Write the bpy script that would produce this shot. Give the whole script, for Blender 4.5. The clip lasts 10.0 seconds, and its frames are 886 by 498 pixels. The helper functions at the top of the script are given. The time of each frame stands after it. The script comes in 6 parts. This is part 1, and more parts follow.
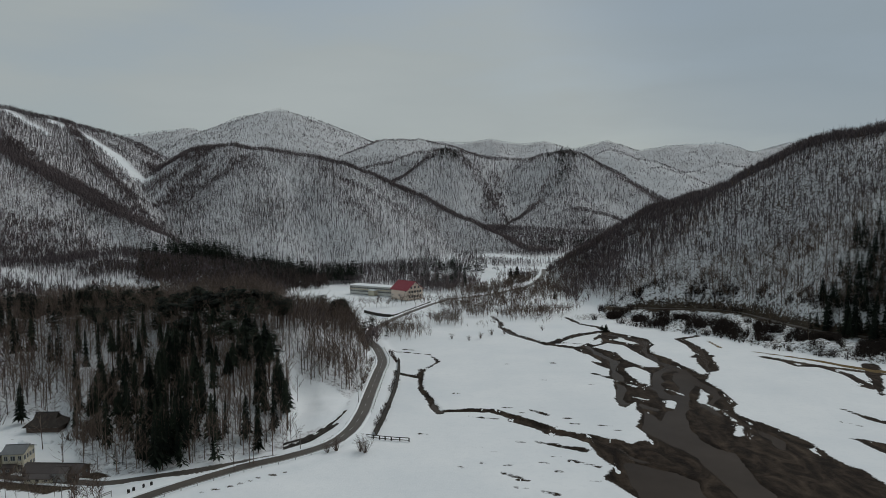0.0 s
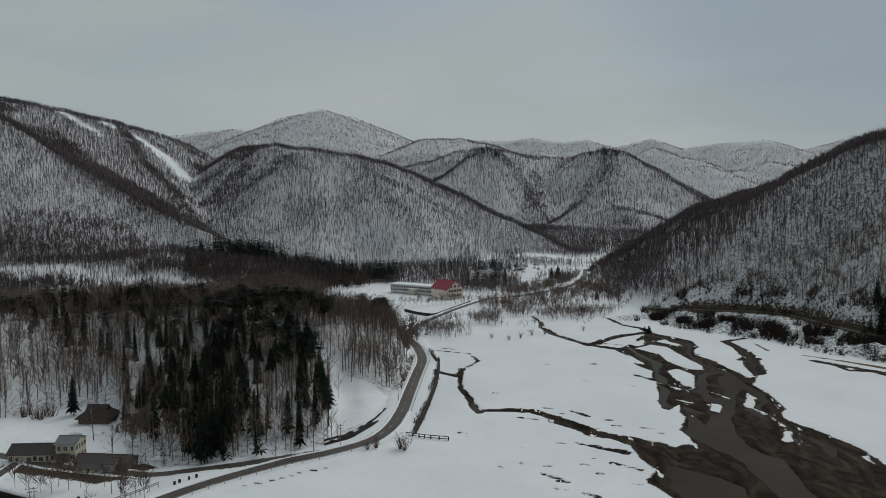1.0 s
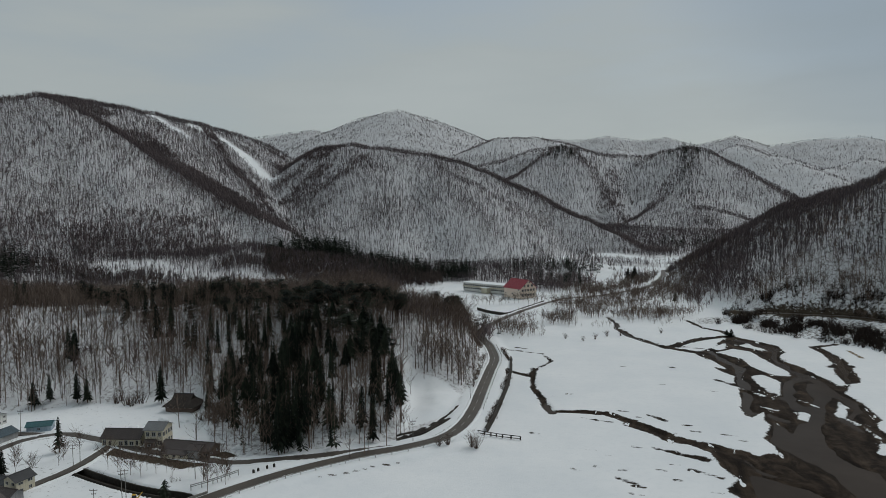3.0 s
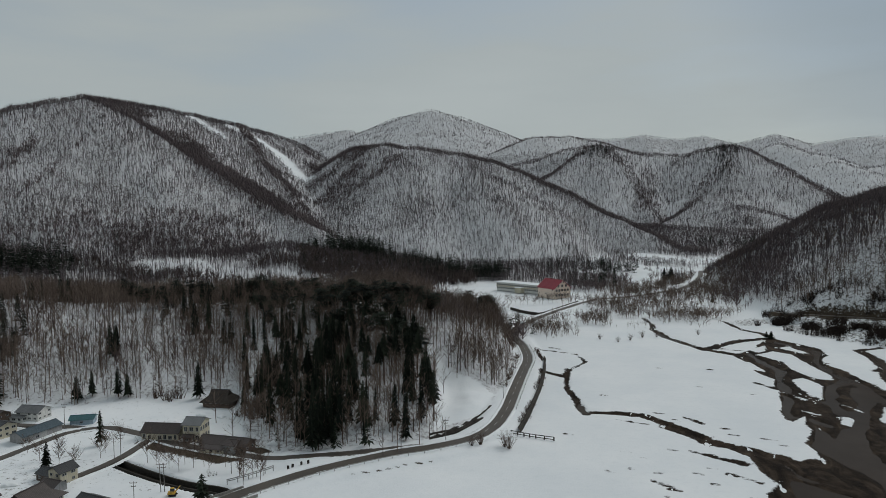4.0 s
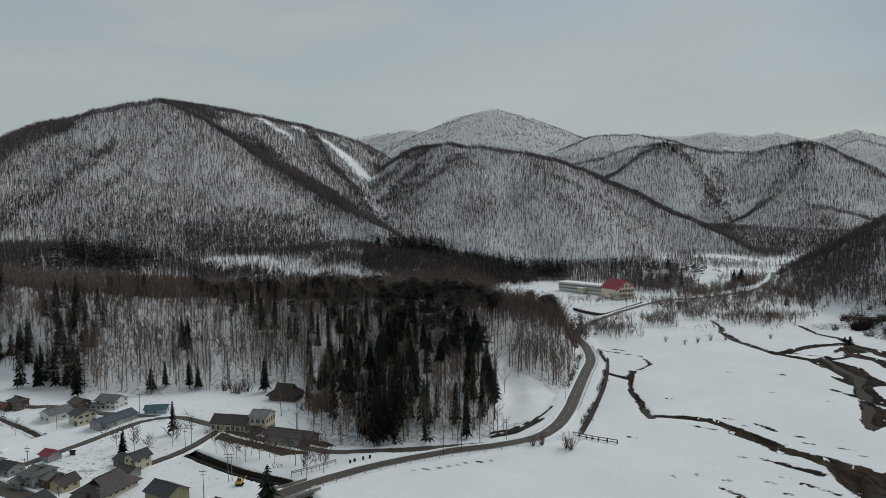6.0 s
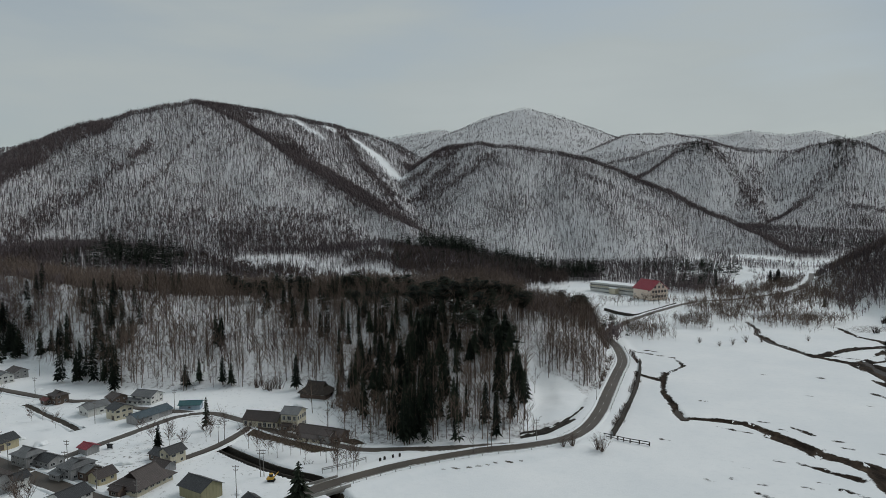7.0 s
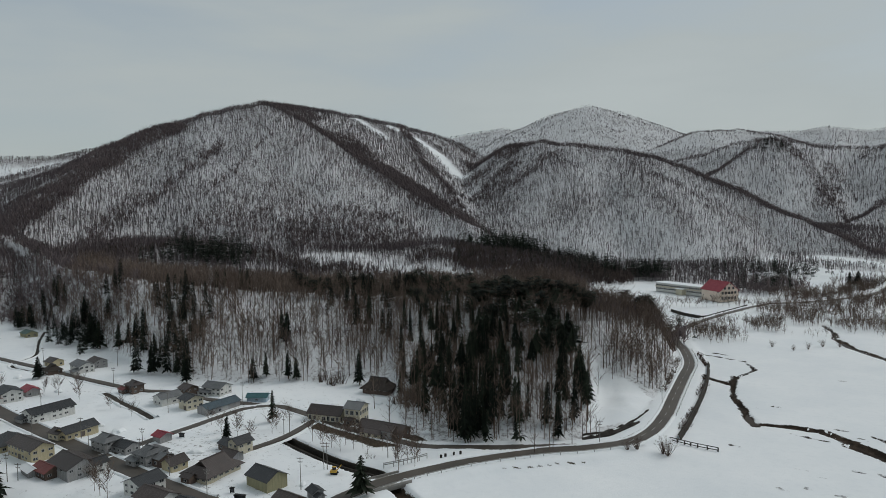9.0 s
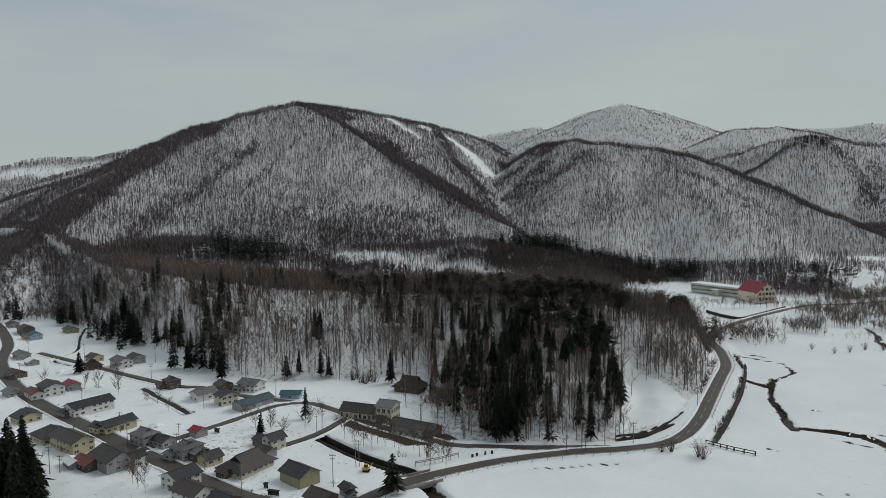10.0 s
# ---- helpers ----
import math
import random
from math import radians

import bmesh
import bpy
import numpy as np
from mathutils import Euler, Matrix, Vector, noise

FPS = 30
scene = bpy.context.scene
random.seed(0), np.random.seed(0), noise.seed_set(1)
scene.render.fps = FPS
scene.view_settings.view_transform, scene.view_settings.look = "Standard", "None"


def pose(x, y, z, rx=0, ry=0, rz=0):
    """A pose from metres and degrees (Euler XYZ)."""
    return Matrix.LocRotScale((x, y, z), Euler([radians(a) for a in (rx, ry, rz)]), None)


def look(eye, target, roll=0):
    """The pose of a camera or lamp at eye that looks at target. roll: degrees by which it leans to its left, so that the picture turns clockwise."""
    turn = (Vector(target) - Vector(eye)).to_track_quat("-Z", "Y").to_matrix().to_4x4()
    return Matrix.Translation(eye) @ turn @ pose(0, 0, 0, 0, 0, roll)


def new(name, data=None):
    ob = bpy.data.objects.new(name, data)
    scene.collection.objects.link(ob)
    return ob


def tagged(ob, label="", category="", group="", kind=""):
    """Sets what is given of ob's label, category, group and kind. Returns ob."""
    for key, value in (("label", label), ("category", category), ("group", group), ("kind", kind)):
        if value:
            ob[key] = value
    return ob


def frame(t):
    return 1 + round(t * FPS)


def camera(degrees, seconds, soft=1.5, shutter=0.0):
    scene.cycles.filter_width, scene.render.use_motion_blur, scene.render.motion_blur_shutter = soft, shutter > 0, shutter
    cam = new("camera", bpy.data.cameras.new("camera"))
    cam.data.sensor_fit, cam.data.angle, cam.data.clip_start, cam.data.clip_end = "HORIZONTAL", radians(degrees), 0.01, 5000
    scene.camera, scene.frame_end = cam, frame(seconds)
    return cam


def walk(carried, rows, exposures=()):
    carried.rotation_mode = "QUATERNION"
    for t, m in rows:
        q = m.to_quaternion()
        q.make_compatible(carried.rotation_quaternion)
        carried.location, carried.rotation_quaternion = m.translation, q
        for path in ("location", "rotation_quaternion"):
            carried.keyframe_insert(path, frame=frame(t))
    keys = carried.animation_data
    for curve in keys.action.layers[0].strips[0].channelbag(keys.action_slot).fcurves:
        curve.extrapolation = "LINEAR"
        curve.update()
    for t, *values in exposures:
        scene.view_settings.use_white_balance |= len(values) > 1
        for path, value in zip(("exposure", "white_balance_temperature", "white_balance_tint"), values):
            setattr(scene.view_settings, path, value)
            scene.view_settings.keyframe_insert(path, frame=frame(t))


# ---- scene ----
cam = camera(65.65, 10.0, soft=0.75)
# seconds, place, turn (degrees): a drone that hangs over the reservoir, swings to the left and sinks a little
PATH = [
    (0.0, 0.000, 0.000, 80.000, 85.919, 0.640, -0.046),
    (0.5, -0.004, 0.133, 79.871, 85.917, 0.635, 1.707),
    (1.0, -0.012, 0.261, 79.744, 85.916, 0.625, 3.321),
    (1.5, -0.024, 0.385, 79.619, 85.914, 0.617, 4.885),
    (2.0, -0.041, 0.504, 79.495, 85.915, 0.613, 6.424),
    (2.5, -0.061, 0.619, 79.372, 85.918, 0.614, 7.945),
    (4.0, -0.148, 0.937, 79.015, 85.926, 0.636, 12.212),
    (4.5, -0.186, 1.034, 78.899, 85.932, 0.645, 13.500),
    (5.0, -0.228, 1.127, 78.785, 85.936, 0.656, 14.775),
    (5.5, -0.274, 1.215, 78.672, 85.939, 0.660, 16.070),
    (7.0, -0.436, 1.454, 78.343, 85.943, 0.662, 19.860),
    (7.5, -0.499, 1.525, 78.237, 85.944, 0.664, 21.160),
    (8.0, -0.566, 1.591, 78.132, 85.943, 0.672, 22.470),
    (8.5, -0.637, 1.653, 78.029, 85.934, 0.676, 23.740),
    (9.0, -0.713, 1.710, 77.928, 85.920, 0.684, 25.000),
    (9.5, -0.792, 1.764, 77.828, 85.914, 0.697, 26.318),
    (10.0, -0.876, 1.812, 77.729, 85.918, 0.715, 27.639),
]
walk(cam, [(t, pose(x, y, z, rx, ry, rz)) for t, x, y, z, rx, ry, rz in PATH], [(0.0, -0.08), (3.0, -0.02), (10.0, 0.15)])

# ---- world and sun: a thin bright overcast ----
SUN_ELEVATION, SUN_ROTATION = 42.0, 38.0     # degrees; rotation clockwise from +y
world = bpy.data.worlds.new("overcast_sky")
scene.world = world
world.use_nodes = True
wn, wl = world.node_tree.nodes, world.node_tree.links
wn.clear()
sky = wn.new("ShaderNodeTexSky")
sky.sky_type = "NISHITA"
sky.sun_disc = False
sky.sun_elevation, sky.sun_rotation = radians(SUN_ELEVATION), radians(SUN_ROTATION)
sky_dim = wn.new("ShaderNodeVectorMath")
sky_dim.operation = "SCALE"
sky_dim.inputs["Scale"].default_value = 0.10
wl.new(sky.outputs[0], sky_dim.inputs[0])
wco = wn.new("ShaderNodeTexCoord")
wmap = wn.new("ShaderNodeMapping")
wmap.inputs["Scale"].default_value = (1.0, 1.0, 4.5)
wl.new(wco.outputs["Generated"], wmap.inputs[0])
cloud = wn.new("ShaderNodeTexNoise")
cloud.inputs["Scale"].default_value, cloud.inputs["Detail"].default_value = 1.7, 6.0
wl.new(wmap.outputs[0], cloud.inputs["Vector"])
cover = wn.new("ShaderNodeMapRange")
cover.inputs["From Min"].default_value, cover.inputs["From Max"].default_value = 0.36, 0.6
cover.inputs["To Min"].default_value, cover.inputs["To Max"].default_value = 0.72, 0.97
wl.new(cloud.outputs[0], cover.inputs[0])
cloud_tone = wn.new("ShaderNodeValToRGB")
cloud_tone.color_ramp.elements[0].position, cloud_tone.color_ramp.elements[1].position = 0.30, 0.72
cloud_tone.color_ramp.elements[0].color = (0.318, 0.360, 0.370, 1)
cloud_tone.color_ramp.elements[1].color = (0.392, 0.432, 0.434, 1)
wl.new(cloud.outputs[0], cloud_tone.inputs[0])
sky_mix = wn.new("ShaderNodeMixRGB")
wl.new(cover.outputs[0], sky_mix.inputs[0])
wl.new(sky_dim.outputs[0], sky_mix.inputs[1])
wl.new(cloud_tone.outputs[0], sky_mix.inputs[2])
backg = wn.new("ShaderNodeBackground")
backg.inputs[1].default_value = 1.0
# a bluer gap in the cloud low in the north-east
gap_dot = wn.new("ShaderNodeVectorMath")
gap_dot.operation = "DOT_PRODUCT"
gap_dot.inputs[1].default_value = Vector((0.54, 0.84, 0.10)).normalized()
wl.new(wmap.outputs[0], gap_dot.inputs[0])
gap_fall = wn.new("ShaderNodeMapRange")
gap_fall.interpolation_type = "SMOOTHSTEP"
gap_fall.inputs["From Min"].default_value, gap_fall.inputs["From Max"].default_value = 0.965, 1.06
gap_fall.inputs["To Min"].default_value, gap_fall.inputs["To Max"].default_value = 0.0, 0.6
wl.new(gap_dot.outputs["Value"], gap_fall.inputs[0])
blue_mix = wn.new("ShaderNodeMixRGB")
blue_mix.inputs[2].default_value = (0.225, 0.295, 0.365, 1)
wl.new(gap_fall.outputs[0], blue_mix.inputs[0])
wl.new(sky_mix.outputs[0], blue_mix.inputs[1])
wl.new(blue_mix.outputs[0], backg.inputs[0])
wout = wn.new("ShaderNodeOutputWorld")
wl.new(backg.outputs[0], wout.inputs[0])

sun = new("sun", bpy.data.lights.new("sun", "SUN"))
sun.data.energy, sun.data.angle, sun.data.color = 1.1, radians(32), (1.0, 0.97, 0.93)
_a, _e = radians(SUN_ROTATION), radians(SUN_ELEVATION)
sun.matrix_world = look((0, 0, 600), (0 - math.sin(_a) * math.cos(_e), 0 - math.cos(_a) * math.cos(_e), 600 - math.sin(_e)))


# ---- materials ----
def material(name):
    m = bpy.data.materials.new(name)
    m.use_nodes = True
    n, l = m.node_tree.nodes, m.node_tree.links
    return m, n, l, n["Principled BSDF"]


def noise_node(n, l, vec, scale, detail=5.0, rough=0.55):
    k = n.new("ShaderNodeTexNoise")
    k.inputs["Scale"].default_value, k.inputs["Detail"].default_value, k.inputs["Roughness"].default_value = scale, detail, rough
    if vec is not None:
        l.new(vec, k.inputs["Vector"])
    return k.outputs[0]


def ramp(n, l, fac, stops):
    r = n.new("ShaderNodeValToRGB")
    e = r.color_ramp.elements
    while len(e) < len(stops):
        e.new(0.5)
    for k, (p, c) in zip(e, stops):
        k.position, k.color = p, (*c, 1)
    l.new(fac, r.inputs[0])
    return r.outputs[0]


def mathn(n, l, op, a, b=None):
    k = n.new("ShaderNodeMath")
    k.operation = op
    for i, v in enumerate((a, b)):
        if v is None:
            continue
        if isinstance(v, (int, float)):
            k.inputs[i].default_value = v
        else:
            l.new(v, k.inputs[i])
    return k.outputs[0]


def maprange(n, l, v, a, b, c=0.0, d=1.0):
    k = n.new("ShaderNodeMapRange")
    for i, x in zip((1, 2, 3, 4), (a, b, c, d)):
        k.inputs[i].default_value = x
    l.new(v, k.inputs[0])
    return k.outputs[0]


def mix(n, l, fac, a, b):
    k = n.new("ShaderNodeMixRGB")
    for i, v in enumerate((fac, a, b)):
        if isinstance(v, (int, float)):
            k.inputs[i].default_value = v
        elif isinstance(v, tuple):
            k.inputs[i].default_value = (*v, 1)
        else:
            l.new(v, k.inputs[i])
    return k.outputs[0]


def bump(n, l, bsdf, height, strength, distance):
    b = n.new("ShaderNodeBump")
    b.inputs["Strength"].default_value, b.inputs["Distance"].default_value = strength, distance
    l.new(height, b.inputs["Height"])
    l.new(b.outputs[0], bsdf.inputs["Normal"])


def two_scale(name, dark, light, fine, coarse, rough=0.7, metal=0.0, relief=0.3, depth=0.02, by_object=0.0, island=0.0):
    """A surface whose colour wanders between two tones at a fine and a coarse scale."""
    m, n, l, b = material(name)
    co = n.new("ShaderNodeTexCoord").outputs["Object"]
    f = noise_node(n, l, co, fine, 6.0, 0.6)
    c = noise_node(n, l, co, coarse, 3.0, 0.5)
    v = mathn(n, l, "ADD", mathn(n, l, "MULTIPLY", f, 0.5), mathn(n, l, "MULTIPLY", c, 0.5))
    if by_object:
        r = n.new("ShaderNodeObjectInfo").outputs["Random"]
        v = mathn(n, l, "ADD", v, mathn(n, l, "MULTIPLY", mathn(n, l, "SUBTRACT", r, 0.5), by_object))
    if island:
        r = n.new("ShaderNodeNewGeometry").outputs["Random Per Island"]
        v = mathn(n, l, "ADD", v, mathn(n, l, "MULTIPLY", mathn(n, l, "SUBTRACT", r, 0.5), island))
    l.new(ramp(n, l, v, [(0.3, dark), (0.7, light)]), b.inputs["Base Color"])
    b.inputs["Roughness"].default_value, b.inputs["Metallic"].default_value = rough, metal
    b.inputs["Specular IOR Level"].default_value = 0.15 if rough >= 0.8 else 0.5
    bump(n, l, b, f, relief, depth)
    return m


def make_ground():
    """Snow, with mud where the stored field 'wet' is above nought, leaf litter in woods and bare soil by 'soil'."""
    m, n, l, b = material("snow_and_mud")
    co = n.new("ShaderNodeTexCoord").outputs["Object"]

    def attr(name):
        a = n.new("ShaderNodeAttribute")
        a.attribute_name = name
        return a.outputs["Fac"]
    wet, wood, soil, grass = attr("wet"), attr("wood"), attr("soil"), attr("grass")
    n1 = noise_node(n, l, co, 0.16, 7.0, 0.62)
    stretch = n.new("ShaderNodeMapping")
    stretch.inputs["Scale"].default_value = (0.11, 0.045, 0.1)
    stretch.inputs["Rotation"].default_value = (0, 0, radians(-16))
    l.new(co, stretch.inputs[0])
    n2 = noise_node(n, l, stretch.outputs[0], 1.0, 5.0, 0.55)
    edge = mathn(n, l, "ADD", wet, mathn(n, l, "MULTIPLY", mathn(n, l, "SUBTRACT", n1, 0.5), 3.2))
    edge = mathn(n, l, "ADD", edge, mathn(n, l, "MULTIPLY", mathn(n, l, "SUBTRACT", n2, 0.5), 3.4))
    nf = noise_node(n, l, co, 0.7, 5.0, 0.6)
    edge = mathn(n, l, "ADD", edge, mathn(n, l, "MULTIPLY", mathn(n, l, "SUBTRACT", nf, 0.5), 1.8))
    isl = noise_node(n, l, stretch.outputs[0], 2.2, 5.0, 0.6)
    thin = maprange(n, l, wet, 3.0, 7.5, 1.0, 0.0)
    edge = mathn(n, l, "SUBTRACT", edge, mathn(n, l, "MULTIPLY", mathn(n, l, "MULTIPLY", maprange(n, l, isl, 0.62, 0.66), thin), 4.0))
    is_mud = maprange(n, l, edge, -0.15, 0.45)
    fine = noise_node(n, l, co, 1.6, 6.0, 0.65)
    snow = ramp(n, l, noise_node(n, l, co, 0.03, 6.0, 0.6), [(0.3, (0.74, 0.77, 0.79)), (0.7, (0.84, 0.855, 0.86))])
    drift = noise_node(n, l, co, 0.42, 6.0, 0.68)
    snow = mix(n, l, maprange(n, l, drift, 0.50, 0.75, 0.0, 0.35), snow, (0.66, 0.695, 0.72))
    swirl = n.new("ShaderNodeTexNoise")
    for key, v in (("Scale", 1.3), ("Detail", 7.0), ("Roughness", 0.6), ("Distortion", 1.6)):
        swirl.inputs[key].default_value = v
    l.new(stretch.outputs[0], swirl.inputs["Vector"])
    grit = mathn(n, l, "ADD", mathn(n, l, "MULTIPLY", swirl.outputs[0], 0.7), mathn(n, l, "MULTIPLY", noise_node(n, l, co, 0.35, 8.0, 0.7), 0.3))
    mud = ramp(n, l, grit, [(0.38, (0.009, 0.0062, 0.0045)), (0.47, (0.020, 0.0142, 0.0102)), (0.57, (0.045, 0.0325, 0.0235)), (0.70, (0.082, 0.061, 0.044))])
    litter = ramp(n, l, fine, [(0.3, (0.045, 0.034, 0.028)), (0.7, (0.12, 0.09, 0.07))])
    patch = noise_node(n, l, co, 0.6, 6.0, 0.75)
    broad = noise_node(n, l, co, 0.018, 4.0, 0.55)
    cover_wood = mathn(n, l, "ADD", mathn(n, l, "MULTIPLY", patch, 0.85), mathn(n, l, "MULTIPLY", broad, 0.15))
    lit = mathn(n, l, "MULTIPLY", maprange(n, l, cover_wood, 0.515, 0.575), wood)
    bare = maprange(n, l, mathn(n, l, "ADD", soil, mathn(n, l, "MULTIPLY", mathn(n, l, "SUBTRACT", patch, 0.5), 1.1)), 0.42, 0.56)
    earth = ramp(n, l, fine, [(0.3, (0.028, 0.022, 0.018)), (0.7, (0.10, 0.078, 0.055))])
    # snow in woods: litter dirt, with twig shade put into the same colour
    greyed = ramp(n, l, noise_node(n, l, co, 0.9, 5.0, 0.7), [(0.3, (0.40, 0.395, 0.405)), (0.7, (0.70, 0.705, 0.72))])
    col = mix(n, l, mathn(n, l, "MULTIPLY", wood, 0.85), snow, greyed)
    col = mix(n, l, lit, col, litter)
    col = mix(n, l, bare, col, earth)
    col = mix(n, l, is_mud, col, mud)
    straw = ramp(n, l, fine, [(0.3, (0.075, 0.05, 0.022)), (0.7, (0.21, 0.145, 0.065))])
    col = mix(n, l, maprange(n, l, mathn(n, l, "ADD", grass, mathn(n, l, "MULTIPLY", mathn(n, l, "SUBTRACT", n1, 0.5), 2.5)), -0.2, 0.5), col, straw)
    l.new(col, b.inputs["Base Color"])
    l.new(maprange(n, l, is_mud, 0.0, 1.0, 0.75, 0.62), b.inputs["Roughness"])
    b.inputs["Specular IOR Level"].default_value = 0.02
    bump(n, l, b, mathn(n, l, "ADD", fine, mathn(n, l, "MULTIPLY", drift, 1.0)), 0.35, 0.25)
    return m


GROUND = make_ground()


def make_water():
    m, n, l, b = material("muddy_water")
    co = n.new("ShaderNodeTexCoord").outputs["Object"]
    c = noise_node(n, l, co, 0.03, 4.0, 0.6)
    l.new(ramp(n, l, c, [(0.3, (0.036, 0.0265, 0.020)), (0.7, (0.058, 0.044, 0.034))]), b.inputs["Base Color"])
    b.inputs["Roughness"].default_value = 0.24
    b.inputs["IOR"].default_value = 1.33
    b.inputs["Specular IOR Level"].default_value = 0.05
    bump(n, l, b, noise_node(n, l, co, 0.9, 4.0, 0.6), 0.12, 0.03)
    return m


WATER = make_water()
ASPHALT = two_scale("wet_asphalt", (0.042, 0.035, 0.029), (0.100, 0.083, 0.067), 3.0, 0.12, 0.6, 0, 0.3, 0.02)
SNOW = two_scale("old_snow", (0.74, 0.77, 0.79), (0.84, 0.855, 0.86), 1.2, 0.05, 0.75, 0, 0.4, 0.15)
CONCRETE = two_scale("stained_concrete", (0.16, 0.15, 0.135), (0.36, 0.345, 0.32), 2.0, 0.15, 0.85, 0, 0.3, 0.02)
BARK = two_scale("grey_brown_bark", (0.062, 0.046, 0.038), (0.205, 0.156, 0.126), 2.0, 0.012, 0.9, 0, 0.2, 0.02, island=0.5)
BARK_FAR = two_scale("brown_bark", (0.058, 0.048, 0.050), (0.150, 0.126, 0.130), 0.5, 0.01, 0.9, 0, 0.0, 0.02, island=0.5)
CEDAR = two_scale("cedar_needles", (0.010, 0.014, 0.0105), (0.034, 0.043, 0.029), 1.4, 0.1, 0.85, 0, 0.2, 0.05, by_object=0.5, island=0.35)
CEDAR_BARK = two_scale("cedar_bark", (0.05, 0.032, 0.024), (0.12, 0.08, 0.06), 3.0, 0.3, 0.9, 0, 0.4, 0.03)
for _m in (CEDAR,):
    _m.node_tree.nodes["Principled BSDF"].inputs["Specular IOR Level"].default_value = 0.1
BROWN_WOOD = two_scale("brown_twig_wood", (0.09, 0.072, 0.072), (0.235, 0.19, 0.19), 0.4, 0.012, 0.9, 0, 0.0, 0.02, island=0.5)
DARK_BRUSH = two_scale("dark_brush", (0.014, 0.010, 0.009), (0.055, 0.041, 0.034), 1.0, 0.05, 0.9, 0, 0.0, 0.02, island=0.6)
VALLEY_WOOD = two_scale("dark_twig_wood", (0.034, 0.026, 0.024), (0.115, 0.087, 0.079), 0.4, 0.012, 0.9, 0, 0.0, 0.02, island=0.5)
TWIGS = two_scale("reddish_twigs", (0.04, 0.029, 0.024), (0.13, 0.09, 0.07), 1.0, 0.05, 0.9, 0, 0.0, 0.02, island=0.6)


# ---- lie of the land ----
def hash2(ix, iy, seed):
    h = (ix.astype(np.int64) * 374761393 + iy.astype(np.int64) * 668265263 + seed * 1442695041) & 0x7FFFFFFF
    h = ((h ^ (h >> 13)) * 1274126177) & 0x7FFFFFFF
    return ((h ^ (h >> 16)) & 0xFFFF) / 65535.0


def vnoise(x, y, seed=0):
    ix, iy = np.floor(x), np.floor(y)
    fx, fy = x - ix, y - iy
    fx, fy = fx * fx * (3 - 2 * fx), fy * fy * (3 - 2 * fy)
    a, b = hash2(ix, iy, seed), hash2(ix + 1, iy, seed)
    c, d = hash2(ix, iy + 1, seed), hash2(ix + 1, iy + 1, seed)
    return (a * (1 - fx) + b * fx) * (1 - fy) + (c * (1 - fx) + d * fx) * fy - 0.5


def fbm(x, y, size, octaves=4, seed=0):
    out, amp = 0.0, 1.0
    for k in range(octaves):
        out = out + amp * vnoise(x / size + 17.3 * k, y / size - 9.1 * k, seed + k)
        size, amp = size / 2.1, amp * 0.5
    return out


def step(v, a, b):
    t = np.clip((v - a) / (b - a), 0, 1)
    return t * t * (3 - 2 * t)


def polar(az, d):
    """A place by its bearing (degrees, anticlockwise from +y) and distance from the origin."""
    return -math.sin(radians(az)) * d, math.cos(radians(az)) * d


def segments(pts):
    return zip(pts[:-1], pts[1:])


def line_gap(x, y, pts):
    """Distance from each place to a line of (x, y) points."""
    best = np.full(np.shape(x), 1e9)
    for (ax, ay), (bx, by) in segments(pts):
        dx, dy = bx - ax, by - ay
        t = np.clip(((x - ax) * dx + (y - ay) * dy) / (dx * dx + dy * dy), 0, 1)
        best = np.minimum(best, np.hypot(x - ax - t * dx, y - ay - t * dy))
    return best


def inside_gap(x, y, pts):
    """Distance to the border of a closed outline, positive inside."""
    gap = line_gap(x, y, pts + pts[:1])
    odd = np.zeros(np.shape(x), bool)
    for (ax, ay), (bx, by) in segments(pts + pts[:1]):
        if ay != by:
            odd ^= ((ay > y) != (by > y)) & (x < (bx - ax) * (y - ay) / (by - ay) + ax)
    return np.where(odd, gap, -gap)


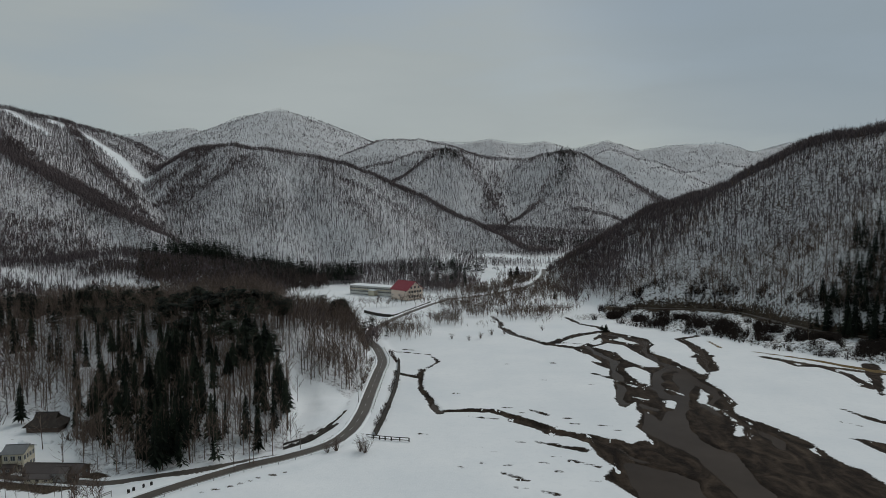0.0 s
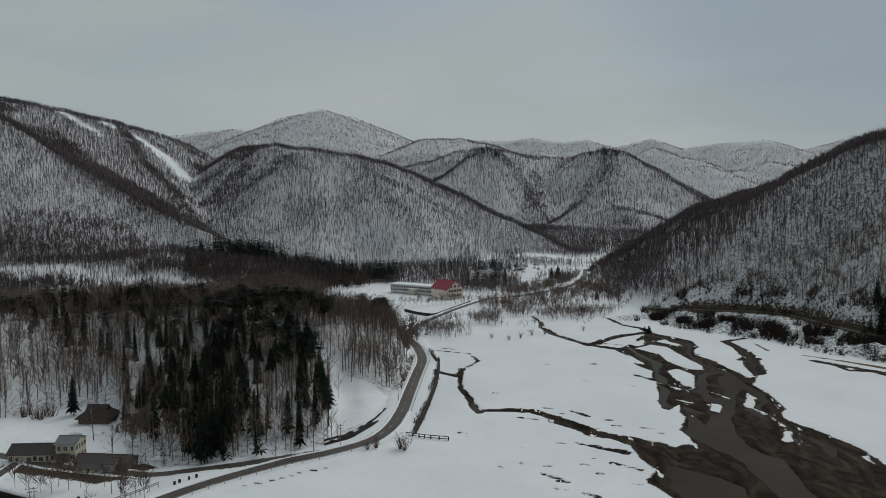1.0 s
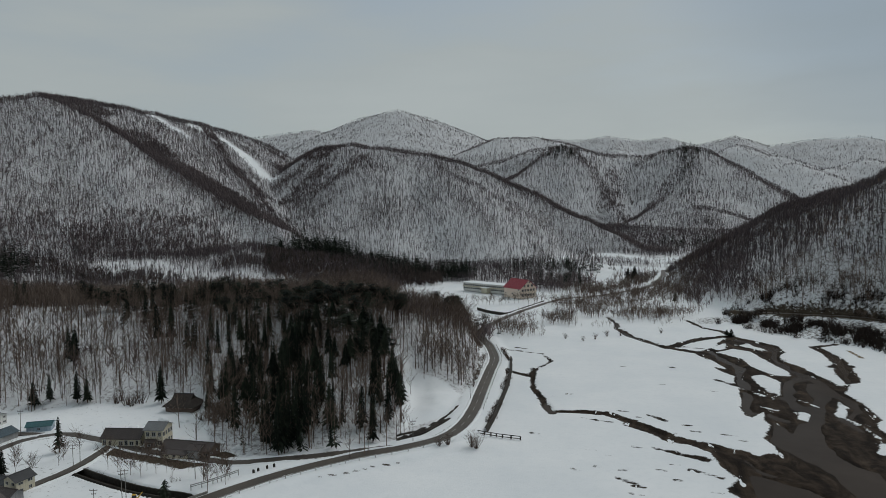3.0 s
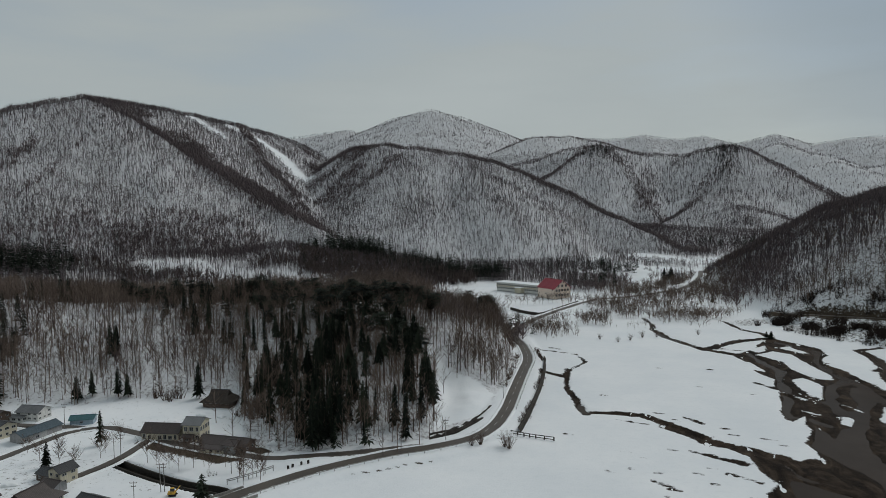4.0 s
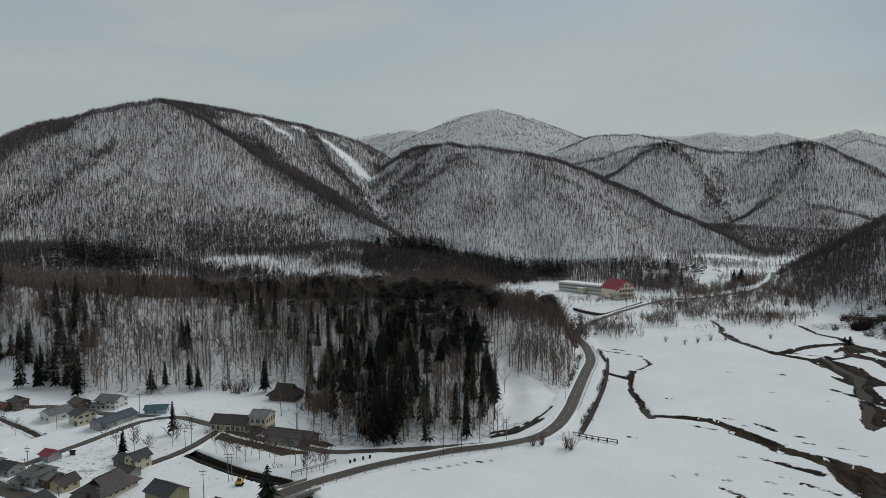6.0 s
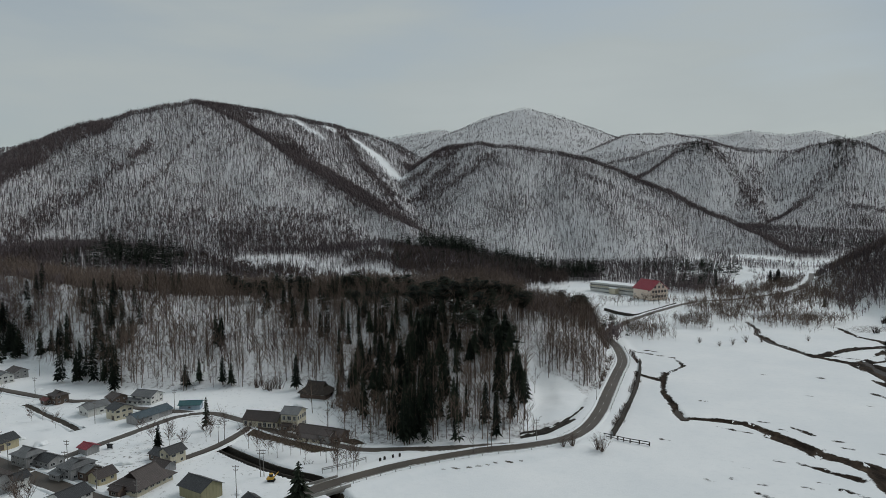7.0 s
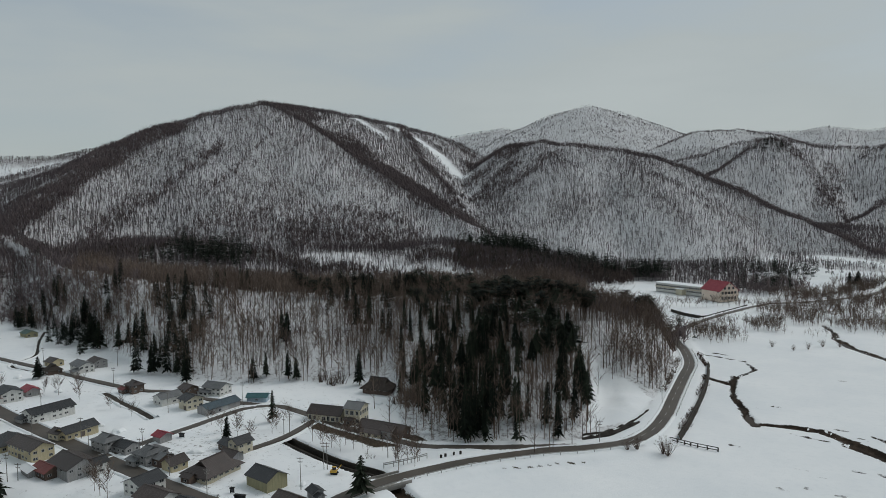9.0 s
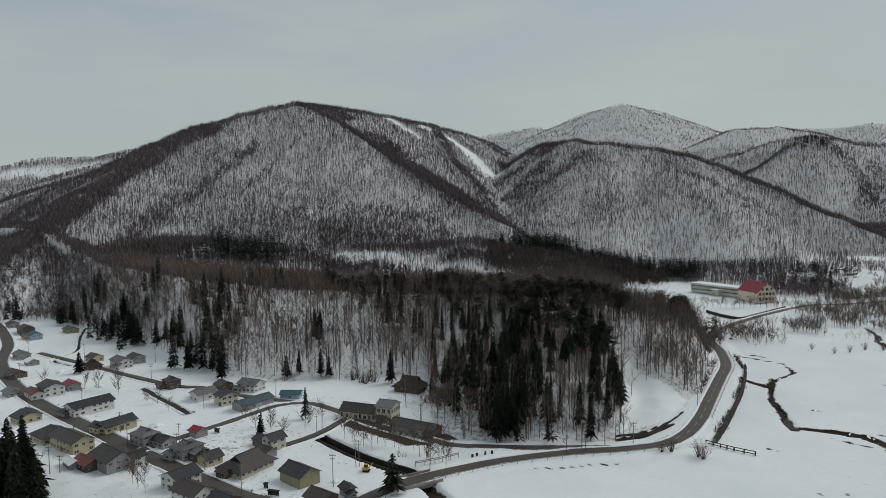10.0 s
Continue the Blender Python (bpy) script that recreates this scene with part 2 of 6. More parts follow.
# ridges: bearing, distance, height, with the fall of their sides and the roundness of their crest
RIDGES = {
    "left_front": ([(60.5, 620, 42), (59.1, 660, 49), (56.9, 720, 64), (54.3, 790, 92), (51.6, 860, 122), (49.7, 925, 147), (46.9, 960, 172), (43.4, 985, 193), (41.4, 1000, 203), (39.4, 1010, 211)], 0.58, 14),
    "left_spur": ([(39.4, 1010, 210), (36.6, 985, 189), (35.0, 950, 166), (31.3, 900, 120), (27.9, 850, 81), (25.2, 820, 61), (22.9, 790, 46)], 0.72, 9),
    "left_back": ([(39.5, 1010, 210), (36.2, 1100, 220), (34.1, 1150, 221), (32.0, 1200, 219), (28.6, 1280, 213), (25.9, 1330, 201), (24.2, 1360, 187), (23.1, 1300, 138)], 0.62, 12),
    "left_rib": ([(28.6, 1280, 213), (28.0, 1180, 178), (26.6, 1080, 128), (25.0, 1000, 92), (24.0, 930, 62)], 0.70, 10),
    "center": ([(23.1, 1250, 106), (21.0, 1200, 141), (19.1, 1170, 163), (16.8, 1150, 168), (14.0, 1130, 158), (10.7, 1120, 150), (8.4, 1110, 141), (6.5, 1100, 123), (4.7, 1080, 103), (2.5, 1060, 81), (0.2, 1030, 60), (-2.0, 1010, 48), (-4.1, 985, 32), (-6.2, 950, 13), (-8.3, 920, -4)], 0.60, 14),
    "center_rib": ([(16.8, 1150, 166), (15.5, 1060, 128), (14.5, 980, 86), (14.0, 900, 44)], 0.58, 30),
    "center_rib_east": ([(10.7, 1120, 148), (9.0, 1040, 112), (7.5, 960, 70), (6.0, 890, 30)], 0.58, 30),
    "center_rib_west": ([(19.1, 1170, 160), (19.6, 1080, 118), (20.0, 980, 70), (20.0, 900, 36)], 0.72, 12),
    "crag": ([(7.9, 1750, 154), (4.3, 1720, 175), (2.0, 1700, 193), (-0.4, 1680, 196), (-4.0, 1750, 181), (-6.9, 1750, 174), (-8.5, 1700, 183), (-10.1, 1680, 188), (-11.2, 1700, 186), (-12.7, 1650, 153), (-14.9, 1600, 115), (-16.7, 1550, 80), (-18.0, 1500, 62)], 0.58, 10),
    "crag_spur": ([(-0.4, 1680, 196), (-1.9, 1600, 154), (-3.7, 1500, 85), (-4.9, 1400, 41)], 0.68, 7),
    "crag_spur_west": ([(-0.4, 1680, 196), (1.1, 1620, 170), (2.9, 1550, 137), (4.2, 1500, 111)], 0.62, 8),
    "crag_spur_east": ([(-9.7, 1680, 186), (-9.9, 1560, 112), (-8.2, 1450, 72), (-6.2, 1380, 41), (-4.5, 1300, 18)], 0.68, 8),
    "crag_toe": ([(-9.9, 1560, 112), (-11.0, 1400, 62), (-12.0, 1250, 20)], 0.45, 40),
    "peak": ([(25.1, 3000, 337), (22.3, 3000, 361), (20.0, 2950, 377), (18.6, 2900, 348), (15.8, 2850, 410), (13.2, 2800, 441), (11.1, 2850, 418), (9.3, 2900, 382), (7.0, 2950, 342), (4.7, 2900, 270)], 0.42, 25),
    "peak_spur": ([(13.2, 2800, 441), (12.4, 2600, 345), (10.6, 2400, 262), (9.0, 2250, 200)], 0.5, 15),
    "peak_spur_west": ([(15.8, 2850, 410), (17.0, 2600, 300), (18.0, 2400, 235)], 0.5, 15),
    "middle_far": ([(7.9, 2300, 215), (6.5, 2300, 247), (4.7, 2350, 279), (2.0, 2450, 290), (-0.2, 2400, 265), (-3.2, 2300, 222)], 0.42, 25),
    "far_north": ([(1.1, 3700, 392), (-1.9, 3650, 373), (-4.0, 3600, 386), (-6.5, 3600, 366), (-8.5, 3550, 364), (-10.8, 3600, 332), (-13.4, 3500, 355), (-15.6, 3450, 303), (-18.0, 3450, 315), (-21.7, 3400, 321), (-24.1, 3400, 272), (-26.8, 3600, 322), (-29.7, 3600, 325), (-33.7, 3600, 324), (-40, 3600, 320)], 0.40, 25),
    "far_spurs": ([(-4.0, 3600, 386), (-5.0, 3200, 270), (-6.0, 2800, 200)], 0.45, 20),
    "far_spurs_east": ([(-13.4, 3500, 355), (-14.2, 3100, 265), (-16.3, 2600, 205), (-18.9, 2400, 150)], 0.45, 20),
    "middle_east": ([(-13.7, 2700, 262), (-16.3, 2600, 213), (-18.9, 2500, 156), (-22.1, 2600, 195), (-24.5, 2500, 169), (-27.5, 2600, 215), (-34, 2600, 230)], 0.42, 20),
    "right": ([(-75, 560, 185), (-60, 580, 178), (-46, 600, 165), (-36.8, 625, 147), (-32.7, 630, 128), (-30.4, 632, 121), (-28.2, 635, 115), (-26.1, 645, 101), (-22.6, 655, 84), (-20.6, 665, 77), (-17.6, 695, 66), (-15.5, 720, 46), (-13.7, 740, 24), (-11.9, 760, 3)], 0.62, 12),
    "right_rib": ([(-28.2, 635, 113), (-25.5, 560, 70), (-24.0, 490, 22)], 0.62, 16),
    "far_left": ([(72, 1900, 160), (60.3, 1900, 156), (57.2, 1900, 180), (55.8, 1900, 181), (54.0, 1900, 182), (52.2, 1900, 201), (50.8, 1850, 208), (47.9, 1800, 210)], 0.36, 25),
    "left_middle": ([(70, 1300, 40), (60.4, 1300, 63), (58.3, 1300, 82), (56.2, 1300, 109), (53.9, 1300, 129), (51.6, 1300, 150), (48, 1250, 165)], 0.40, 18),
    "left_shore": ([(84, 900, 90), (97, 620, 115), (112, 480, 140), (150, 520, 160), (190, 560, 170), (230, 520, 160), (270, 470, 150), (300, 420, 150)], 0.5, 20),
}
# the low wooded hill beside the road: bearing, foot, crest, height of the crest
HILL = [(4.2, 395, 400, 0.5), (5.6, 350, 392, 4), (8.0, 262, 366, 11), (10.5, 236, 350, 17), (13.2, 219, 340, 21), (18.8, 209, 350, 24), (25.8, 214, 375, 23), (28.6, 226, 385, 21), (29.6, 286, 390, 21),
        (31.0, 294, 395, 21), (35.5, 292, 400, 22), (40.6, 296, 408, 25), (46, 314, 415, 31), (49.5, 360, 425, 34), (53.5, 446, 525, 34), (55.5, 500, 595, 36), (58, 570, 670, 38), (61, 650, 750, 40), (66, 740, 860, 40)]
HILL_AZ, HILL_FOOT, HILL_CREST, HILL_TOP = (np.array(c, float) for c in zip(*HILL))


def bearing(x, y):
    return np.degrees(np.arctan2(-x, y))


MAIN_ROAD = [(-106, 112), (-101, 127), (-99, 143), (-95, 156), (-87, 170), (-75, 185), (-61, 198), (-48, 207), (-37, 218), (-32.4, 232), (-30.7, 250), (-30.6, 270), (-30.4, 304), (-30.4, 332), (-35.5, 360), (-42.8, 386), (-42.6, 414), (-31.5, 456), (-14, 502), (3, 537), (30, 557), (56, 586), (80, 623), (100, 690), (112, 760)]
YARD_ROAD = [(-52, 207), (-66, 200), (-79, 194), (-87, 191), (-96, 188), (-109, 190), (-126, 193), (-141, 198), (-157, 203), (-166, 204), (-174, 196), (-176, 181), (-177, 172), (-179, 156), (-181, 142)]
VILLAGE_ROAD = [(-101, 127), (-111, 130), (-129, 131), (-141, 133), (-166, 138), (-198, 145), (-238, 154), (-273, 163), (-311, 177), (-348, 195), (-387, 221), (-446, 250), (-502, 271), (-580, 290)]
LANE = [(-142, 197), (-141, 178), (-144, 164), (-146, 152)]
BACK_LANE = [(-349, 215), (-326, 212), (-310, 210), (-285, 206), (-261, 203), (-232, 200), (-220, 203), (-202, 201), (-172, 203)]
CANAL = [(-141, 178), (-129, 173), (-115, 168), (-105, 166), (-98, 165), (-92, 160), (-82, 155), (-66, 140)]
CANAL_UPPER = [(-243, 192), (-229, 187), (-215, 182), (-198, 176)]
STREAM = [(-300, 204), (-326, 208), (-338, 228), (-370, 252), (-396, 274)]
EAST_ROAD = [(116, 472), (129, 465), (176, 456), (192, 442), (201, 400), (213, 372), (240, 350), (300, 320)]

# the muddy river bed on the flats, its snow islands, and side streams: line, half width at start and end
MUD_EAST = [(117, 100), (122, 195), (119, 203), (119, 212), (119, 220), (117, 228), (113, 238), (110, 241), (108, 248), (109, 254), (113, 261), (115, 273), (116, 282), (114, 294), (121, 307), (126, 320), (122, 315), (117, 306), (116, 312), (113, 328), (112, 340), (107, 351), (110, 362), (115, 370), (116, 384), (114, 390), (105, 401), (98, 412)]
MUD_WEST = [(92, 402), (82, 380), (74, 371), (72, 362), (75, 341), (79, 323), (75, 310), (74, 294), (72, 284), (68, 271), (67, 261), (69, 258), (75, 265), (73, 258), (73, 249), (67, 236), (68, 229), (67, 223), (61, 219), (58, 223), (52, 227), (42, 233), (34, 237), (33, 230), (42, 226), (47, 220), (47, 213), (48, 207), (50, 200), (47, 194), (44, 192), (48, 188), (51, 178), (52, 100)]
MUD_FLAT = MUD_EAST + MUD_WEST
ISLANDS = [[(82, 379), (90, 390), (87, 376), (82, 373)],
           [(81, 366), (91, 376), (97, 370), (99, 356), (101, 339), (103, 327), (102, 321), (97, 320), (92, 330), (90, 339), (89, 352), (85, 360)],
           [(85, 319), (90, 322), (93, 316), (95, 309), (91, 301), (88, 289), (85, 293), (84, 304)], [(95, 385), (101, 388), (106, 377), (107, 372), (102, 375)],
           [(116, 332), (121, 331), (122, 323), (121, 314), (117, 308), (117, 315), (115, 322)], [(107, 283), (107.5, 275), (102, 263), (100, 264), (101, 269), (104, 275)]]
SNOW_STREAKS = [([(76, 272), (81, 268)], 0.8, 0.5), ([(86, 258), (90, 266)], 1.0, 1.6), ([(102, 262), (104, 253), (104, 240)], 0.5, 0.6), ([(99, 226), (103, 235)], 1.2, 1.0), ([(74, 300), (81, 287)], 0.4, 0.8), ([(93, 282), (97, 276)], 0.4, 0.5)]
CHANNELS = [
    ([(33, 469), (37, 445), (36, 427), (41, 405), (50, 388), (57, 374), (63, 381), (70, 390), (82, 402), (94, 408)], 1.6, 3.4),
    ([(57, 375), (66, 368), (74, 362), (79, 368)], 2.5, 3.0), ([(60, 377), (68, 378), (77, 373)], 1.4, 1.0), ([(82, 461), (88, 433), (97, 423), (98, 415)], 1.2, 2.4),
    ([(147, 393), (133, 385), (135, 368), (133, 350), (128, 331), (123, 315)], 1.8, 5.0), ([(125, 341), (133, 343)], 2.0, 4.0),
    ([(71, 360), (73, 350)], 1.6, 1.0), ([(78, 359), (76, 344)], 1.2, 1.6), ([(73, 333), (78, 321)], 1.4, 2.2), ([(68, 310), (74, 302)], 0.7, 1.6),
    ([(158, 340), (166, 329), (167, 320), (177, 319), (181, 303), (178, 281)], 1.2, 2.6), ([(201, 319), (184, 288), (176, 271)], 4.0, 1.2),
    ([(147, 259), (150, 251), (153, 241), (162, 226)], 0.5, 2.6), ([(140, 239), (145, 234)], 0.4, 0.7), ([(133, 223), (137, 219), (140, 211), (150, 196)], 0.5, 6.0), ([(172, 287), (177, 282)], 0.5, 0.9),
    ([(-29, 360), (-20, 358), (-8, 353), (-3, 336), (-7, 325), (-11, 320)], 0.7, 1.4), ([(-22, 315), (-17, 310), (-12, 306), (-10, 320)], 2.0, 1.4),
    ([(-11, 314), (-10, 286), (-6, 273), (-4, 260), (-2, 254)], 1.4, 1.8), ([(-2, 256), (9, 257), (18, 256), (24, 250), (29, 242), (36, 234)], 1.6, 3.4),
]
PUDDLES = [
    ([(24, 244), (33, 237)], 1.4, 1.4), ([(9, 249), (19, 246)], 0.6, 0.9), ([(33, 256), (38, 250)], 0.8, 0.8), ([(54, 238), (60, 236)], 0.6, 0.6),
    ([(30, 222), (44, 214)], 0.7, 2.0), ([(17, 196), (21, 193)], 0.9, 0.9), ([(27, 183), (30, 181)], 0.7, 0.7), ([(38, 205), (46, 200)], 0.7, 1.0), ([(-22, 366), (-16, 364)], 1.4, 0.8),
    ([(9, 217), (12, 217)], 0.5, 0.35), ([(14, 213), (16, 213)], 0.5, 0.35), ([(11, 204), (13, 203)], 0.9, 0.63), ([(18, 202), (20, 202)], 0.9, 0.63), ([(16, 206), (18, 205)], 0.6, 0.42),
]
SPOTS = [(29, 204), (33, 209), (20, 186), (21, 191), (45, 240), (39, 236), (23, 260), (28, 253), (-2, 276), (4, 280), (58, 233), (-9, 231), (4, 201), (52, 219), (44, 246), (36, 228), (24, 222), (33, 197), (41, 190), (108, 352), (63, 292), (52, 331), (30, 330), (43, 300)]
PUDDLES += [([(x, y), (x + 2.6, y - 0.8)], 0.75, 0.5) for x, y in SPOTS]


def band(x, y, lines):
    """How far inside the nearest of some tapering lines each place lies."""
    out = np.full(np.shape(x), -99.0)
    for pts, w0, w1 in lines:
        n = len(pts) - 1
        for k, (a, b) in enumerate(segments(pts)):
            dx, dy = b[0] - a[0], b[1] - a[1]
            t = np.clip(((x - a[0]) * dx + (y - a[1]) * dy) / (dx * dx + dy * dy), 0, 1)
            out = np.maximum(out, w0 + (w1 - w0) * (k + t) / n - np.hypot(x - a[0] - t * dx, y - a[1] - t * dy))
    return out


def wetness(x, y):
    """Distance into mud or water on the reservoir's flats; negative on snow."""
    out = np.maximum(inside_gap(x, y, MUD_FLAT), band(x, y, CHANNELS + PUDDLES))
    for isle in ISLANDS:
        out = np.minimum(out, -inside_gap(x, y, isle))
    return np.clip(np.minimum(out, -band(x, y, SNOW_STREAKS)), -12, 12)


FLATS = [(-25, 229), (-22, 286), (-22, 338), (-30, 392), (-26, 430), (0, 470), (40, 490), (77, 436), (106, 455), (118, 424), (138, 403), (159, 387), (170, 358), (190, 337), (212, 313), (270, 270), (420, 150), (300, -250), (-40, -250), (-90, 100), (-84, 150), (-70, 180), (-50, 197)]
WATERWAYS = [([(78, 371), (80, 350), (84, 334), (79, 317), (77, 302), (76, 290), (71, 275), (69, 264), (76, 263), (80, 257)], 1.6, 2.2),
             ([(98, 401), (106, 392), (112, 379), (106, 358), (105, 333), (109, 322), (111, 310), (110, 295), (112, 284), (110, 272), (102, 262), (104, 246), (108, 232), (110, 222), (108, 215)], 2.2, 1.6),
             ([(108, 321), (98, 311), (90, 290), (90, 273), (94, 269), (102, 286), (107, 308)], 2.4, 3.0), ([(95, 271), (90, 258), (82, 242)], 2.2, 4.0),
             ([(41, 232), (49, 227), (56, 216), (58, 207), (62, 204)], 0.3, 0.4), ([(133, 385), (135, 368), (133, 350), (128, 331), (123, 315)], 1.2, 2.0), ([(33, 469), (37, 445), (36, 427), (41, 405), (57, 374)], 0.7, 1.0), ([(-11, 314), (-10, 286), (-6, 273), (-2, 256), (9, 257), (24, 250), (36, 234)], 0.3, 1.2)]
POOLS = [[(76, 258), (78, 243), (84, 249), (88, 249), (86, 236), (85, 225), (86, 216), (91, 211), (90, 198), (88, 185), (87, 120), (77, 120), (79, 189), (78, 199), (76, 214), (71, 227), (68, 231)],
         [(55, 204), (61, 201), (67, 196), (71, 189), (71, 182), (72, 120), (54, 120), (53, 178), (53, 191)]]
DRY_GRASS = [([(159, 351), (173, 338), (182, 328), (189, 317), (201, 305), (230, 280)], 1.0, 3.5), ([(147, 378), (147, 361)], 0.8, 1.4)]
FLATS_AND_BANK = FLATS[:8] + [(96, 500), (106, 470), (129, 461), (174, 452), (188, 440), (197, 398), (209, 369), (237, 346), (300, 316), (420, 260)] + FLATS[17:]
SHORE = [(77, 432), (106, 455), (118, 424), (138, 403), (159, 387), (170, 358), (190, 337), (212, 313), (270, 270)]


def works(x, y, out, d, dry, village):
    """The ground after roads, canals and the river have had their way."""
    # roads run on low banks
    for pts, half, level in ((MAIN_ROAD, 5.5, 1.5), (YARD_ROAD, 3.0, 1.5), (VILLAGE_ROAD, 4.0, 1.5), (EAST_ROAD, 3.0, 5.0)):
        gap = line_gap(x, y, pts)
        w = 1 - step(gap, half, half + 5)
        far = step(d, 560, 620) if level < 2 else 0
        if pts is MAIN_ROAD:
            w = w * (1 - step(-dry, -0.2, 1.2) * step(y, 205, 225))
        out = out * (1 - w) + w * (level + far * np.maximum(out - level, 0))
    # canal and streams in the village
    for pts, half, deep in ((CANAL, 1.9, 2.6), (CANAL_UPPER, 1.8, 0.2), (STREAM, 1.5, 0.6)):
        gap = line_gap(x, y, pts)
        out = out - deep * (1 - step(gap, half * 0.7, half * 1.5))
    flat = (1 - step(out, 0.3, 2.0)) * (1 - step(d, 520, 600))
    w = wetness(x, y)
    wobble = w + fbm(x, y, 14, 3, 31) * 2
    deep = band(x, y, WATERWAYS)
    for pool in POOLS:
        deep = np.maximum(deep, inside_gap(x, y, pool))
    bed = 0.34 - 0.3 * fbm(x, y, 20, 4, 41) + 0.62 * step(deep + fbm(x, y, 9, 3, 43) * 2.2, -0.9, 0.9)
    out = out - flat * step(wobble, -0.5, 2.0) * np.clip(bed, 0.15, 1.3)
    road_gap = np.minimum(line_gap(x, y, MAIN_ROAD), np.minimum(line_gap(x, y, VILLAGE_ROAD), line_gap(x, y, YARD_ROAD)))
    out = out + (fbm(x, y, 9, 2, 51) * 0.25 + fbm(x, y, 14, 3, 53) * 1.1 * step(road_gap, 4, 9)) * (1 - flat) * step(d, 100, 160) * (1 - step(out, 2.5, 6))
    return out


def land(x, y):
    """Height of the ground."""
    x, y = np.asarray(x, float), np.asarray(y, float)
    d, az = np.hypot(x, y), bearing(x, y)
    out = np.zeros(x.shape)
    # valley floor climbs away up the valleys
    out = out + step(d, 620, 1500) * 26 + step(d, 1400, 3200) * 90
    village = step(-x, 60, 130) * step(az, 22, 30)
    out = out + village * 1.2
    hills = np.full(x.shape, -50.0)
    for pts, fall, crest in RIDGES.values():
        world_pts = [(*polar(a, r), z) for a, r, z in pts]
        for (ax, ay, az0), (bx, by, bz0) in segments(world_pts):
            reach = (max(az0, bz0) + 20) / fall + crest + 20
            near = np.flatnonzero((x > min(ax, bx) - reach) & (x < max(ax, bx) + reach) & (y > min(ay, by) - reach) & (y < max(ay, by) + reach))
            if not len(near):
                continue
            px, py, old = x[near], y[near], hills[near]
            dx, dy = bx - ax, by - ay
            t = np.clip(((px - ax) * dx + (py - ay) * dy) / (dx * dx + dy * dy), 0, 1)
            gap = np.hypot(px - ax - t * dx, py - ay - t * dy)
            h = az0 + (bz0 - az0) * t - fall * (np.sqrt(gap * gap + crest * crest) - crest)
            hills[near] = np.maximum(old, h) + 1.05 * np.exp(-np.abs(old - h) / 3.0)
    rough = fbm(x, y, 130, 4, 3) * 12 + fbm(x, y, 34, 3, 11) * 3.0
    hills = hills + rough * step(hills, 4, 45) * np.where(d > 1500, 1.6, 1.0) * (1 - 0.6 * step(hills - out, 60, 200))
    dry = -inside_gap(x, y, FLATS)
    beyond = -inside_gap(x, y, FLATS_AND_BANK)
    hills = np.minimum(hills, np.clip(beyond, 0, 1e9) * 0.8 + 2.6 * step(dry, 0.5, 5) + np.clip(dry, 0, 45) * 0.07 + fbm(x, y, 16, 3, 23) * 4 * step(dry, 0, 9))
    lift = np.clip(hills - out, -60, None)
    out = out + np.maximum(lift, 0) * np.clip(lift / 8, 0, 1) ** 0.5
    # the low hill and the terrace behind it
    foot, crest, top = (np.interp(az, HILL_AZ, c, left=0, right=c[-1]) for c in (HILL_FOOT, HILL_CREST, HILL_TOP))
    on = step(az, 4.3, 6.5)
    rise = np.clip((d - foot) / np.maximum(crest - foot, 8), 0, 1)
    front = top * rise ** 0.85
    behind = top - 9 * step(d, crest + 10, crest + 90) + 16 * step(d, 560, 700) * step(az, 16, 26)
    behind = behind * (1 - step(d, crest + 20, crest + 130) * (1 - step(az, 9, 17)))
    low = np.where(d < crest, front, behind) * on
    low = low + (fbm(x, y, 45, 3, 21) * 4.0) * np.clip(low / 8, 0, 1)
    out = np.maximum(out, low)
    # the gully with open snow at the hill's shoulder
    gully = line_gap(x, y, [(-46, 224), (-56, 262), (-66, 300)])
    out = out - 4.5 * np.exp(-(gully / 9) ** 2) * np.clip(low / 6, 0, 1)
    close = np.flatnonzero(d < 800)
    if len(close):
        out[close] = works(x[close], y[close], out[close], d[close], dry[close], village[close])
    return out


GULLY = [(-74, 300), (-65, 290), (-54, 279), (-44, 273), (-37, 268), (-40, 250), (-46, 237), (-52, 222), (-56, 249), (-59, 267), (-66, 282)]
SCHOOL_YARD = [(-40, 440), (-66, 500), (-100, 600), (-78, 625), (-8, 585), (8, 545), (-14, 505)]


def crest_gap(x, y):
    """Distance to the nearest ridge line."""
    best = np.full(np.shape(x), 1e9)
    for pts, _, _ in RIDGES.values():
        for a, b in segments([polar(a, r) for a, r, _ in pts]):
            near = np.flatnonzero((x > min(a[0], b[0]) - 70) & (x < max(a[0], b[0]) + 70) & (y > min(a[1], b[1]) - 70) & (y < max(a[1], b[1]) + 70))
            if len(near):
                best[near] = np.minimum(best[near], line_gap(x[near], y[near], [a, b]))
    return best


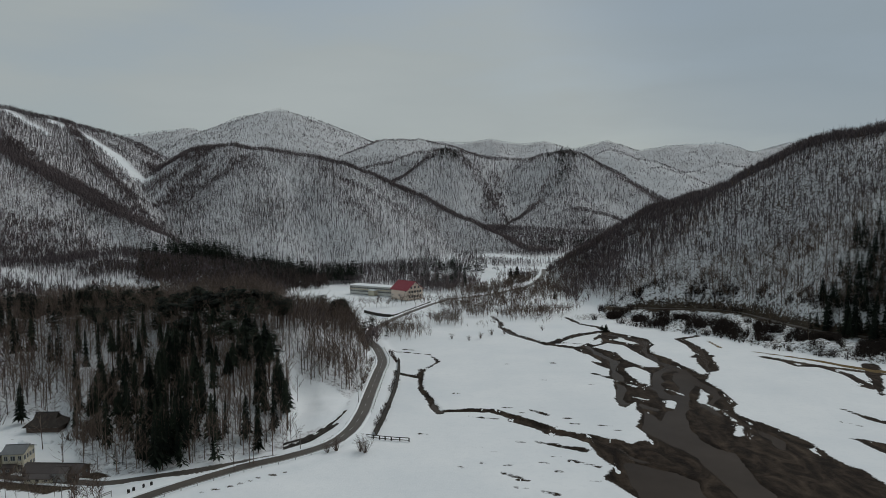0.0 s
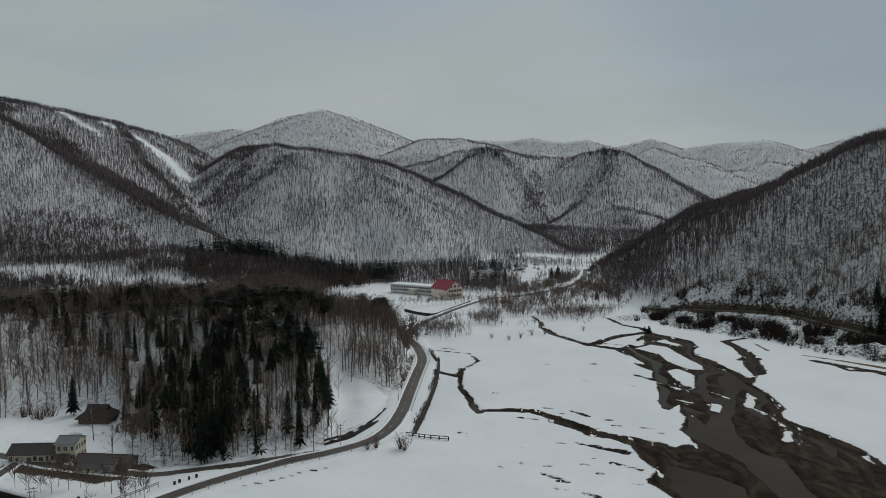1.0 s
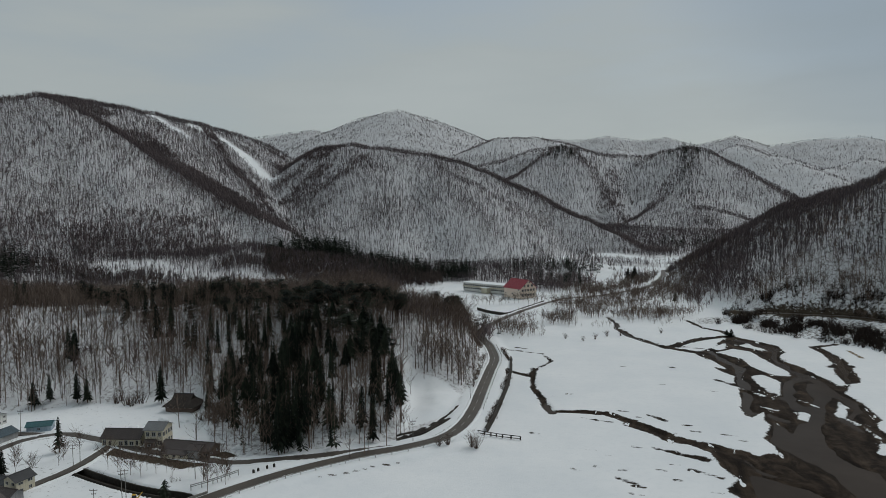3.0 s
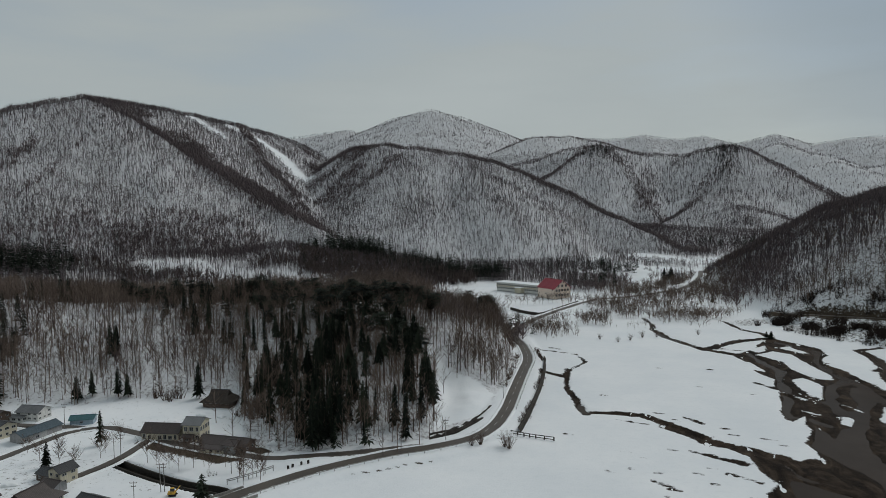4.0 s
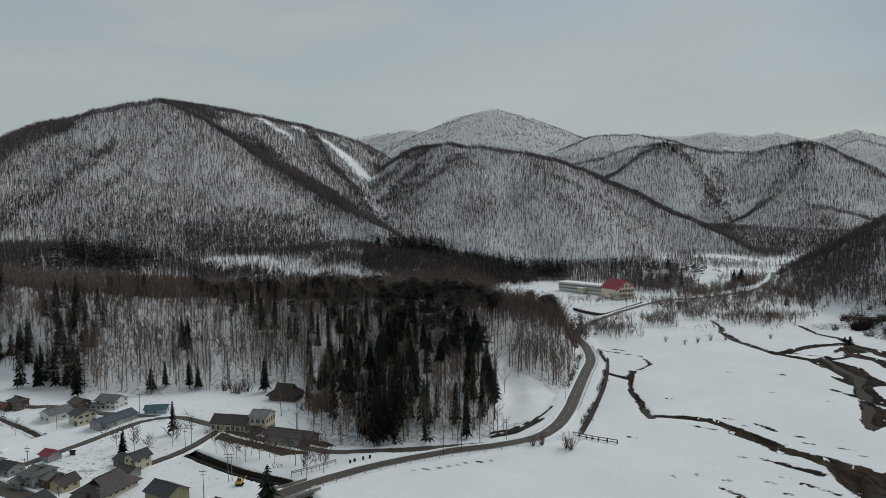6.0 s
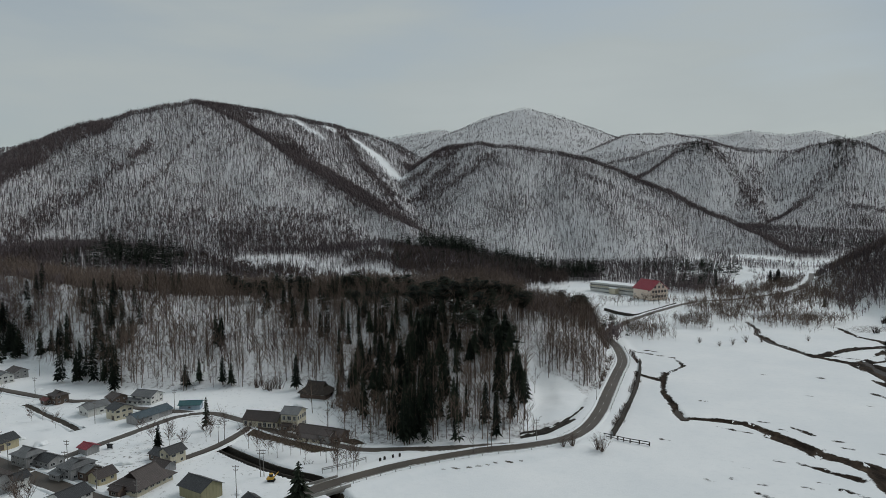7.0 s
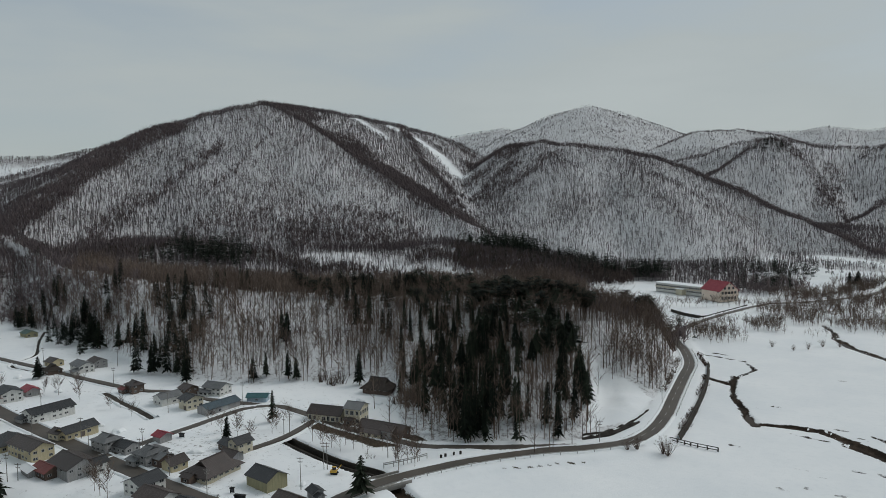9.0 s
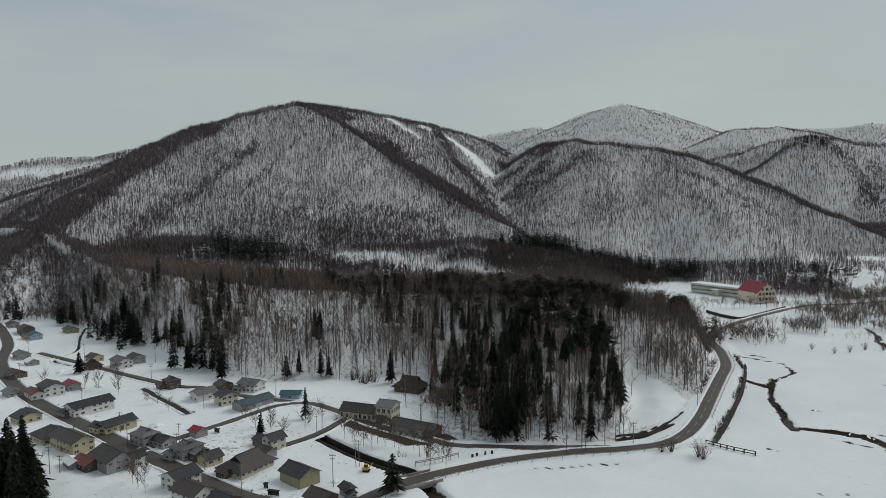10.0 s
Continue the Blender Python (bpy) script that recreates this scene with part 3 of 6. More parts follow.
def woods(x, y, z=None):
    """How densely bare trees stand, nought to one."""
    x, y = np.asarray(x, float), np.asarray(y, float)
    d, az = np.hypot(x, y), bearing(x, y)
    z = land(x, y) if z is None else z
    out = step(z, 4, 9) * (d > 200)
    dry = -inside_gap(x, y, FLATS)
    # valley woods behind the school and thickets at the head of the flats
    valley = step(az, -16, -13) * (1 - step(az, 24, 28)) * step(d, 440, 470) * step(dry, 2, 10)
    thicket = valley * (1 - step(az, 0, 2.5)) * step(fbm(x, y, 40, 3, 81), -0.12, 0.12) * np.where(d < 660, 0.0, 0.7)
    behind_school = valley * step(az, -1, 2) * step(d - 8 * (az - 5), 612, 640)
    out = np.maximum(out, np.maximum(thicket, behind_school))
    out = out * step(line_gap(x, y, [polar(-4, 905), polar(-7.5, 850), polar(-10, 865)]), 16, 24) * step(line_gap(x, y, [polar(-1, 700), polar(1, 640)]), 12, 18) * step(line_gap(x, y, [polar(-5.0, 775), polar(-10.2, 752)]), 20, 28)
    out = np.where(inside_gap(x, y, SCHOOL_YARD) > -2, 0, out)
    foot = np.interp(az, HILL_AZ, HILL_FOOT, left=0, right=700)
    out = np.where((az > 5.5) & (az < 56) & (d > foot + 3) & (d < foot + 90), 1.0, out)
    out = np.where((az > 4.5) & (az < 62) & (d < foot + 3) & ((z < 2.6) | (az < 50)), 0, out)
    out = np.where((az > 55.5) & (d < 900), np.where(d > np.interp(az, (55.5, 57.5, 59, 62, 66), (480, 525, 580, 620, 640)), 1.0, 0.0), out)
    # open snow: terrace field, gully, two cut strips and a slip on the left-hand hills, the far-left meadows
    for pts, half in (([polar(24, 560), polar(27.6, 596), polar(31.2, 628), polar(34.9, 660)], 27),
                      ([polar(28.7, 1228), polar(27.2, 1236), polar(25.4, 1185), polar(23.6, 1129)], 21), ([polar(32.3, 1179), polar(30.4, 1152), polar(29.8, 1140)], 11),
                      ([polar(38.4, 760), polar(38.1, 742)], 1.6), ([polar(60.5, 1800), polar(57, 1790), polar(54.5, 1800)], 44), ([polar(60.5, 1225), polar(57.5, 1235), polar(54, 1245)], 15), ([polar(53.5, 1240), polar(51.5, 1250)], 8)):
        gap = line_gap(x, y, pts) + fbm(x, y, 30, 3, 61) * 14
        out = out * np.maximum(step(gap, half * 0.7, half * 1.15), {27: 0.38, 44: 0.12}.get(half, 0.0))
    out = np.where(inside_gap(x, y, GULLY) + fbm(x, y, 12, 2, 65) * 3 > -0.5, 0, out)
    for pts, half in ((MAIN_ROAD, 6), (YARD_ROAD, 5), (EAST_ROAD, 5)):
        out = out * step(line_gap(x, y, pts), half, half + 2)
    thick = 0.62 + 0.22 * fbm(x, y, 60, 3, 71) + 0.4 * (1 - step(az, -12, -10)) * (d < 800) + (0.22 * step(az, 23, 27) + 0.10 * step(az, 40, 48)) * (d > 600) * (d < 1500) + 0.18 * (d > 1500) + 0.4 * np.exp(-(crest_gap(x, y) / 20) ** 2) * step(d, 500, 700)
    return np.clip(out * np.where(d < 520, 0.85, thick), 0, 1)


def d_or(x, y):
    return np.hypot(x, y)


def soiled(x, y):
    """Bare earth showing through snow: road edges, the far bank, yards."""
    out = 0.47 * (1 - step(line_gap(x, y, SHORE[1:]) - 3, 8, 40)) * (d_or(x, y) > 300) * step(-inside_gap(x, y, FLATS), -1, 1)
    out = np.maximum(out, 0.7 * (1 - step(line_gap(x, y, EAST_ROAD), 3, 11)))
    out = np.maximum(out, 0.46 * step(-inside_gap(x, y, FLATS), 1, 4) * step(inside_gap(x, y, FLATS_AND_BANK), -14, -4) * step(x, 95, 115))
    out = np.maximum(out, 0.41 * (1 - step(bearing(x, y), -14, -11)) * (-inside_gap(x, y, FLATS_AND_BANK) > 0))
    az = bearing(x, y)
    # thaw spots between the houses, a wet strip below the road, dry grass on the far shore
    out = np.maximum(out, (0.285 + 0.13 * fbm(x, y, 40, 2, 95)) * step(az, 28, 33) * (1 - step(d_or(x, y), 420, 480)) * (d_or(x, y) < np.interp(az, HILL_AZ, HILL_FOOT) + 2))
    out = np.maximum(out, 0.6 * (1 - step(line_gap(x, y, [(-67, 182.5), (-60, 187.5), (-54, 193), (-47, 197)]), 0.1, 0.9)))
    out = np.maximum(out, 0.7 * (1 - step(line_gap(x, y, [(160, 338), (176, 319), (196, 303)]), 1.5, 4)))
    for pts, half in ((CANAL, 1.5),):
        out = np.maximum(out, 1 - step(line_gap(x, y, pts), half * 0.6, half * 2.2))
    for pts, half in ((MAIN_ROAD, 3.0), (YARD_ROAD, 2.2), (VILLAGE_ROAD, 3.2), (BACK_LANE, 1.6)):
        out = np.maximum(out, 0.5 * (1 - step(line_gap(x, y, pts), half, half + 1.3)))
    out = np.maximum(out, 0.74 * step(inside_gap(x, y, [(-100, 186), (-98, 196), (-104, 199), (-112, 189), (-140, 196), (-146, 193), (-138, 189), (-110, 183)]), -2, 1))
    return out


def mesh_from(name, verts, faces, mat, smooth=False):
    """A mesh from arrays of places and of triangles or quads."""
    me = bpy.data.meshes.new(name)
    verts, faces = np.asarray(verts, np.float32), np.asarray(faces, np.int32)
    k = faces.shape[1]
    me.vertices.add(len(verts))
    me.vertices.foreach_set("co", verts.ravel())
    me.loops.add(faces.size)
    me.loops.foreach_set("vertex_index", faces.ravel())
    me.polygons.add(len(faces))
    me.polygons.foreach_set("loop_start", np.arange(0, faces.size, k, dtype=np.int32))
    me.polygons.foreach_set("use_smooth", np.full(len(faces), smooth))
    me.update(calc_edges=True)
    me.materials.append(mat)
    return me


def build_ground():
    az = np.radians(np.concatenate([np.arange(-38, 66.01, 0.2), np.arange(69, 321, 3.0)]))
    d = [0.001, 30, 60, 90]
    while d[-1] < 4600:
        d.append(d[-1] + max(0.9, d[-1] * (0.006 if d[-1] < 520 else 0.011 if d[-1] < 1500 else 0.018)))
    d = np.array(d)
    A, D = np.meshgrid(az, d)
    X, Y = -np.sin(A) * D, np.cos(A) * D
    Z = land(X.ravel(), Y.ravel()).reshape(X.shape)
    nr, nc = X.shape
    i = np.arange(nr * nc).reshape(nr, nc)
    j = np.roll(i, -1, axis=1)
    faces = np.stack([i[:-1], i[1:], j[1:], j[:-1]], -1).reshape(-1, 4)[:, ::-1]
    me = mesh_from("ground", np.stack([X, Y, Z], -1).reshape(-1, 3), faces, GROUND, True)
    x, y, z = X.ravel(), Y.ravel(), Z.ravel()
    wet, soil = np.full(x.shape, -12.0), np.zeros(x.shape)
    low = np.flatnonzero((z < 1.5) & (np.hypot(x, y) < 600))
    wet[low] = wetness(x[low], y[low])
    low = np.flatnonzero(np.hypot(x, y) < 800)
    soil[low] = soiled(x[low], y[low])
    grass = np.clip(band(x, y, DRY_GRASS), -12, 12)
    # wood sets litter and the shade-greyed snow; weaker within 520 m and past 2000 m
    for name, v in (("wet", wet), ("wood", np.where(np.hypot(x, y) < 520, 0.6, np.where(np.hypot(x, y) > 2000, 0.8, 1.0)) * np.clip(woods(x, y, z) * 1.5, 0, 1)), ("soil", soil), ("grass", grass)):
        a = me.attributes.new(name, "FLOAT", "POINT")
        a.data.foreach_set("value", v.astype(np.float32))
    return tagged(new("ground", me), "snow-covered valley floor and wooded mountain slopes", "ground", kind="structure")


build_ground()


def part(name, bm, mat, parent, label=""):
    me = bpy.data.meshes.new(name)
    bm.to_mesh(me)
    bm.free()
    me.materials.append(mat)
    ob = new(name, me)
    ob.parent = parent
    if label:
        ob["label"] = label
    return ob


GX, GY = np.arange(-640, 281, 2.0), np.arange(60, 641, 2.0)
GZ = land(*(a.ravel() for a in np.meshgrid(GX, GY))).reshape(len(GY), len(GX))


def z_at(x, y):
    """Height of the ground, from a two-metre table in the valley."""
    if not (-639 < x < 279 and 61 < y < 639):
        return float(land(np.array([x]), np.array([y]))[0])
    i, j = int((x + 640) / 2), int((y - 60) / 2)
    u, v = (x + 640) / 2 - i, (y - 60) / 2 - j
    return float((GZ[j, i] * (1 - u) + GZ[j, i + 1] * u) * (1 - v) + (GZ[j + 1, i] * (1 - u) + GZ[j + 1, i + 1] * u) * v)


# standing water in the river bed: one level sheet that shows wherever the bed lies lower
bm = bmesh.new()
vs = [bm.verts.new((x, y, -0.62)) for x, y in ((-40, 60), (260, 60), (260, 330), (160, 420), (60, 480), (20, 480), (20, 330), (-40, 260))]
bm.faces.new(vs)
w = part("water", bm, WATER, None)
tagged(w, "shallow grey-brown river water over mud", "water", kind="structure")


def smooth_line(pts, step_len=4.0):
    """Points every few metres along a rounded line."""
    p = [Vector((*q[:2], 0)) for q in pts]
    p = [p[0] * 2 - p[1]] + p + [p[-1] * 2 - p[-2]]
    out = []
    for a, b, c, d in zip(p, p[1:], p[2:], p[3:]):
        n = max(2, int((c - b).length / step_len))
        for k in range(n):
            t = k / n
            out.append(0.5 * ((2 * b) + (c - a) * t + (2 * a - 5 * b + 4 * c - d) * t * t + (3 * b - a - 3 * c + d) * t ** 3))
    out.append(p[-2])
    return out


def ribbon(name, pts, half, mat, lift, parent=None, shift=0.0, thick=0.12, level=True):
    """A strip along a line, laid on the ground, with edges that turn down."""
    line = smooth_line(pts)
    bm = bmesh.new()
    rows = []
    for k, p in enumerate(line):
        t = (line[min(k + 1, len(line) - 1)] - line[max(k - 1, 0)]).normalized()
        n = Vector((-t.y, t.x, 0))
        base = (max(z_at(p.x, p.y), 1.5) if level else z_at(p.x, p.y)) + lift
        row = []
        for o, dz in ((-half - 0.1, -thick - 0.5), (-half, 0), (0, 0.04), (half, 0), (half + 0.1, -thick - 0.5)):
            q = p + n * (o + shift)
            row.append(bm.verts.new((q.x, q.y, base + dz)))
        rows.append(row)
    for a, b in zip(rows, rows[1:]):
        for i in range(4):
            bm.faces.new((a[i], a[i + 1], b[i + 1], b[i]))
    bmesh.ops.recalc_face_normals(bm, faces=bm.faces)
    return part(name, bm, mat, parent)


for name, pts, half, lab in (("main_road", MAIN_ROAD, 2.15, "wet grey asphalt road cleared of snow"), ("yard_road", YARD_ROAD, 1.6, "narrow wet lane past the yards"),
                             ("village_road", VILLAGE_ROAD, 2.7, "wet brown village street cleared of snow"), ("lane", LANE, 1.2, "narrow lane between snow banks"),
                             ("back_lane", BACK_LANE, 1.35, "narrow wet lane behind the houses"), ("shore_road", EAST_ROAD, 2.0, "old road along the far bank")):
    tagged(ribbon(name, pts, half, ASPHALT, 0.12), lab, "road", kind="structure")


# ---- trees ----
rng = np.random.default_rng(7)


def prism(p, q, r0, r1, sides=3):
    """A tapered stick as triangles: places and faces."""
    p, q = np.asarray(p, float), np.asarray(q, float)
    w = q - p
    w /= np.linalg.norm(w) + 1e-9
    u = np.cross(w, (0.3, 0.9, 0.1) if abs(w[2]) > 0.5 else (0, 0, 1))
    u /= np.linalg.norm(u)
    v = np.cross(w, u)
    ang = np.arange(sides) * 2 * math.pi / sides
    ring = np.cos(ang)[:, None] * u + np.sin(ang)[:, None] * v
    verts = np.concatenate([p + ring * r0, q + ring * r1])
    faces = []
    for i in range(sides):
        j = (i + 1) % sides
        faces += [(i, j, sides + j), (i, sides + j, sides + i)]
    return verts, np.array(faces)


def blade(p, q, w0):
    """A thin twig: one narrow triangle."""
    p, q = np.asarray(p, float), np.asarray(q, float)
    side = np.cross(q - p, rng.normal(size=3))
    side *= w0 / (np.linalg.norm(side) + 1e-9)
    return np.array([p - side, p + side, q]), np.array([(0, 1, 2)])


def join(pieces):
    vs, fs, n = [], [], 0
    for v, f in pieces:
        vs.append(v)
        fs.append(f + n)
        n += len(v)
    return np.concatenate(vs), np.concatenate(fs)


def bare_tree(limbs, twigs, solid, spread=0.2, low=0.3, fine=0.0055, wide=0.0):
    """A leafless tree one metre tall, to be scaled: trunk, limbs and twigs."""
    lean = rng.normal(0, 0.03, 2)
    top = np.array([lean[0], lean[1], 1.0])
    mid = np.array([lean[0] * 0.2 + rng.normal(0, 0.01), lean[1] * 0.2, 0.5])
    if solid >= 1:
        out = [prism((0, 0, -0.05), mid, 0.012, 0.008), prism(mid, top, 0.008, 0.002)]
    elif solid == 0.5:
        out = [prism((0, 0, -0.05), top, 0.011, 0.005)]
    else:
        out = [(np.array([(-0.013, 0, -0.05), (0.013, 0, -0.05), top]), np.array([(0, 1, 2)])),
               (np.array([(0, -0.013, -0.05), (0, 0.013, -0.05), top]), np.array([(0, 1, 2)]))]
    for k in range(limbs):
        h = low + (0.92 - low) * (k + rng.random()) / limbs
        a = rng.random() * 2 * math.pi
        p = mid * (h / 0.5) if h < 0.5 else mid + (top - mid) * (h - 0.5) * 2
        reach = spread * (1.25 - h) * rng.uniform(0.7, 1.4)
        q = p + np.array([math.cos(a) * reach, math.sin(a) * reach, reach * rng.uniform(0.9, 2.0)])
        out.append(prism(p, q, 0.005, 0.0012) if solid > 1 else blade(p, q, wide or (0.006 if twigs else 0.010)))
        for _ in range(twigs):
            s = p + (q - p) * rng.uniform(0.25, 0.95)
            b = a + rng.normal(0, 0.9)
            r = reach * rng.uniform(0.4, 0.8)
            out.append(blade(s, s + np.array([math.cos(b) * r, math.sin(b) * r, r * rng.uniform(0.5, 1.8)]), fine))
    return join(out)


def slope_tree(limbs):
    """A slim leafless tree one metre tall for far slopes: thin trunk that forks into a few upright limbs."""
    lean = rng.normal(0, 0.012, 2)
    top = np.array([lean[0], lean[1], 0.66])
    w = 0.0085
    out = [(np.array([(-w, 0, -0.05), (w, 0, -0.05), top + (w * 0.6, 0, 0), top - (w * 0.6, 0, 0)]), np.array([(0, 1, 2), (0, 2, 3)]))]
    for k in range(limbs):
        h, a = rng.uniform(0.34, 0.62), rng.random() * 2 * math.pi
        r = rng.uniform(0.03, 0.115)
        p = top * (h / 0.66)
        out.append(blade(p, p + np.array([math.cos(a) * r, math.sin(a) * r, rng.uniform(0.22, 0.38)]), 0.0065))
    return join(out)


def vase_tree():
    """The barest shape of a leafless tree one metre tall: a thin trunk and a crown that opens upwards."""
    a, b = rng.uniform(-0.028, -0.008), rng.uniform(0.008, 0.028)
    return np.array([(-0.011, 0, -0.05), (0.011, 0, -0.05), (0, 0, 0.9), (0, 0, 0.3), (b, rng.normal(0, 0.015), rng.uniform(0.8, 1.0)), (a, rng.normal(0, 0.015), rng.uniform(0.8, 1.0))]), np.array([(0, 1, 2), (3, 4, 5)])


def round_tree(limbs, twigs, wide):
    """A leafless tree one metre tall with a broad rounded crown of limbs and twigs."""
    out = [(np.array([(-0.012, 0, -0.05), (0.012, 0, -0.05), (rng.normal(0, 0.02), 0, 0.8)]), np.array([(0, 1, 2)]))]
    for k in range(limbs):
        a, e = rng.random() * 2 * math.pi, math.asin(rng.uniform(-0.15, 1.0))
        r = rng.uniform(0.24, 0.38)
        p = np.array([0, 0, rng.uniform(0.18, 0.5)])
        q = np.array([math.cos(a) * math.cos(e) * r, math.sin(a) * math.cos(e) * r, 0.56 + math.sin(e) * rng.uniform(0.34, 0.46)])
        out.append(blade(p, q, wide))
        for _ in range(twigs):
            s = p + (q - p) * rng.uniform(0.45, 0.9)
            out.append(blade(s, s + (q - p) * 0.4 + rng.normal(0, 0.07, 3) + (0, 0, 0.03), wide * 0.7))
    return join(out)


def stamp(name, templates, x, y, z, height, width, mat, label, category="trees"):
    """Many trees in one mesh."""
    vs, fs, n = [], [], 0
    pick = rng.integers(0, len(templates), len(x))
    for k, (tv, tf) in enumerate(templates):
        s = pick == k
        m = int(s.sum())
        if not m:
            continue
        a = rng.random(m) * 2 * math.pi
        c, sn = np.cos(a)[:, None], np.sin(a)[:, None]
        h, w = height[s][:, None], width[s][:, None]
        px = (tv[:, 0] * c - tv[:, 1] * sn) * w + x[s][:, None]
        py = (tv[:, 0] * sn + tv[:, 1] * c) * w + y[s][:, None]
        pz = tv[:, 2] * h + z[s][:, None]
        vs.append(np.stack([px, py, pz], -1).reshape(-1, 3))
        fs.append((tf[None] + (np.arange(m) * len(tv))[:, None, None] + n).reshape(-1, 3))
        n += m * len(tv)
    ob = new(name, mesh_from(name, np.concatenate(vs), np.concatenate(fs), mat))
    return tagged(ob, label, category, kind="stuff")


def scatter(d0, d1, area, az0=-36.5, az1=64.0):
    """Random places in a ring sector, one for so many square metres."""
    n = int(0.5 * radians(az1 - az0) * (d1 * d1 - d0 * d0) / area)
    a = np.radians(rng.uniform(az0, az1, n))
    d = np.sqrt(rng.uniform(d0 * d0, d1 * d1, n))
    x, y = -np.sin(a) * d, np.cos(a) * d
    z = land(x, y)
    dens = woods(x, y, z)
    # thinner growth on the lee of the ridges
    falls = (d > 780) & (land(x * (1 + 12 / d), y * (1 + 12 / d)) < z - 1.5)
    dens = np.where(falls, dens * 0.08, dens)
    s = rng.random(n) < dens
    return x[s], y[s], z[s]


def clump_polar(az0, az1, d0, d1, count):
    a, d = rng.uniform(az0, az1, count), np.sqrt(rng.uniform(d0 * d0, d1 * d1, count))
    a, d = a + rng.normal(0, 0.10 * (az1 - az0), count), d + rng.normal(0, 0.08 * (d1 - d0), count)
    return [polar(p, q) for p, q in zip(a, d)]


NEAR_TREES = [bare_tree(9, 3, 1, 0.3, 0.26) for _ in range(8)]
SHOULDER_TREES = [bare_tree(11, 4, 1, 0.42, 0.2, 0.006) for _ in range(8)]
MID_TREES = [slope_tree(6) for _ in range(10)]
SLOPE_TREES = [slope_tree(3) for _ in range(12)]
FAR_TREES = [vase_tree() for _ in range(8)]
CREST_TREES = [round_tree(7, 1, 0.026) for _ in range(10)]
for name, d0, d1, area, kit, tall, fat, mat in (
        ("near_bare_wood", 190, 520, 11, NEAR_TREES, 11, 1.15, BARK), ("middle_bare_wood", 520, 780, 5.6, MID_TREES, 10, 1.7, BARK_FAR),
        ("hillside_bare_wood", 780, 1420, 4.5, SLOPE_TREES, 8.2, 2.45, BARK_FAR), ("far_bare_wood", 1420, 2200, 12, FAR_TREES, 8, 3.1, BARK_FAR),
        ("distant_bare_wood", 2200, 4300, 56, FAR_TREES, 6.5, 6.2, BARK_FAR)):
    x, y, z = scatter(d0, d1, area)
    hh = tall * rng.uniform(0.6, 1.25, len(x))
    stamp(name, kit, x, y, z, hh, hh * fat, mat, "leafless brown forest on the snowy slopes")

# closed brown woods along the ridges and on the slopes that fall away behind them
cx, cy = [], []
RAVINES = {"center_west": [(23.0, 1215, 0), (21.8, 1165, 0), (20.4, 1130, 0), (19.2, 1110, 0)], "center_west_low": [(21.8, 1000, 0), (20.6, 1040, 0), (18.6, 1080, 0)], "crag_hollow": [(-4.2, 1420, 0), (-4.6, 1520, 0), (-5.2, 1640, 0)]}
for key, back in (("center_west", 50), ("center_west_low", 22), ("crag_hollow", 30), ("left_front", 26), ("left_spur", 80), ("left_back", 30), ("left_rib", 14), ("center", 30), ("crag", 32), ("crag_spur", 34), ("crag_spur_west", 34), ("crag_spur_east", 34), ("right", 52), ("middle_far", 30)):
    line = [polar(a, r) for a, r, _ in (RIDGES[key][0] if key in RIDGES else RAVINES[key])]
    for (ax, ay), (bx, by) in segments(line):
        run = math.hypot(bx - ax, by - ay)
        m = int(run * back / (4.5 if key == "right" else 9 if math.hypot(ax, ay) < 1300 else 24))
        t, o = rng.random(m), rng.uniform(-4, back, m)
        nx, ny = (by - ay) / run, -(bx - ax) / run
        if nx * (ax + bx) + ny * (ay + by) < 0:
            nx, ny = -nx, -ny
        cx.append(ax + (bx - ax) * t + nx * o)
        cy.append(ay + (by - ay) * t + ny * o)
cx, cy = np.concatenate(cx), np.concatenate(cy)
keep = (bearing(cx, cy) > -37) & (bearing(cx, cy) < 64)
cx, cy = cx[keep], cy[keep]
ch = rng.uniform(6.5, 9, len(cx))
stamp("ridge_bare_wood", CREST_TREES, cx, cy, land(cx, cy), ch, ch * 1.2, BROWN_WOOD, "closed brown leafless woods along the ridges")


# brown closed woods on the back of the low hill and round the terrace field
bx, by, bz = scatter(395, 660, 11, 8, 57)
behind = np.hypot(bx, by) - np.interp(bearing(bx, by), HILL_AZ, HILL_CREST)
s = (bz > 5) & ((np.abs(behind - 14) < 22) & (fbm(bx, by, 22, 2, 27) > -0.12) | (fbm(bx, by, 45, 3, 17) > 0.1))
bx, by, bz, behind = bx[s], by[s], bz[s], behind[s]
bh = np.where(behind < 40, rng.uniform(3.5, 6.5, len(bx)), rng.uniform(6, 10, len(bx)))
stamp("terrace_bare_wood", CREST_TREES, bx, by, bz, bh, bh * 1.1, VALLEY_WOOD, "closed reddish-brown leafless wood behind the low hill", "trees")
# thicker growth on the hill's shoulder above the road
sx, sy = np.array(clump_polar(5.8, 13.2, 262, 385, 130)).T
s = (woods(sx, sy) > 0.2)
sx, sy = sx[s], sy[s]
sh = rng.uniform(7, 11, len(sx))
stamp("shoulder_bare_wood", SHOULDER_TREES, sx, sy, land(sx, sy), sh, sh * 1.3, BARK, "dense leafless trees on the shoulder above the road", "trees")


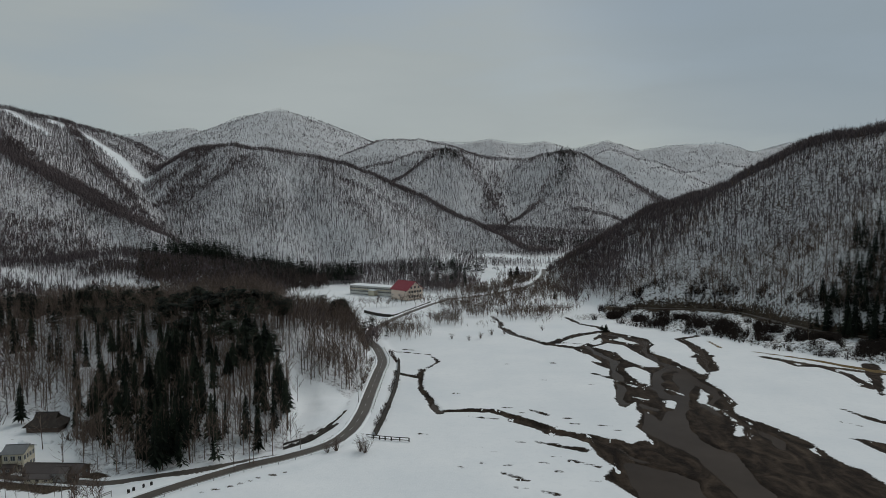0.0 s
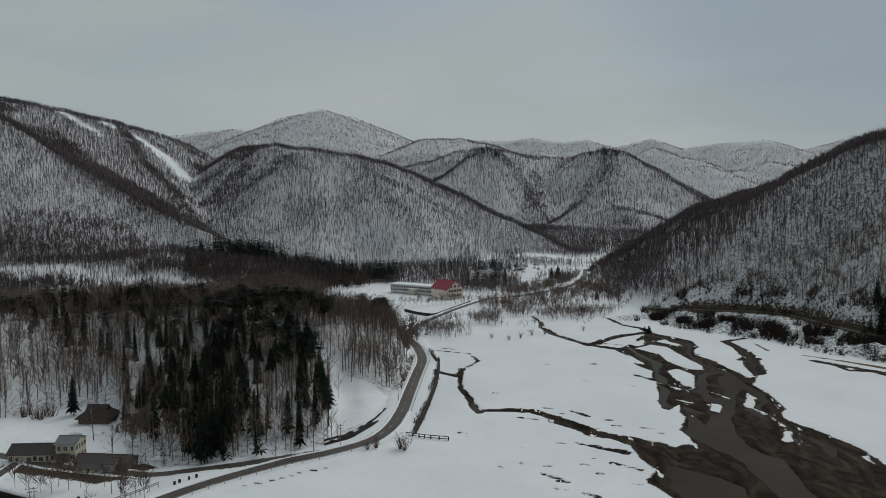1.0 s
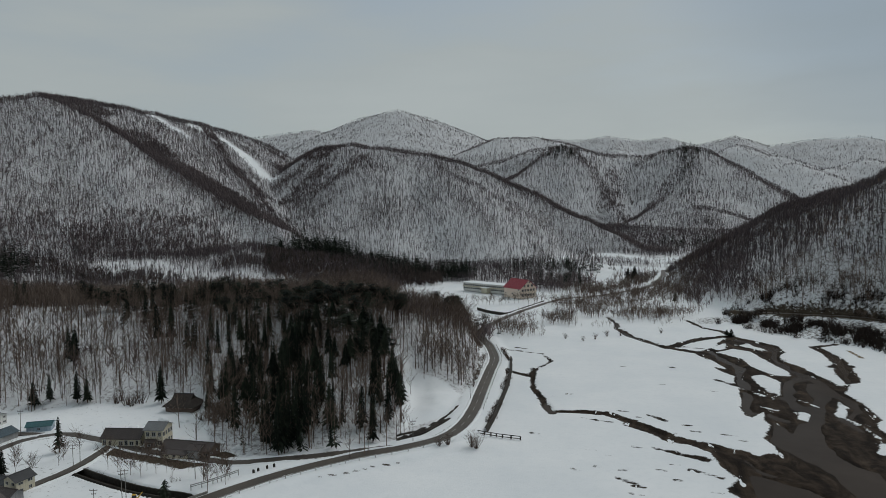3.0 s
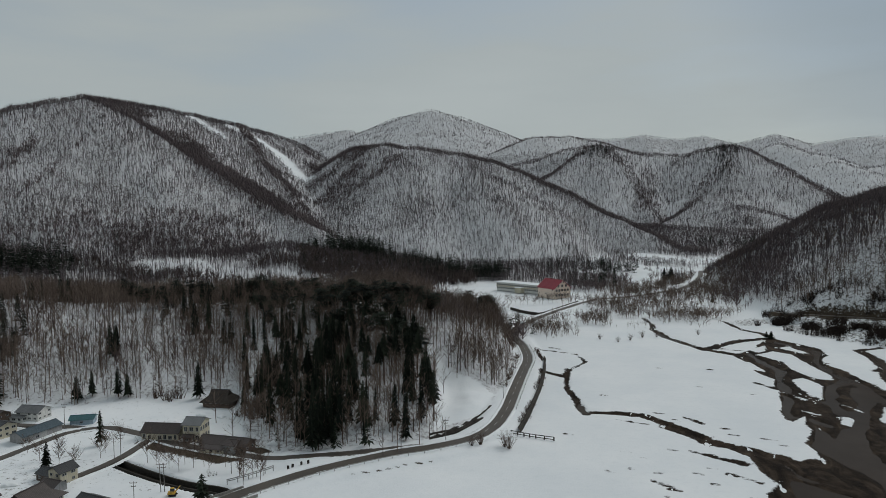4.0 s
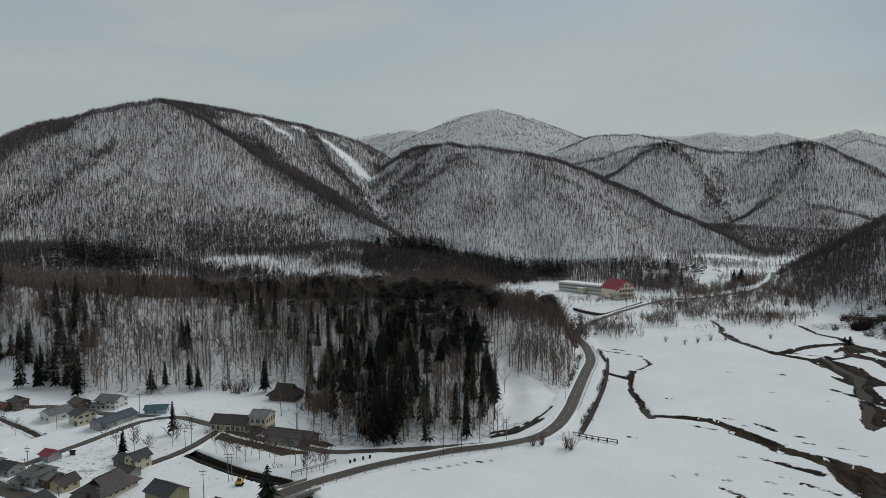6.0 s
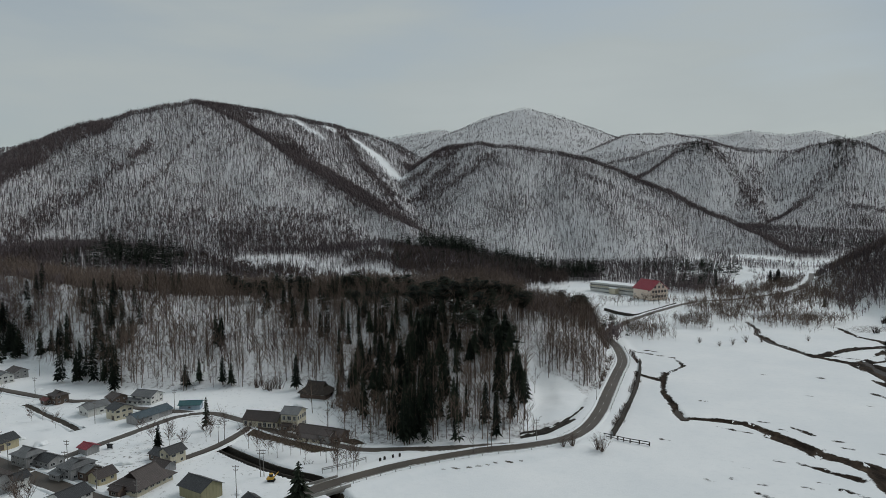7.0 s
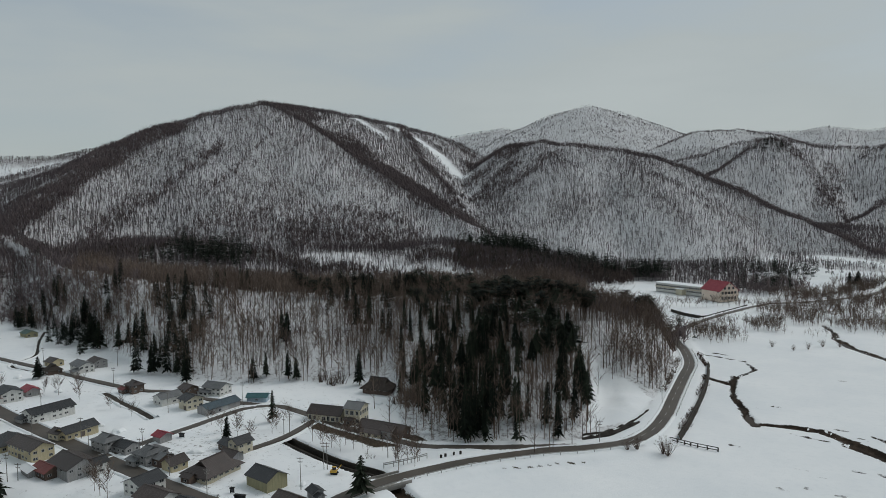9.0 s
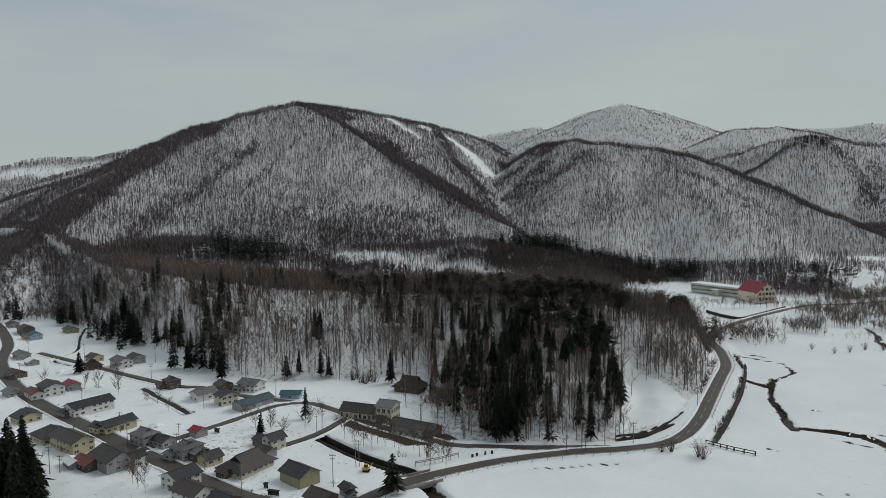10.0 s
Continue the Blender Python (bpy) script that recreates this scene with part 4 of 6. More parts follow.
# brown crowns along the shoulder's top, in bands on the left-hand mountain, at its foot and behind the low hill
def between(upper, lower, count):
    """Places between two lines of (bearing, distance)."""
    t, f = rng.random(count), rng.random(count)
    u, w = (np.stack([np.interp(t, np.linspace(0, 1, len(c)), [p[i] for p in c]) for i in (0, 1)]) for c in (upper, lower))
    p = u + (w - u) * f
    a = np.radians(p[0] + rng.normal(0, 0.15, count))
    return -np.sin(a) * p[1], np.cos(a) * p[1]


gx, gy = [], []
for upper, lower, count in (
        ([(5.6, 400), (8.0, 385), (10.5, 378), (13.5, 372)], [(5.6, 372), (8.0, 352), (10.5, 338), (13.5, 330)], 240),
        ([(45.8, 966), (46.9, 958), (49.7, 922), (51.6, 858), (54.3, 788), (56.9, 718), (59.1, 658), (60.5, 618)], [(45.2, 940), (46.4, 925), (49.2, 888), (51.4, 826), (54.0, 758), (56.6, 690), (58.9, 630), (60.4, 590)], 2200),
        ([(52, 700), (45, 735), (38, 770), (27, 800)], [(52, 640), (45, 670), (38, 700), (27, 740)], 1100),
        ([(42.4, 905), (45.6, 838), (50.0, 768), (53.4, 690)], [(42.6, 880), (45.9, 806), (50.4, 725), (53.6, 640)], 380),
        ([(38.6, 925), (41.4, 850), (45.0, 775)], [(38.9, 915), (41.8, 832), (45.4, 750)], 70),
        ([(38, 720), (34, 724), (30, 728), (27, 735)], [(38, 690), (34, 690), (30, 690), (27, 700)], 520),
        ([(63, 640), (58, 640), (54, 660), (49, 690)], [(63, 565), (58, 520), (54.5, 520), (49, 560)], 1500),
        ([(32.5, 1051), (30.4, 993), (27.4, 941), (24.1, 875)], [(32.6, 909), (30.5, 866), (27.5, 824), (24.1, 799)], 1300),
        ([(18.2, 2407), (20.8, 1123), (23.3, 1070)], [(18.7, 1128), (21.1, 1084), (23.1, 1046)], 260),
        ([(15.5, 1104), (19.1, 1046), (22.6, 1022)], [(15.5, 1071), (19.0, 1004), (22.7, 968)], 330),
        ([(-36.8, 628), (-30.4, 636), (-26.1, 648), (-20.6, 668), (-15.5, 722)], [(-36.8, 606), (-30.4, 612), (-26.1, 624), (-20.6, 642), (-15.5, 690)], 1100),
        ([(49, 470), (52, 500), (55.5, 540)], [(49, 380), (52, 425), (55.5, 480)], 300),
        ([(28, 372), (36, 392), (48, 408)], [(28, 300), (36, 312), (48, 345)], 90),
        ([(38, 745), (34, 750), (30, 755), (27, 760)], [(38, 715), (34, 712), (30, 712), (27, 715)], 300)):
    px, py = between(upper, lower, count)
    gx.append(px)
    gy.append(py)
gx, gy = np.concatenate(gx), np.concatenate(gy)
gh = rng.uniform(5.5, 10, len(gx))
stamp("slope_bare_wood", CREST_TREES, gx, gy, land(gx, gy), gh, gh * 1.15, BROWN_WOOD, "closed brown leafless woods in bands on the slopes", "trees")


# dark closed woods on the valley floor before the mountains
vx, vy = between([(9.6, 712), (14, 725), (19, 735), (24, 722)], [(9.6, 640), (14, 560), (19, 540), (24, 600)], 2000)
vh = rng.uniform(6, 11, len(vx))
stamp("valley_bare_wood", CREST_TREES, vx, vy, land(vx, vy), vh, vh * 1.15, VALLEY_WOOD, "dark closed leafless wood on the valley floor", "trees")
# low brown scrub over the eastern hill
qx, qy = between([(-37, 622), (-28, 632), (-20, 662), (-15, 712)], [(-37, 455), (-28, 450), (-22, 480), (-16, 590)], 1700)
qh = rng.uniform(3.0, 7.0, len(qx))
stamp("hill_scrub", CREST_TREES, qx, qy, land(qx, qy), qh, qh * 1.1, BARK, "brown leafless scrub between the trees of the hill", "trees")
# brown woods at the toe of the eastern hill and beside the school
tx, ty = np.array(clump_polar(-14.5, -10.2, 545, 735, 850) + list(zip(*between([(-20.6, 660), (-17.6, 690), (-15.5, 716), (-13.4, 738)], [(-20.6, 630), (-17.6, 645), (-15.0, 650), (-12.6, 640)], 620))) + clump_polar(-2.6, 2.2, 596, 690, 420)).T
s = (line_gap(tx, ty, EAST_ROAD) > 5) & (line_gap(tx, ty, MAIN_ROAD) > 6) & (inside_gap(tx, ty, SCHOOL_YARD) < -2) & (inside_gap(tx, ty, FLATS) < -8)
tx, ty = tx[s], ty[s]
th = rng.uniform(5.5, 9.5, len(tx))
stamp("toe_bare_wood", CREST_TREES, tx, ty, land(tx, ty), th, th * 1.1, BROWN_WOOD, "closed brown leafless wood on the valley floor", "trees")


# ---- conifers ----
def conifer(whorls, arms, slim, low=0.14):
    """A cedar one metre tall: crown of drooping sprays, apart from its trunk."""
    out = []
    for k in range(whorls):
        f = (k + rng.uniform(0, 0.6)) / whorls
        h = low + (0.98 - low) * f
        reach = slim * (1.0 - f) ** 0.7 * (0.88 + 0.22 * math.sin(k * 1.7)) + 0.010
        for i in range(arms):
            a = (i + rng.uniform(-0.35, 0.35) + 0.5 * (k % 2)) * 2 * math.pi / arms
            r = reach * rng.uniform(0.35, 1.3)
            u, v = np.array([math.cos(a), math.sin(a), 0]), np.array([-math.sin(a), math.cos(a), 0])
            root = np.array([0, 0, h + 0.02])
            midp = u * r * 0.6 + np.array([0, 0, h + 0.012 - r * 0.05])
            tip = u * r + np.array([0, 0, h - r * rng.uniform(0.1, 0.5)])
            w = r * rng.uniform(0.13, 0.26)
            pts = np.array([root, midp + v * w - (0, 0, 0.012), midp - v * w + (0, 0, 0.008), tip])
            out.append((pts, np.array([(0, 1, 3), (0, 3, 2)])))
    return join(out)


def pine(clumps):
    """A pine one metre tall: a high uneven crown of needle clumps on side limbs."""
    out = []
    for k in range(clumps):
        f = k / (clumps - 1)
        h, a = 0.5 + 0.46 * f + rng.normal(0, 0.02), rng.random() * 2 * math.pi
        r = 0.17 * math.sin(0.5 + 2.5 * f) * rng.uniform(0.2, 1.2)
        c = np.array([math.cos(a) * r, math.sin(a) * r, h])
        out.append(blade((0, 0, h - 0.05), c, 0.006))
        for _ in range(20):
            u = rng.normal(size=3) * (0.05, 0.05, 0.022)
            v = rng.normal(size=3) * (0.035, 0.035, 0.014)
            w = np.array([v[1], -v[0], rng.normal(0, 0.012)]) * 0.8
            out.append((np.array([c + u - v, c + u + w, c + u + v]), np.array([(0, 1, 2)])))
    return join(out)


CROWNS = [mesh_from("crown", *conifer(34, 9, s), CEDAR) for s in (0.12, 0.14, 0.16, 0.18, 0.13, 0.15)]
HIGH_CROWNS = [mesh_from("crown", *conifer(26, 8, s, low), CEDAR) for s, low in ((0.13, 0.4), (0.15, 0.5), (0.12, 0.34), (0.16, 0.55))]
PINE_CROWNS = [mesh_from("crown", *pine(18), CEDAR) for _ in range(5)]
FAR_CONIFERS = [conifer(12, 5, s) for s in (0.14, 0.16, 0.18, 0.20)]
bm = bmesh.new()
bmesh.ops.create_cone(bm, segments=6, radius1=0.014, radius2=0.003, depth=0.98, cap_ends=True, matrix=Matrix.Translation((0, 0, 0.45)))
TRUNK = bpy.data.meshes.new("trunk")
bm.to_mesh(TRUNK)
bm.free()
TRUNK.materials.append(CEDAR_BARK)


def cedar(x, y, tall, label="tall dark green cedar standing in snow", group="", wide=1.0, crowns=None, name="cedar_tree"):
    crowns = crowns or CROWNS
    e = tagged(new(name), label, "tree", group)
    e.matrix_basis = Matrix.Translation((x, y, z_at(x, y) - 0.2)) @ Euler((rng.normal(0, 0.015), rng.normal(0, 0.015), rng.random() * 6.28)).to_matrix().to_4x4() @ Matrix.Diagonal((tall * wide, tall * wide, tall, 1))
    for name, me in (("trunk", TRUNK), ("crown", crowns[int(rng.integers(0, len(crowns)))])):
        o = new(name, me)
        o.parent = e
    return e


# the cedar plantation above the road
for x, y in clump_polar(19.6, 25.9, 214, 250, 46) + clump_polar(15.2, 19.0, 214, 232, 10) + clump_polar(20.0, 27.0, 240, 320, 44) + clump_polar(13.4, 15.4, 228, 262, 7) + clump_polar(24.0, 29.0, 235, 330, 14):
    cedar(x, y, rng.uniform(9, 19), group="cedar plantation above the road", wide=rng.uniform(0.6, 0.95))
for x, y in clump_polar(14.0, 21.5, 250, 305, 28) + clump_polar(12.9, 14.2, 230, 268, 6) + clump_polar(20.0, 26.0, 225, 300, 22):
    cedar(x, y, rng.uniform(15, 20), "tall dark conifer with a long bare trunk", "cedar plantation above the road", rng.uniform(0.8, 1.15), HIGH_CROWNS)
for x, y in clump_polar(13.2, 22.5, 292, 372, 76) + clump_polar(13.6, 17.5, 270, 300, 5) + clump_polar(22.5, 27.5, 330, 380, 22) + clump_polar(28, 37, 392, 420, 20) + clump_polar(8.0, 10.5, 372, 395, 8):
    cedar(x, y, rng.uniform(10, 15), "dark green pine with a rounded crown", "pines on the low hill", rng.uniform(1.1, 1.6), PINE_CROWNS, "pine_tree")
hill_cedars = []
for a0, a1, d0, d1, c in ((27.5, 34.8, 374, 400, 40), (44.2, 47.6, 350, 402, 34), (48.6, 49.3, 366, 376, 4), (50.0, 51.6, 420, 442, 8), (37.9, 38.5, 336, 346, 4), (59.5, 61.0, 528, 546, 8), (40, 44.5, 425, 440, 8), (52.5, 55.2, 420, 455, 18),
                          (54.0, 57.2, 486, 522, 22), (29.5, 30.4, 332, 340, 4), (-36.5, -29.6, 418, 455, 120), (-36.5, -31.0, 455, 490, 50), (-29.6, -28.4, 430, 450, 5), (45.5, 49.4, 324, 352, 18), (51.8, 53.5, 390, 430, 8), (24.5, 27.5, 372, 396, 10)):
    hill_cedars += clump_polar(a0, a1, d0, d1, c)
# stands at the foot of the mountains: bearings, distances, how many, heights
STANDS = ((-2.4, 1.8, 610, 680, 34, 11, 18), (41.0, 46.4, 600, 655, 84, 17, 25), (46.4, 50, 590, 640, 16, 13, 18), (35.5, 38.5, 690, 716, 9, 9, 14), (33.8, 37, 586, 604, 10, 8, 12), (17.0, 21.6, 705, 765, 120, 20, 28), (21.6, 24, 700, 750, 20, 15, 22), (12, 24, 600, 690, 60, 10, 17),
          (11.6, 16.4, 715, 770, 90, 11, 20), (7.2, 11.6, 672, 712, 110, 12, 24), (11.6, 17, 650, 700, 40, 10, 16), (-3.5, 4, 720, 790, 80, 11, 18), (-13, -8, 980, 1060, 40, 11, 18), (5.5, 10.5, 380, 420, 36, 9, 14),
          (-1.4, 0.8, 1620, 1690, 60, 11, 18), (-11.0, -8.4, 1640, 1695, 50, 11, 18), (-10.4, -9.5, 1500, 1650, 60, 10, 17), (48, 60, 560, 700, 30, 10, 16), (56.5, 61, 545, 600, 16, 11, 16))
far, fh = [], []
for a0, a1, d0, d1, c, h0, h1 in STANDS:
    far += clump_polar(a0, a1, d0, d1, c)
    fh += list(rng.uniform(h0, h1, c))
fx, fy = np.array(far).T
fh = np.array(fh)
ux, uy = np.array(clump_polar(19.5, 26.5, 216, 390, 45)).T
uh = rng.uniform(7, 14, len(ux))
kx, ky = np.array(hill_cedars).T
kh = rng.uniform(11, 17, len(kx))
stamp("hillside_cedars", [conifer(24, 7, s) for s in (0.13, 0.15, 0.17)], kx, ky, land(kx, ky) - 0.3, kh, kh * 1.1, CEDAR, "dark cedars in groups on the wooded slopes")
stamp("cedar_understorey", FAR_CONIFERS, ux, uy, land(ux, uy), uh, uh * 1.1, CEDAR, "younger dark cedars between the tall ones")
# leafless trees among the cedars
mx, my = np.array(clump_polar(13.2, 29.5, 213, 300, 120) + clump_polar(12.8, 14.5, 226, 290, 12)).T
mh = rng.uniform(7, 13, len(mx))
stamp("mixed_bare_wood", NEAR_TREES, mx, my, land(mx, my), mh, mh * 1.2, BARK, "leafless trees standing among the dark cedars", "trees")
stamp("distant_cedars", FAR_CONIFERS, fx, fy, land(fx, fy), fh, fh * 1.1, CEDAR, "dark cedar stands at the foot of the hills")


# ---- buildings ----
def seamed(name, dark, light, rough=0.45, metal=0.0, spacing=0.45):
    """Painted sheet roofing with standing seams, streaked and faded."""
    m, n, l, b = material(name)
    co = n.new("ShaderNodeTexCoord").outputs["Object"]
    st = n.new("ShaderNodeMapping")
    st.inputs["Scale"].default_value = (2.0, 0.25, 0.25)
    l.new(co, st.inputs[0])
    streak = noise_node(n, l, st.outputs[0], 1.0, 5.0, 0.6)
    blot = noise_node(n, l, co, 0.35, 4.0, 0.6)
    wv = n.new("ShaderNodeTexWave")
    wv.inputs["Scale"].default_value = 0.314 / spacing
    l.new(co, wv.inputs["Vector"])
    v = mathn(n, l, "ADD", mathn(n, l, "MULTIPLY", streak, 0.55), mathn(n, l, "MULTIPLY", blot, 0.45))
    r = n.new("ShaderNodeObjectInfo").outputs["Random"]
    v = mathn(n, l, "ADD", v, mathn(n, l, "MULTIPLY", mathn(n, l, "SUBTRACT", r, 0.5), 0.25))
    l.new(ramp(n, l, v, [(0.3, dark), (0.7, light)]), b.inputs["Base Color"])
    b.inputs["Roughness"].default_value, b.inputs["Metallic"].default_value = rough, metal
    bump(n, l, b, maprange(n, l, wv.outputs["Fac"], 0.85, 1.0), 0.6, 0.05)
    return m


def clad(name, dark, light, spacing=0.3):
    """Weathered boards or siding, with streaks under the eaves' drip."""
    m, n, l, b = material(name)
    co = n.new("ShaderNodeTexCoord").outputs["Object"]
    st = n.new("ShaderNodeMapping")
    st.inputs["Scale"].default_value = (1.2, 1.2, 0.15)
    l.new(co, st.inputs[0])
    streak = noise_node(n, l, st.outputs[0], 1.3, 5.0, 0.65)
    fine = noise_node(n, l, co, 5.0, 4.0, 0.6)
    v = mathn(n, l, "ADD", mathn(n, l, "MULTIPLY", streak, 0.65), mathn(n, l, "MULTIPLY", fine, 0.35))
    l.new(ramp(n, l, v, [(0.32, dark), (0.62, light)]), b.inputs["Base Color"])
    b.inputs["Roughness"].default_value = 0.8
    wv = n.new("ShaderNodeTexWave")
    wv.bands_direction = "Z"
    wv.inputs["Scale"].default_value = 0.314 / spacing
    l.new(co, wv.inputs["Vector"])
    bump(n, l, b, wv.outputs["Fac"], 0.25, 0.02)
    return m


ROOFS = {
    "brown": seamed("dark_brown_roof", (0.030, 0.021, 0.019), (0.062, 0.045, 0.040)),
    "black": seamed("black_roof", (0.014, 0.015, 0.017), (0.034, 0.035, 0.038)),
    "grey": seamed("grey_sheet_roof", (0.07, 0.073, 0.075), (0.16, 0.165, 0.168), 0.4),
    "red": seamed("red_roof", (0.20, 0.012, 0.026), (0.31, 0.026, 0.044)),
    "rust": seamed("rusty_red_roof", (0.11, 0.028, 0.026), (0.20, 0.056, 0.05), 0.6),
    "blue": seamed("blue_grey_roof", (0.03, 0.05, 0.065), (0.06, 0.09, 0.11)),
    "teal": seamed("teal_roof", (0.015, 0.07, 0.08), (0.03, 0.12, 0.13)),
    "green": seamed("green_roof", (0.03, 0.075, 0.06), (0.06, 0.12, 0.095)),
    "thatch": two_scale("brown_thatch", (0.030, 0.025, 0.022), (0.078, 0.066, 0.058), 6.0, 0.4, 0.9, 0, 0.6, 0.06),
    "snow": SNOW,
}
WALLS = {
    "cream": clad("cream_siding", (0.38, 0.34, 0.25), (0.58, 0.54, 0.42)),
    "white": clad("off_white_siding", (0.42, 0.42, 0.40), (0.66, 0.66, 0.63)),
    "grey": clad("grey_siding", (0.17, 0.17, 0.17), (0.33, 0.33, 0.325)),
    "yellow": clad("pale_yellow_siding", (0.34, 0.29, 0.18), (0.50, 0.44, 0.29)),
    "olive": clad("olive_sheet_walls", (0.19, 0.175, 0.10), (0.30, 0.28, 0.165)),
    "brown": clad("brown_boards", (0.045, 0.03, 0.024), (0.12, 0.085, 0.065), 0.2),
    "pink": clad("pale_pink_render", (0.60, 0.48, 0.39), (0.76, 0.66, 0.56), 1.2),
    "blue": clad("pale_blue_siding", (0.22, 0.30, 0.36), (0.36, 0.44, 0.50)),
}
FRAME = two_scale("window_frame_grey", (0.30, 0.30, 0.30), (0.50, 0.50, 0.49), 3.0, 0.3, 0.5)
GLASS, _n, _l, _b = material("dark_window_glass")
_b.inputs["Base Color"].default_value = (0.02, 0.023, 0.026, 1)
_b.inputs["Roughness"].default_value = 0.08
l_noise = noise_node(_n, _l, _n.new("ShaderNodeTexCoord").outputs["Object"], 0.7, 2.0, 0.5)
_l.new(ramp(_n, _l, l_noise, [(0.3, (0.012, 0.014, 0.016)), (0.7, (0.05, 0.055, 0.06))]), _b.inputs["Base Color"])
DOOR = two_scale("door_brown", (0.06, 0.045, 0.035), (0.14, 0.11, 0.09), 4.0, 0.4, 0.5)
DARK = two_scale("dark_opening", (0.012, 0.011, 0.010), (0.03, 0.027, 0.025), 2.0, 0.3, 0.9)


def box(bm, x0, x1, y0, y1, z0, z1):
    v = [bm.verts.new((x, y, z)) for z in (z0, z1) for y in (y0, y1) for x in (x0, x1)]
    for f in ((0, 2, 3, 1), (4, 5, 7, 6), (0, 1, 5, 4), (1, 3, 7, 5), (3, 2, 6, 7), (2, 0, 4, 6)):
        bm.faces.new([v[i] for i in f])


def unit_mesh(name, boxes, mat):
    bm = bmesh.new()
    for b in boxes:
        box(bm, *b)
    me = bpy.data.meshes.new(name)
    bm.to_mesh(me)
    bm.free()
    me.materials.append(mat)
    return me


# a window one metre square, seen from -y: frame with a middle bar, and two panes set back in it
WIN_FRAME = unit_mesh("window", [(-.5, -.44, -.06, .02, -.5, .5), (.44, .5, -.06, .02, -.5, .5), (-.44, .44, -.06, .02, .44, .5), (-.44, .44, -.09, .02, -.5, -.43), (-.03, .03, -.05, .02, -.43, .44)], FRAME)
WIN_PANE = unit_mesh("pane", [(-.44, -.03, -.03, .01, -.43, .44), (.03, .44, -.03, .01, -.43, .44)], GLASS)
DOOR_LEAF = unit_mesh("door", [(-.5, .5, -.05, .02, 0, 1), (-.56, -.5, -.09, .02, 0, 1.06), (.5, .56, -.09, .02, 0, 1.06), (-.5, .5, -.09, .02, 1, 1.06)], DOOR)
SHUTTER = unit_mesh("shutter_door", [(-.5, .5, -.04, .02, k * .1, k * .1 + .085) for k in range(10)] + [(-.55, -.5, -.08, .02, 0, 1.04), (.5, .55, -.08, .02, 0, 1.04), (-.5, .5, -.08, .02, .99, 1.04)], FRAME)


def fixed(name, me, parent, m, label=""):
    o = new(name, me)
    o.parent = parent
    o.matrix_local = m
    if label:
        o["label"] = label
    return o


def roof_mesh(w, d, eave, rise, over, style, thick=0.16):
    """Roof over a w by d plan centred on the origin, ridge along x. Styles: gable, hip, irimoya, lean, flat."""
    bm = bmesh.new()
    hw, hd = w / 2 + over, d / 2 + over
    drop = rise * over / (d / 2)
    e0 = eave - drop

    def slab(pts):
        top = [bm.verts.new(p) for p in pts]
        bot = [bm.verts.new((p[0], p[1], p[2] - thick)) for p in pts]
        bm.faces.new(top)
        bm.faces.new(bot[::-1])
        n = len(pts)
        for i in range(n):
            bm.faces.new((top[i], bot[i], bot[(i + 1) % n], top[(i + 1) % n]))
    if style == "gable":
        for s in (-1, 1):
            slab([(-hw, s * hd, e0), (hw, s * hd, e0), (hw, 0.0, eave + rise), (-hw, 0.0, eave + rise)][::s])
    elif style == "flat":
        box(bm, -hw, hw, -hd, hd, eave, eave + rise)
    elif style == "lean":
        slab([(-hw, -hd, eave - drop), (hw, -hd, eave - drop), (hw, hd, eave + rise), (-hw, hd, eave + rise)])
    else:
        cut = 0.5 if style == "hip" else 0.30
        run = min(hd, hw * 0.9) * (1.0 if style == "hip" else 0.55)
        zr = eave + rise
        if style == "hip":
            r = hw - run
            for s in (-1, 1):
                slab([(-hw, s * hd, e0), (hw, s * hd, e0), (r, 0, zr), (-r, 0, zr)][::s])
                slab([(s * hw, -hd, e0), (s * hw, hd, e0), (s * r, 0, zr)][::s])
        else:
            zm, r, yd = e0 + (zr - e0) * 0.55, hw - run, hd * 0.45
            for s in (-1, 1):
                slab([(-hw, s * hd, e0), (hw, s * hd, e0), (r, s * yd, zm), (-r, s * yd, zm)][::s])
                slab([(s * hw, -hd, e0), (s * hw, hd, e0), (s * r, yd, zm), (s * r, -yd, zm)][::s])
                if s > 0:
                    slab([(r, -yd, zm), (r, yd, zm), (r, 0, zr)])
                    slab([(-r, yd, zm), (-r, -yd, zm), (-r, 0, zr)])
                slab([(-r, s * yd, zm), (r, s * yd, zm), (r, 0, zr), (-r, 0, zr)][::s])
    bmesh.ops.remove_doubles(bm, verts=bm.verts, dist=0.004)
    bmesh.ops.recalc_face_normals(bm, faces=bm.faces)
    return bm


def wall_mesh(w, d, eave, rise, style):
    bm = bmesh.new()
    x, y = w / 2, d / 2
    low = -1.2
    if style in ("gable", "lean"):
        up = eave + rise - 0.16
        ends = []
        for s in (-x, x):
            if style == "gable":
                prof = [(s, -y, low), (s, y, low), (s, y, eave - .14), (s, 0, up), (s, -y, eave - .14)]
            else:
                prof = [(s, -y, low), (s, y, low), (s, y, up - .1), (s, -y, eave - .14)]
            ends.append([bm.verts.new(p) for p in prof])
        a, b = ends
        bm.faces.new(a)
        bm.faces.new(b[::-1])
        for i in range(len(a)):
            bm.faces.new((a[i], a[(i + 1) % len(a)], b[(i + 1) % len(a)], b[i]))
    else:
        box(bm, -x, x, -y, y, low, eave - .1 if style != "flat" else eave)
    bmesh.ops.recalc_face_normals(bm, faces=bm.faces)
    return bm


house_rng = random.Random(5)


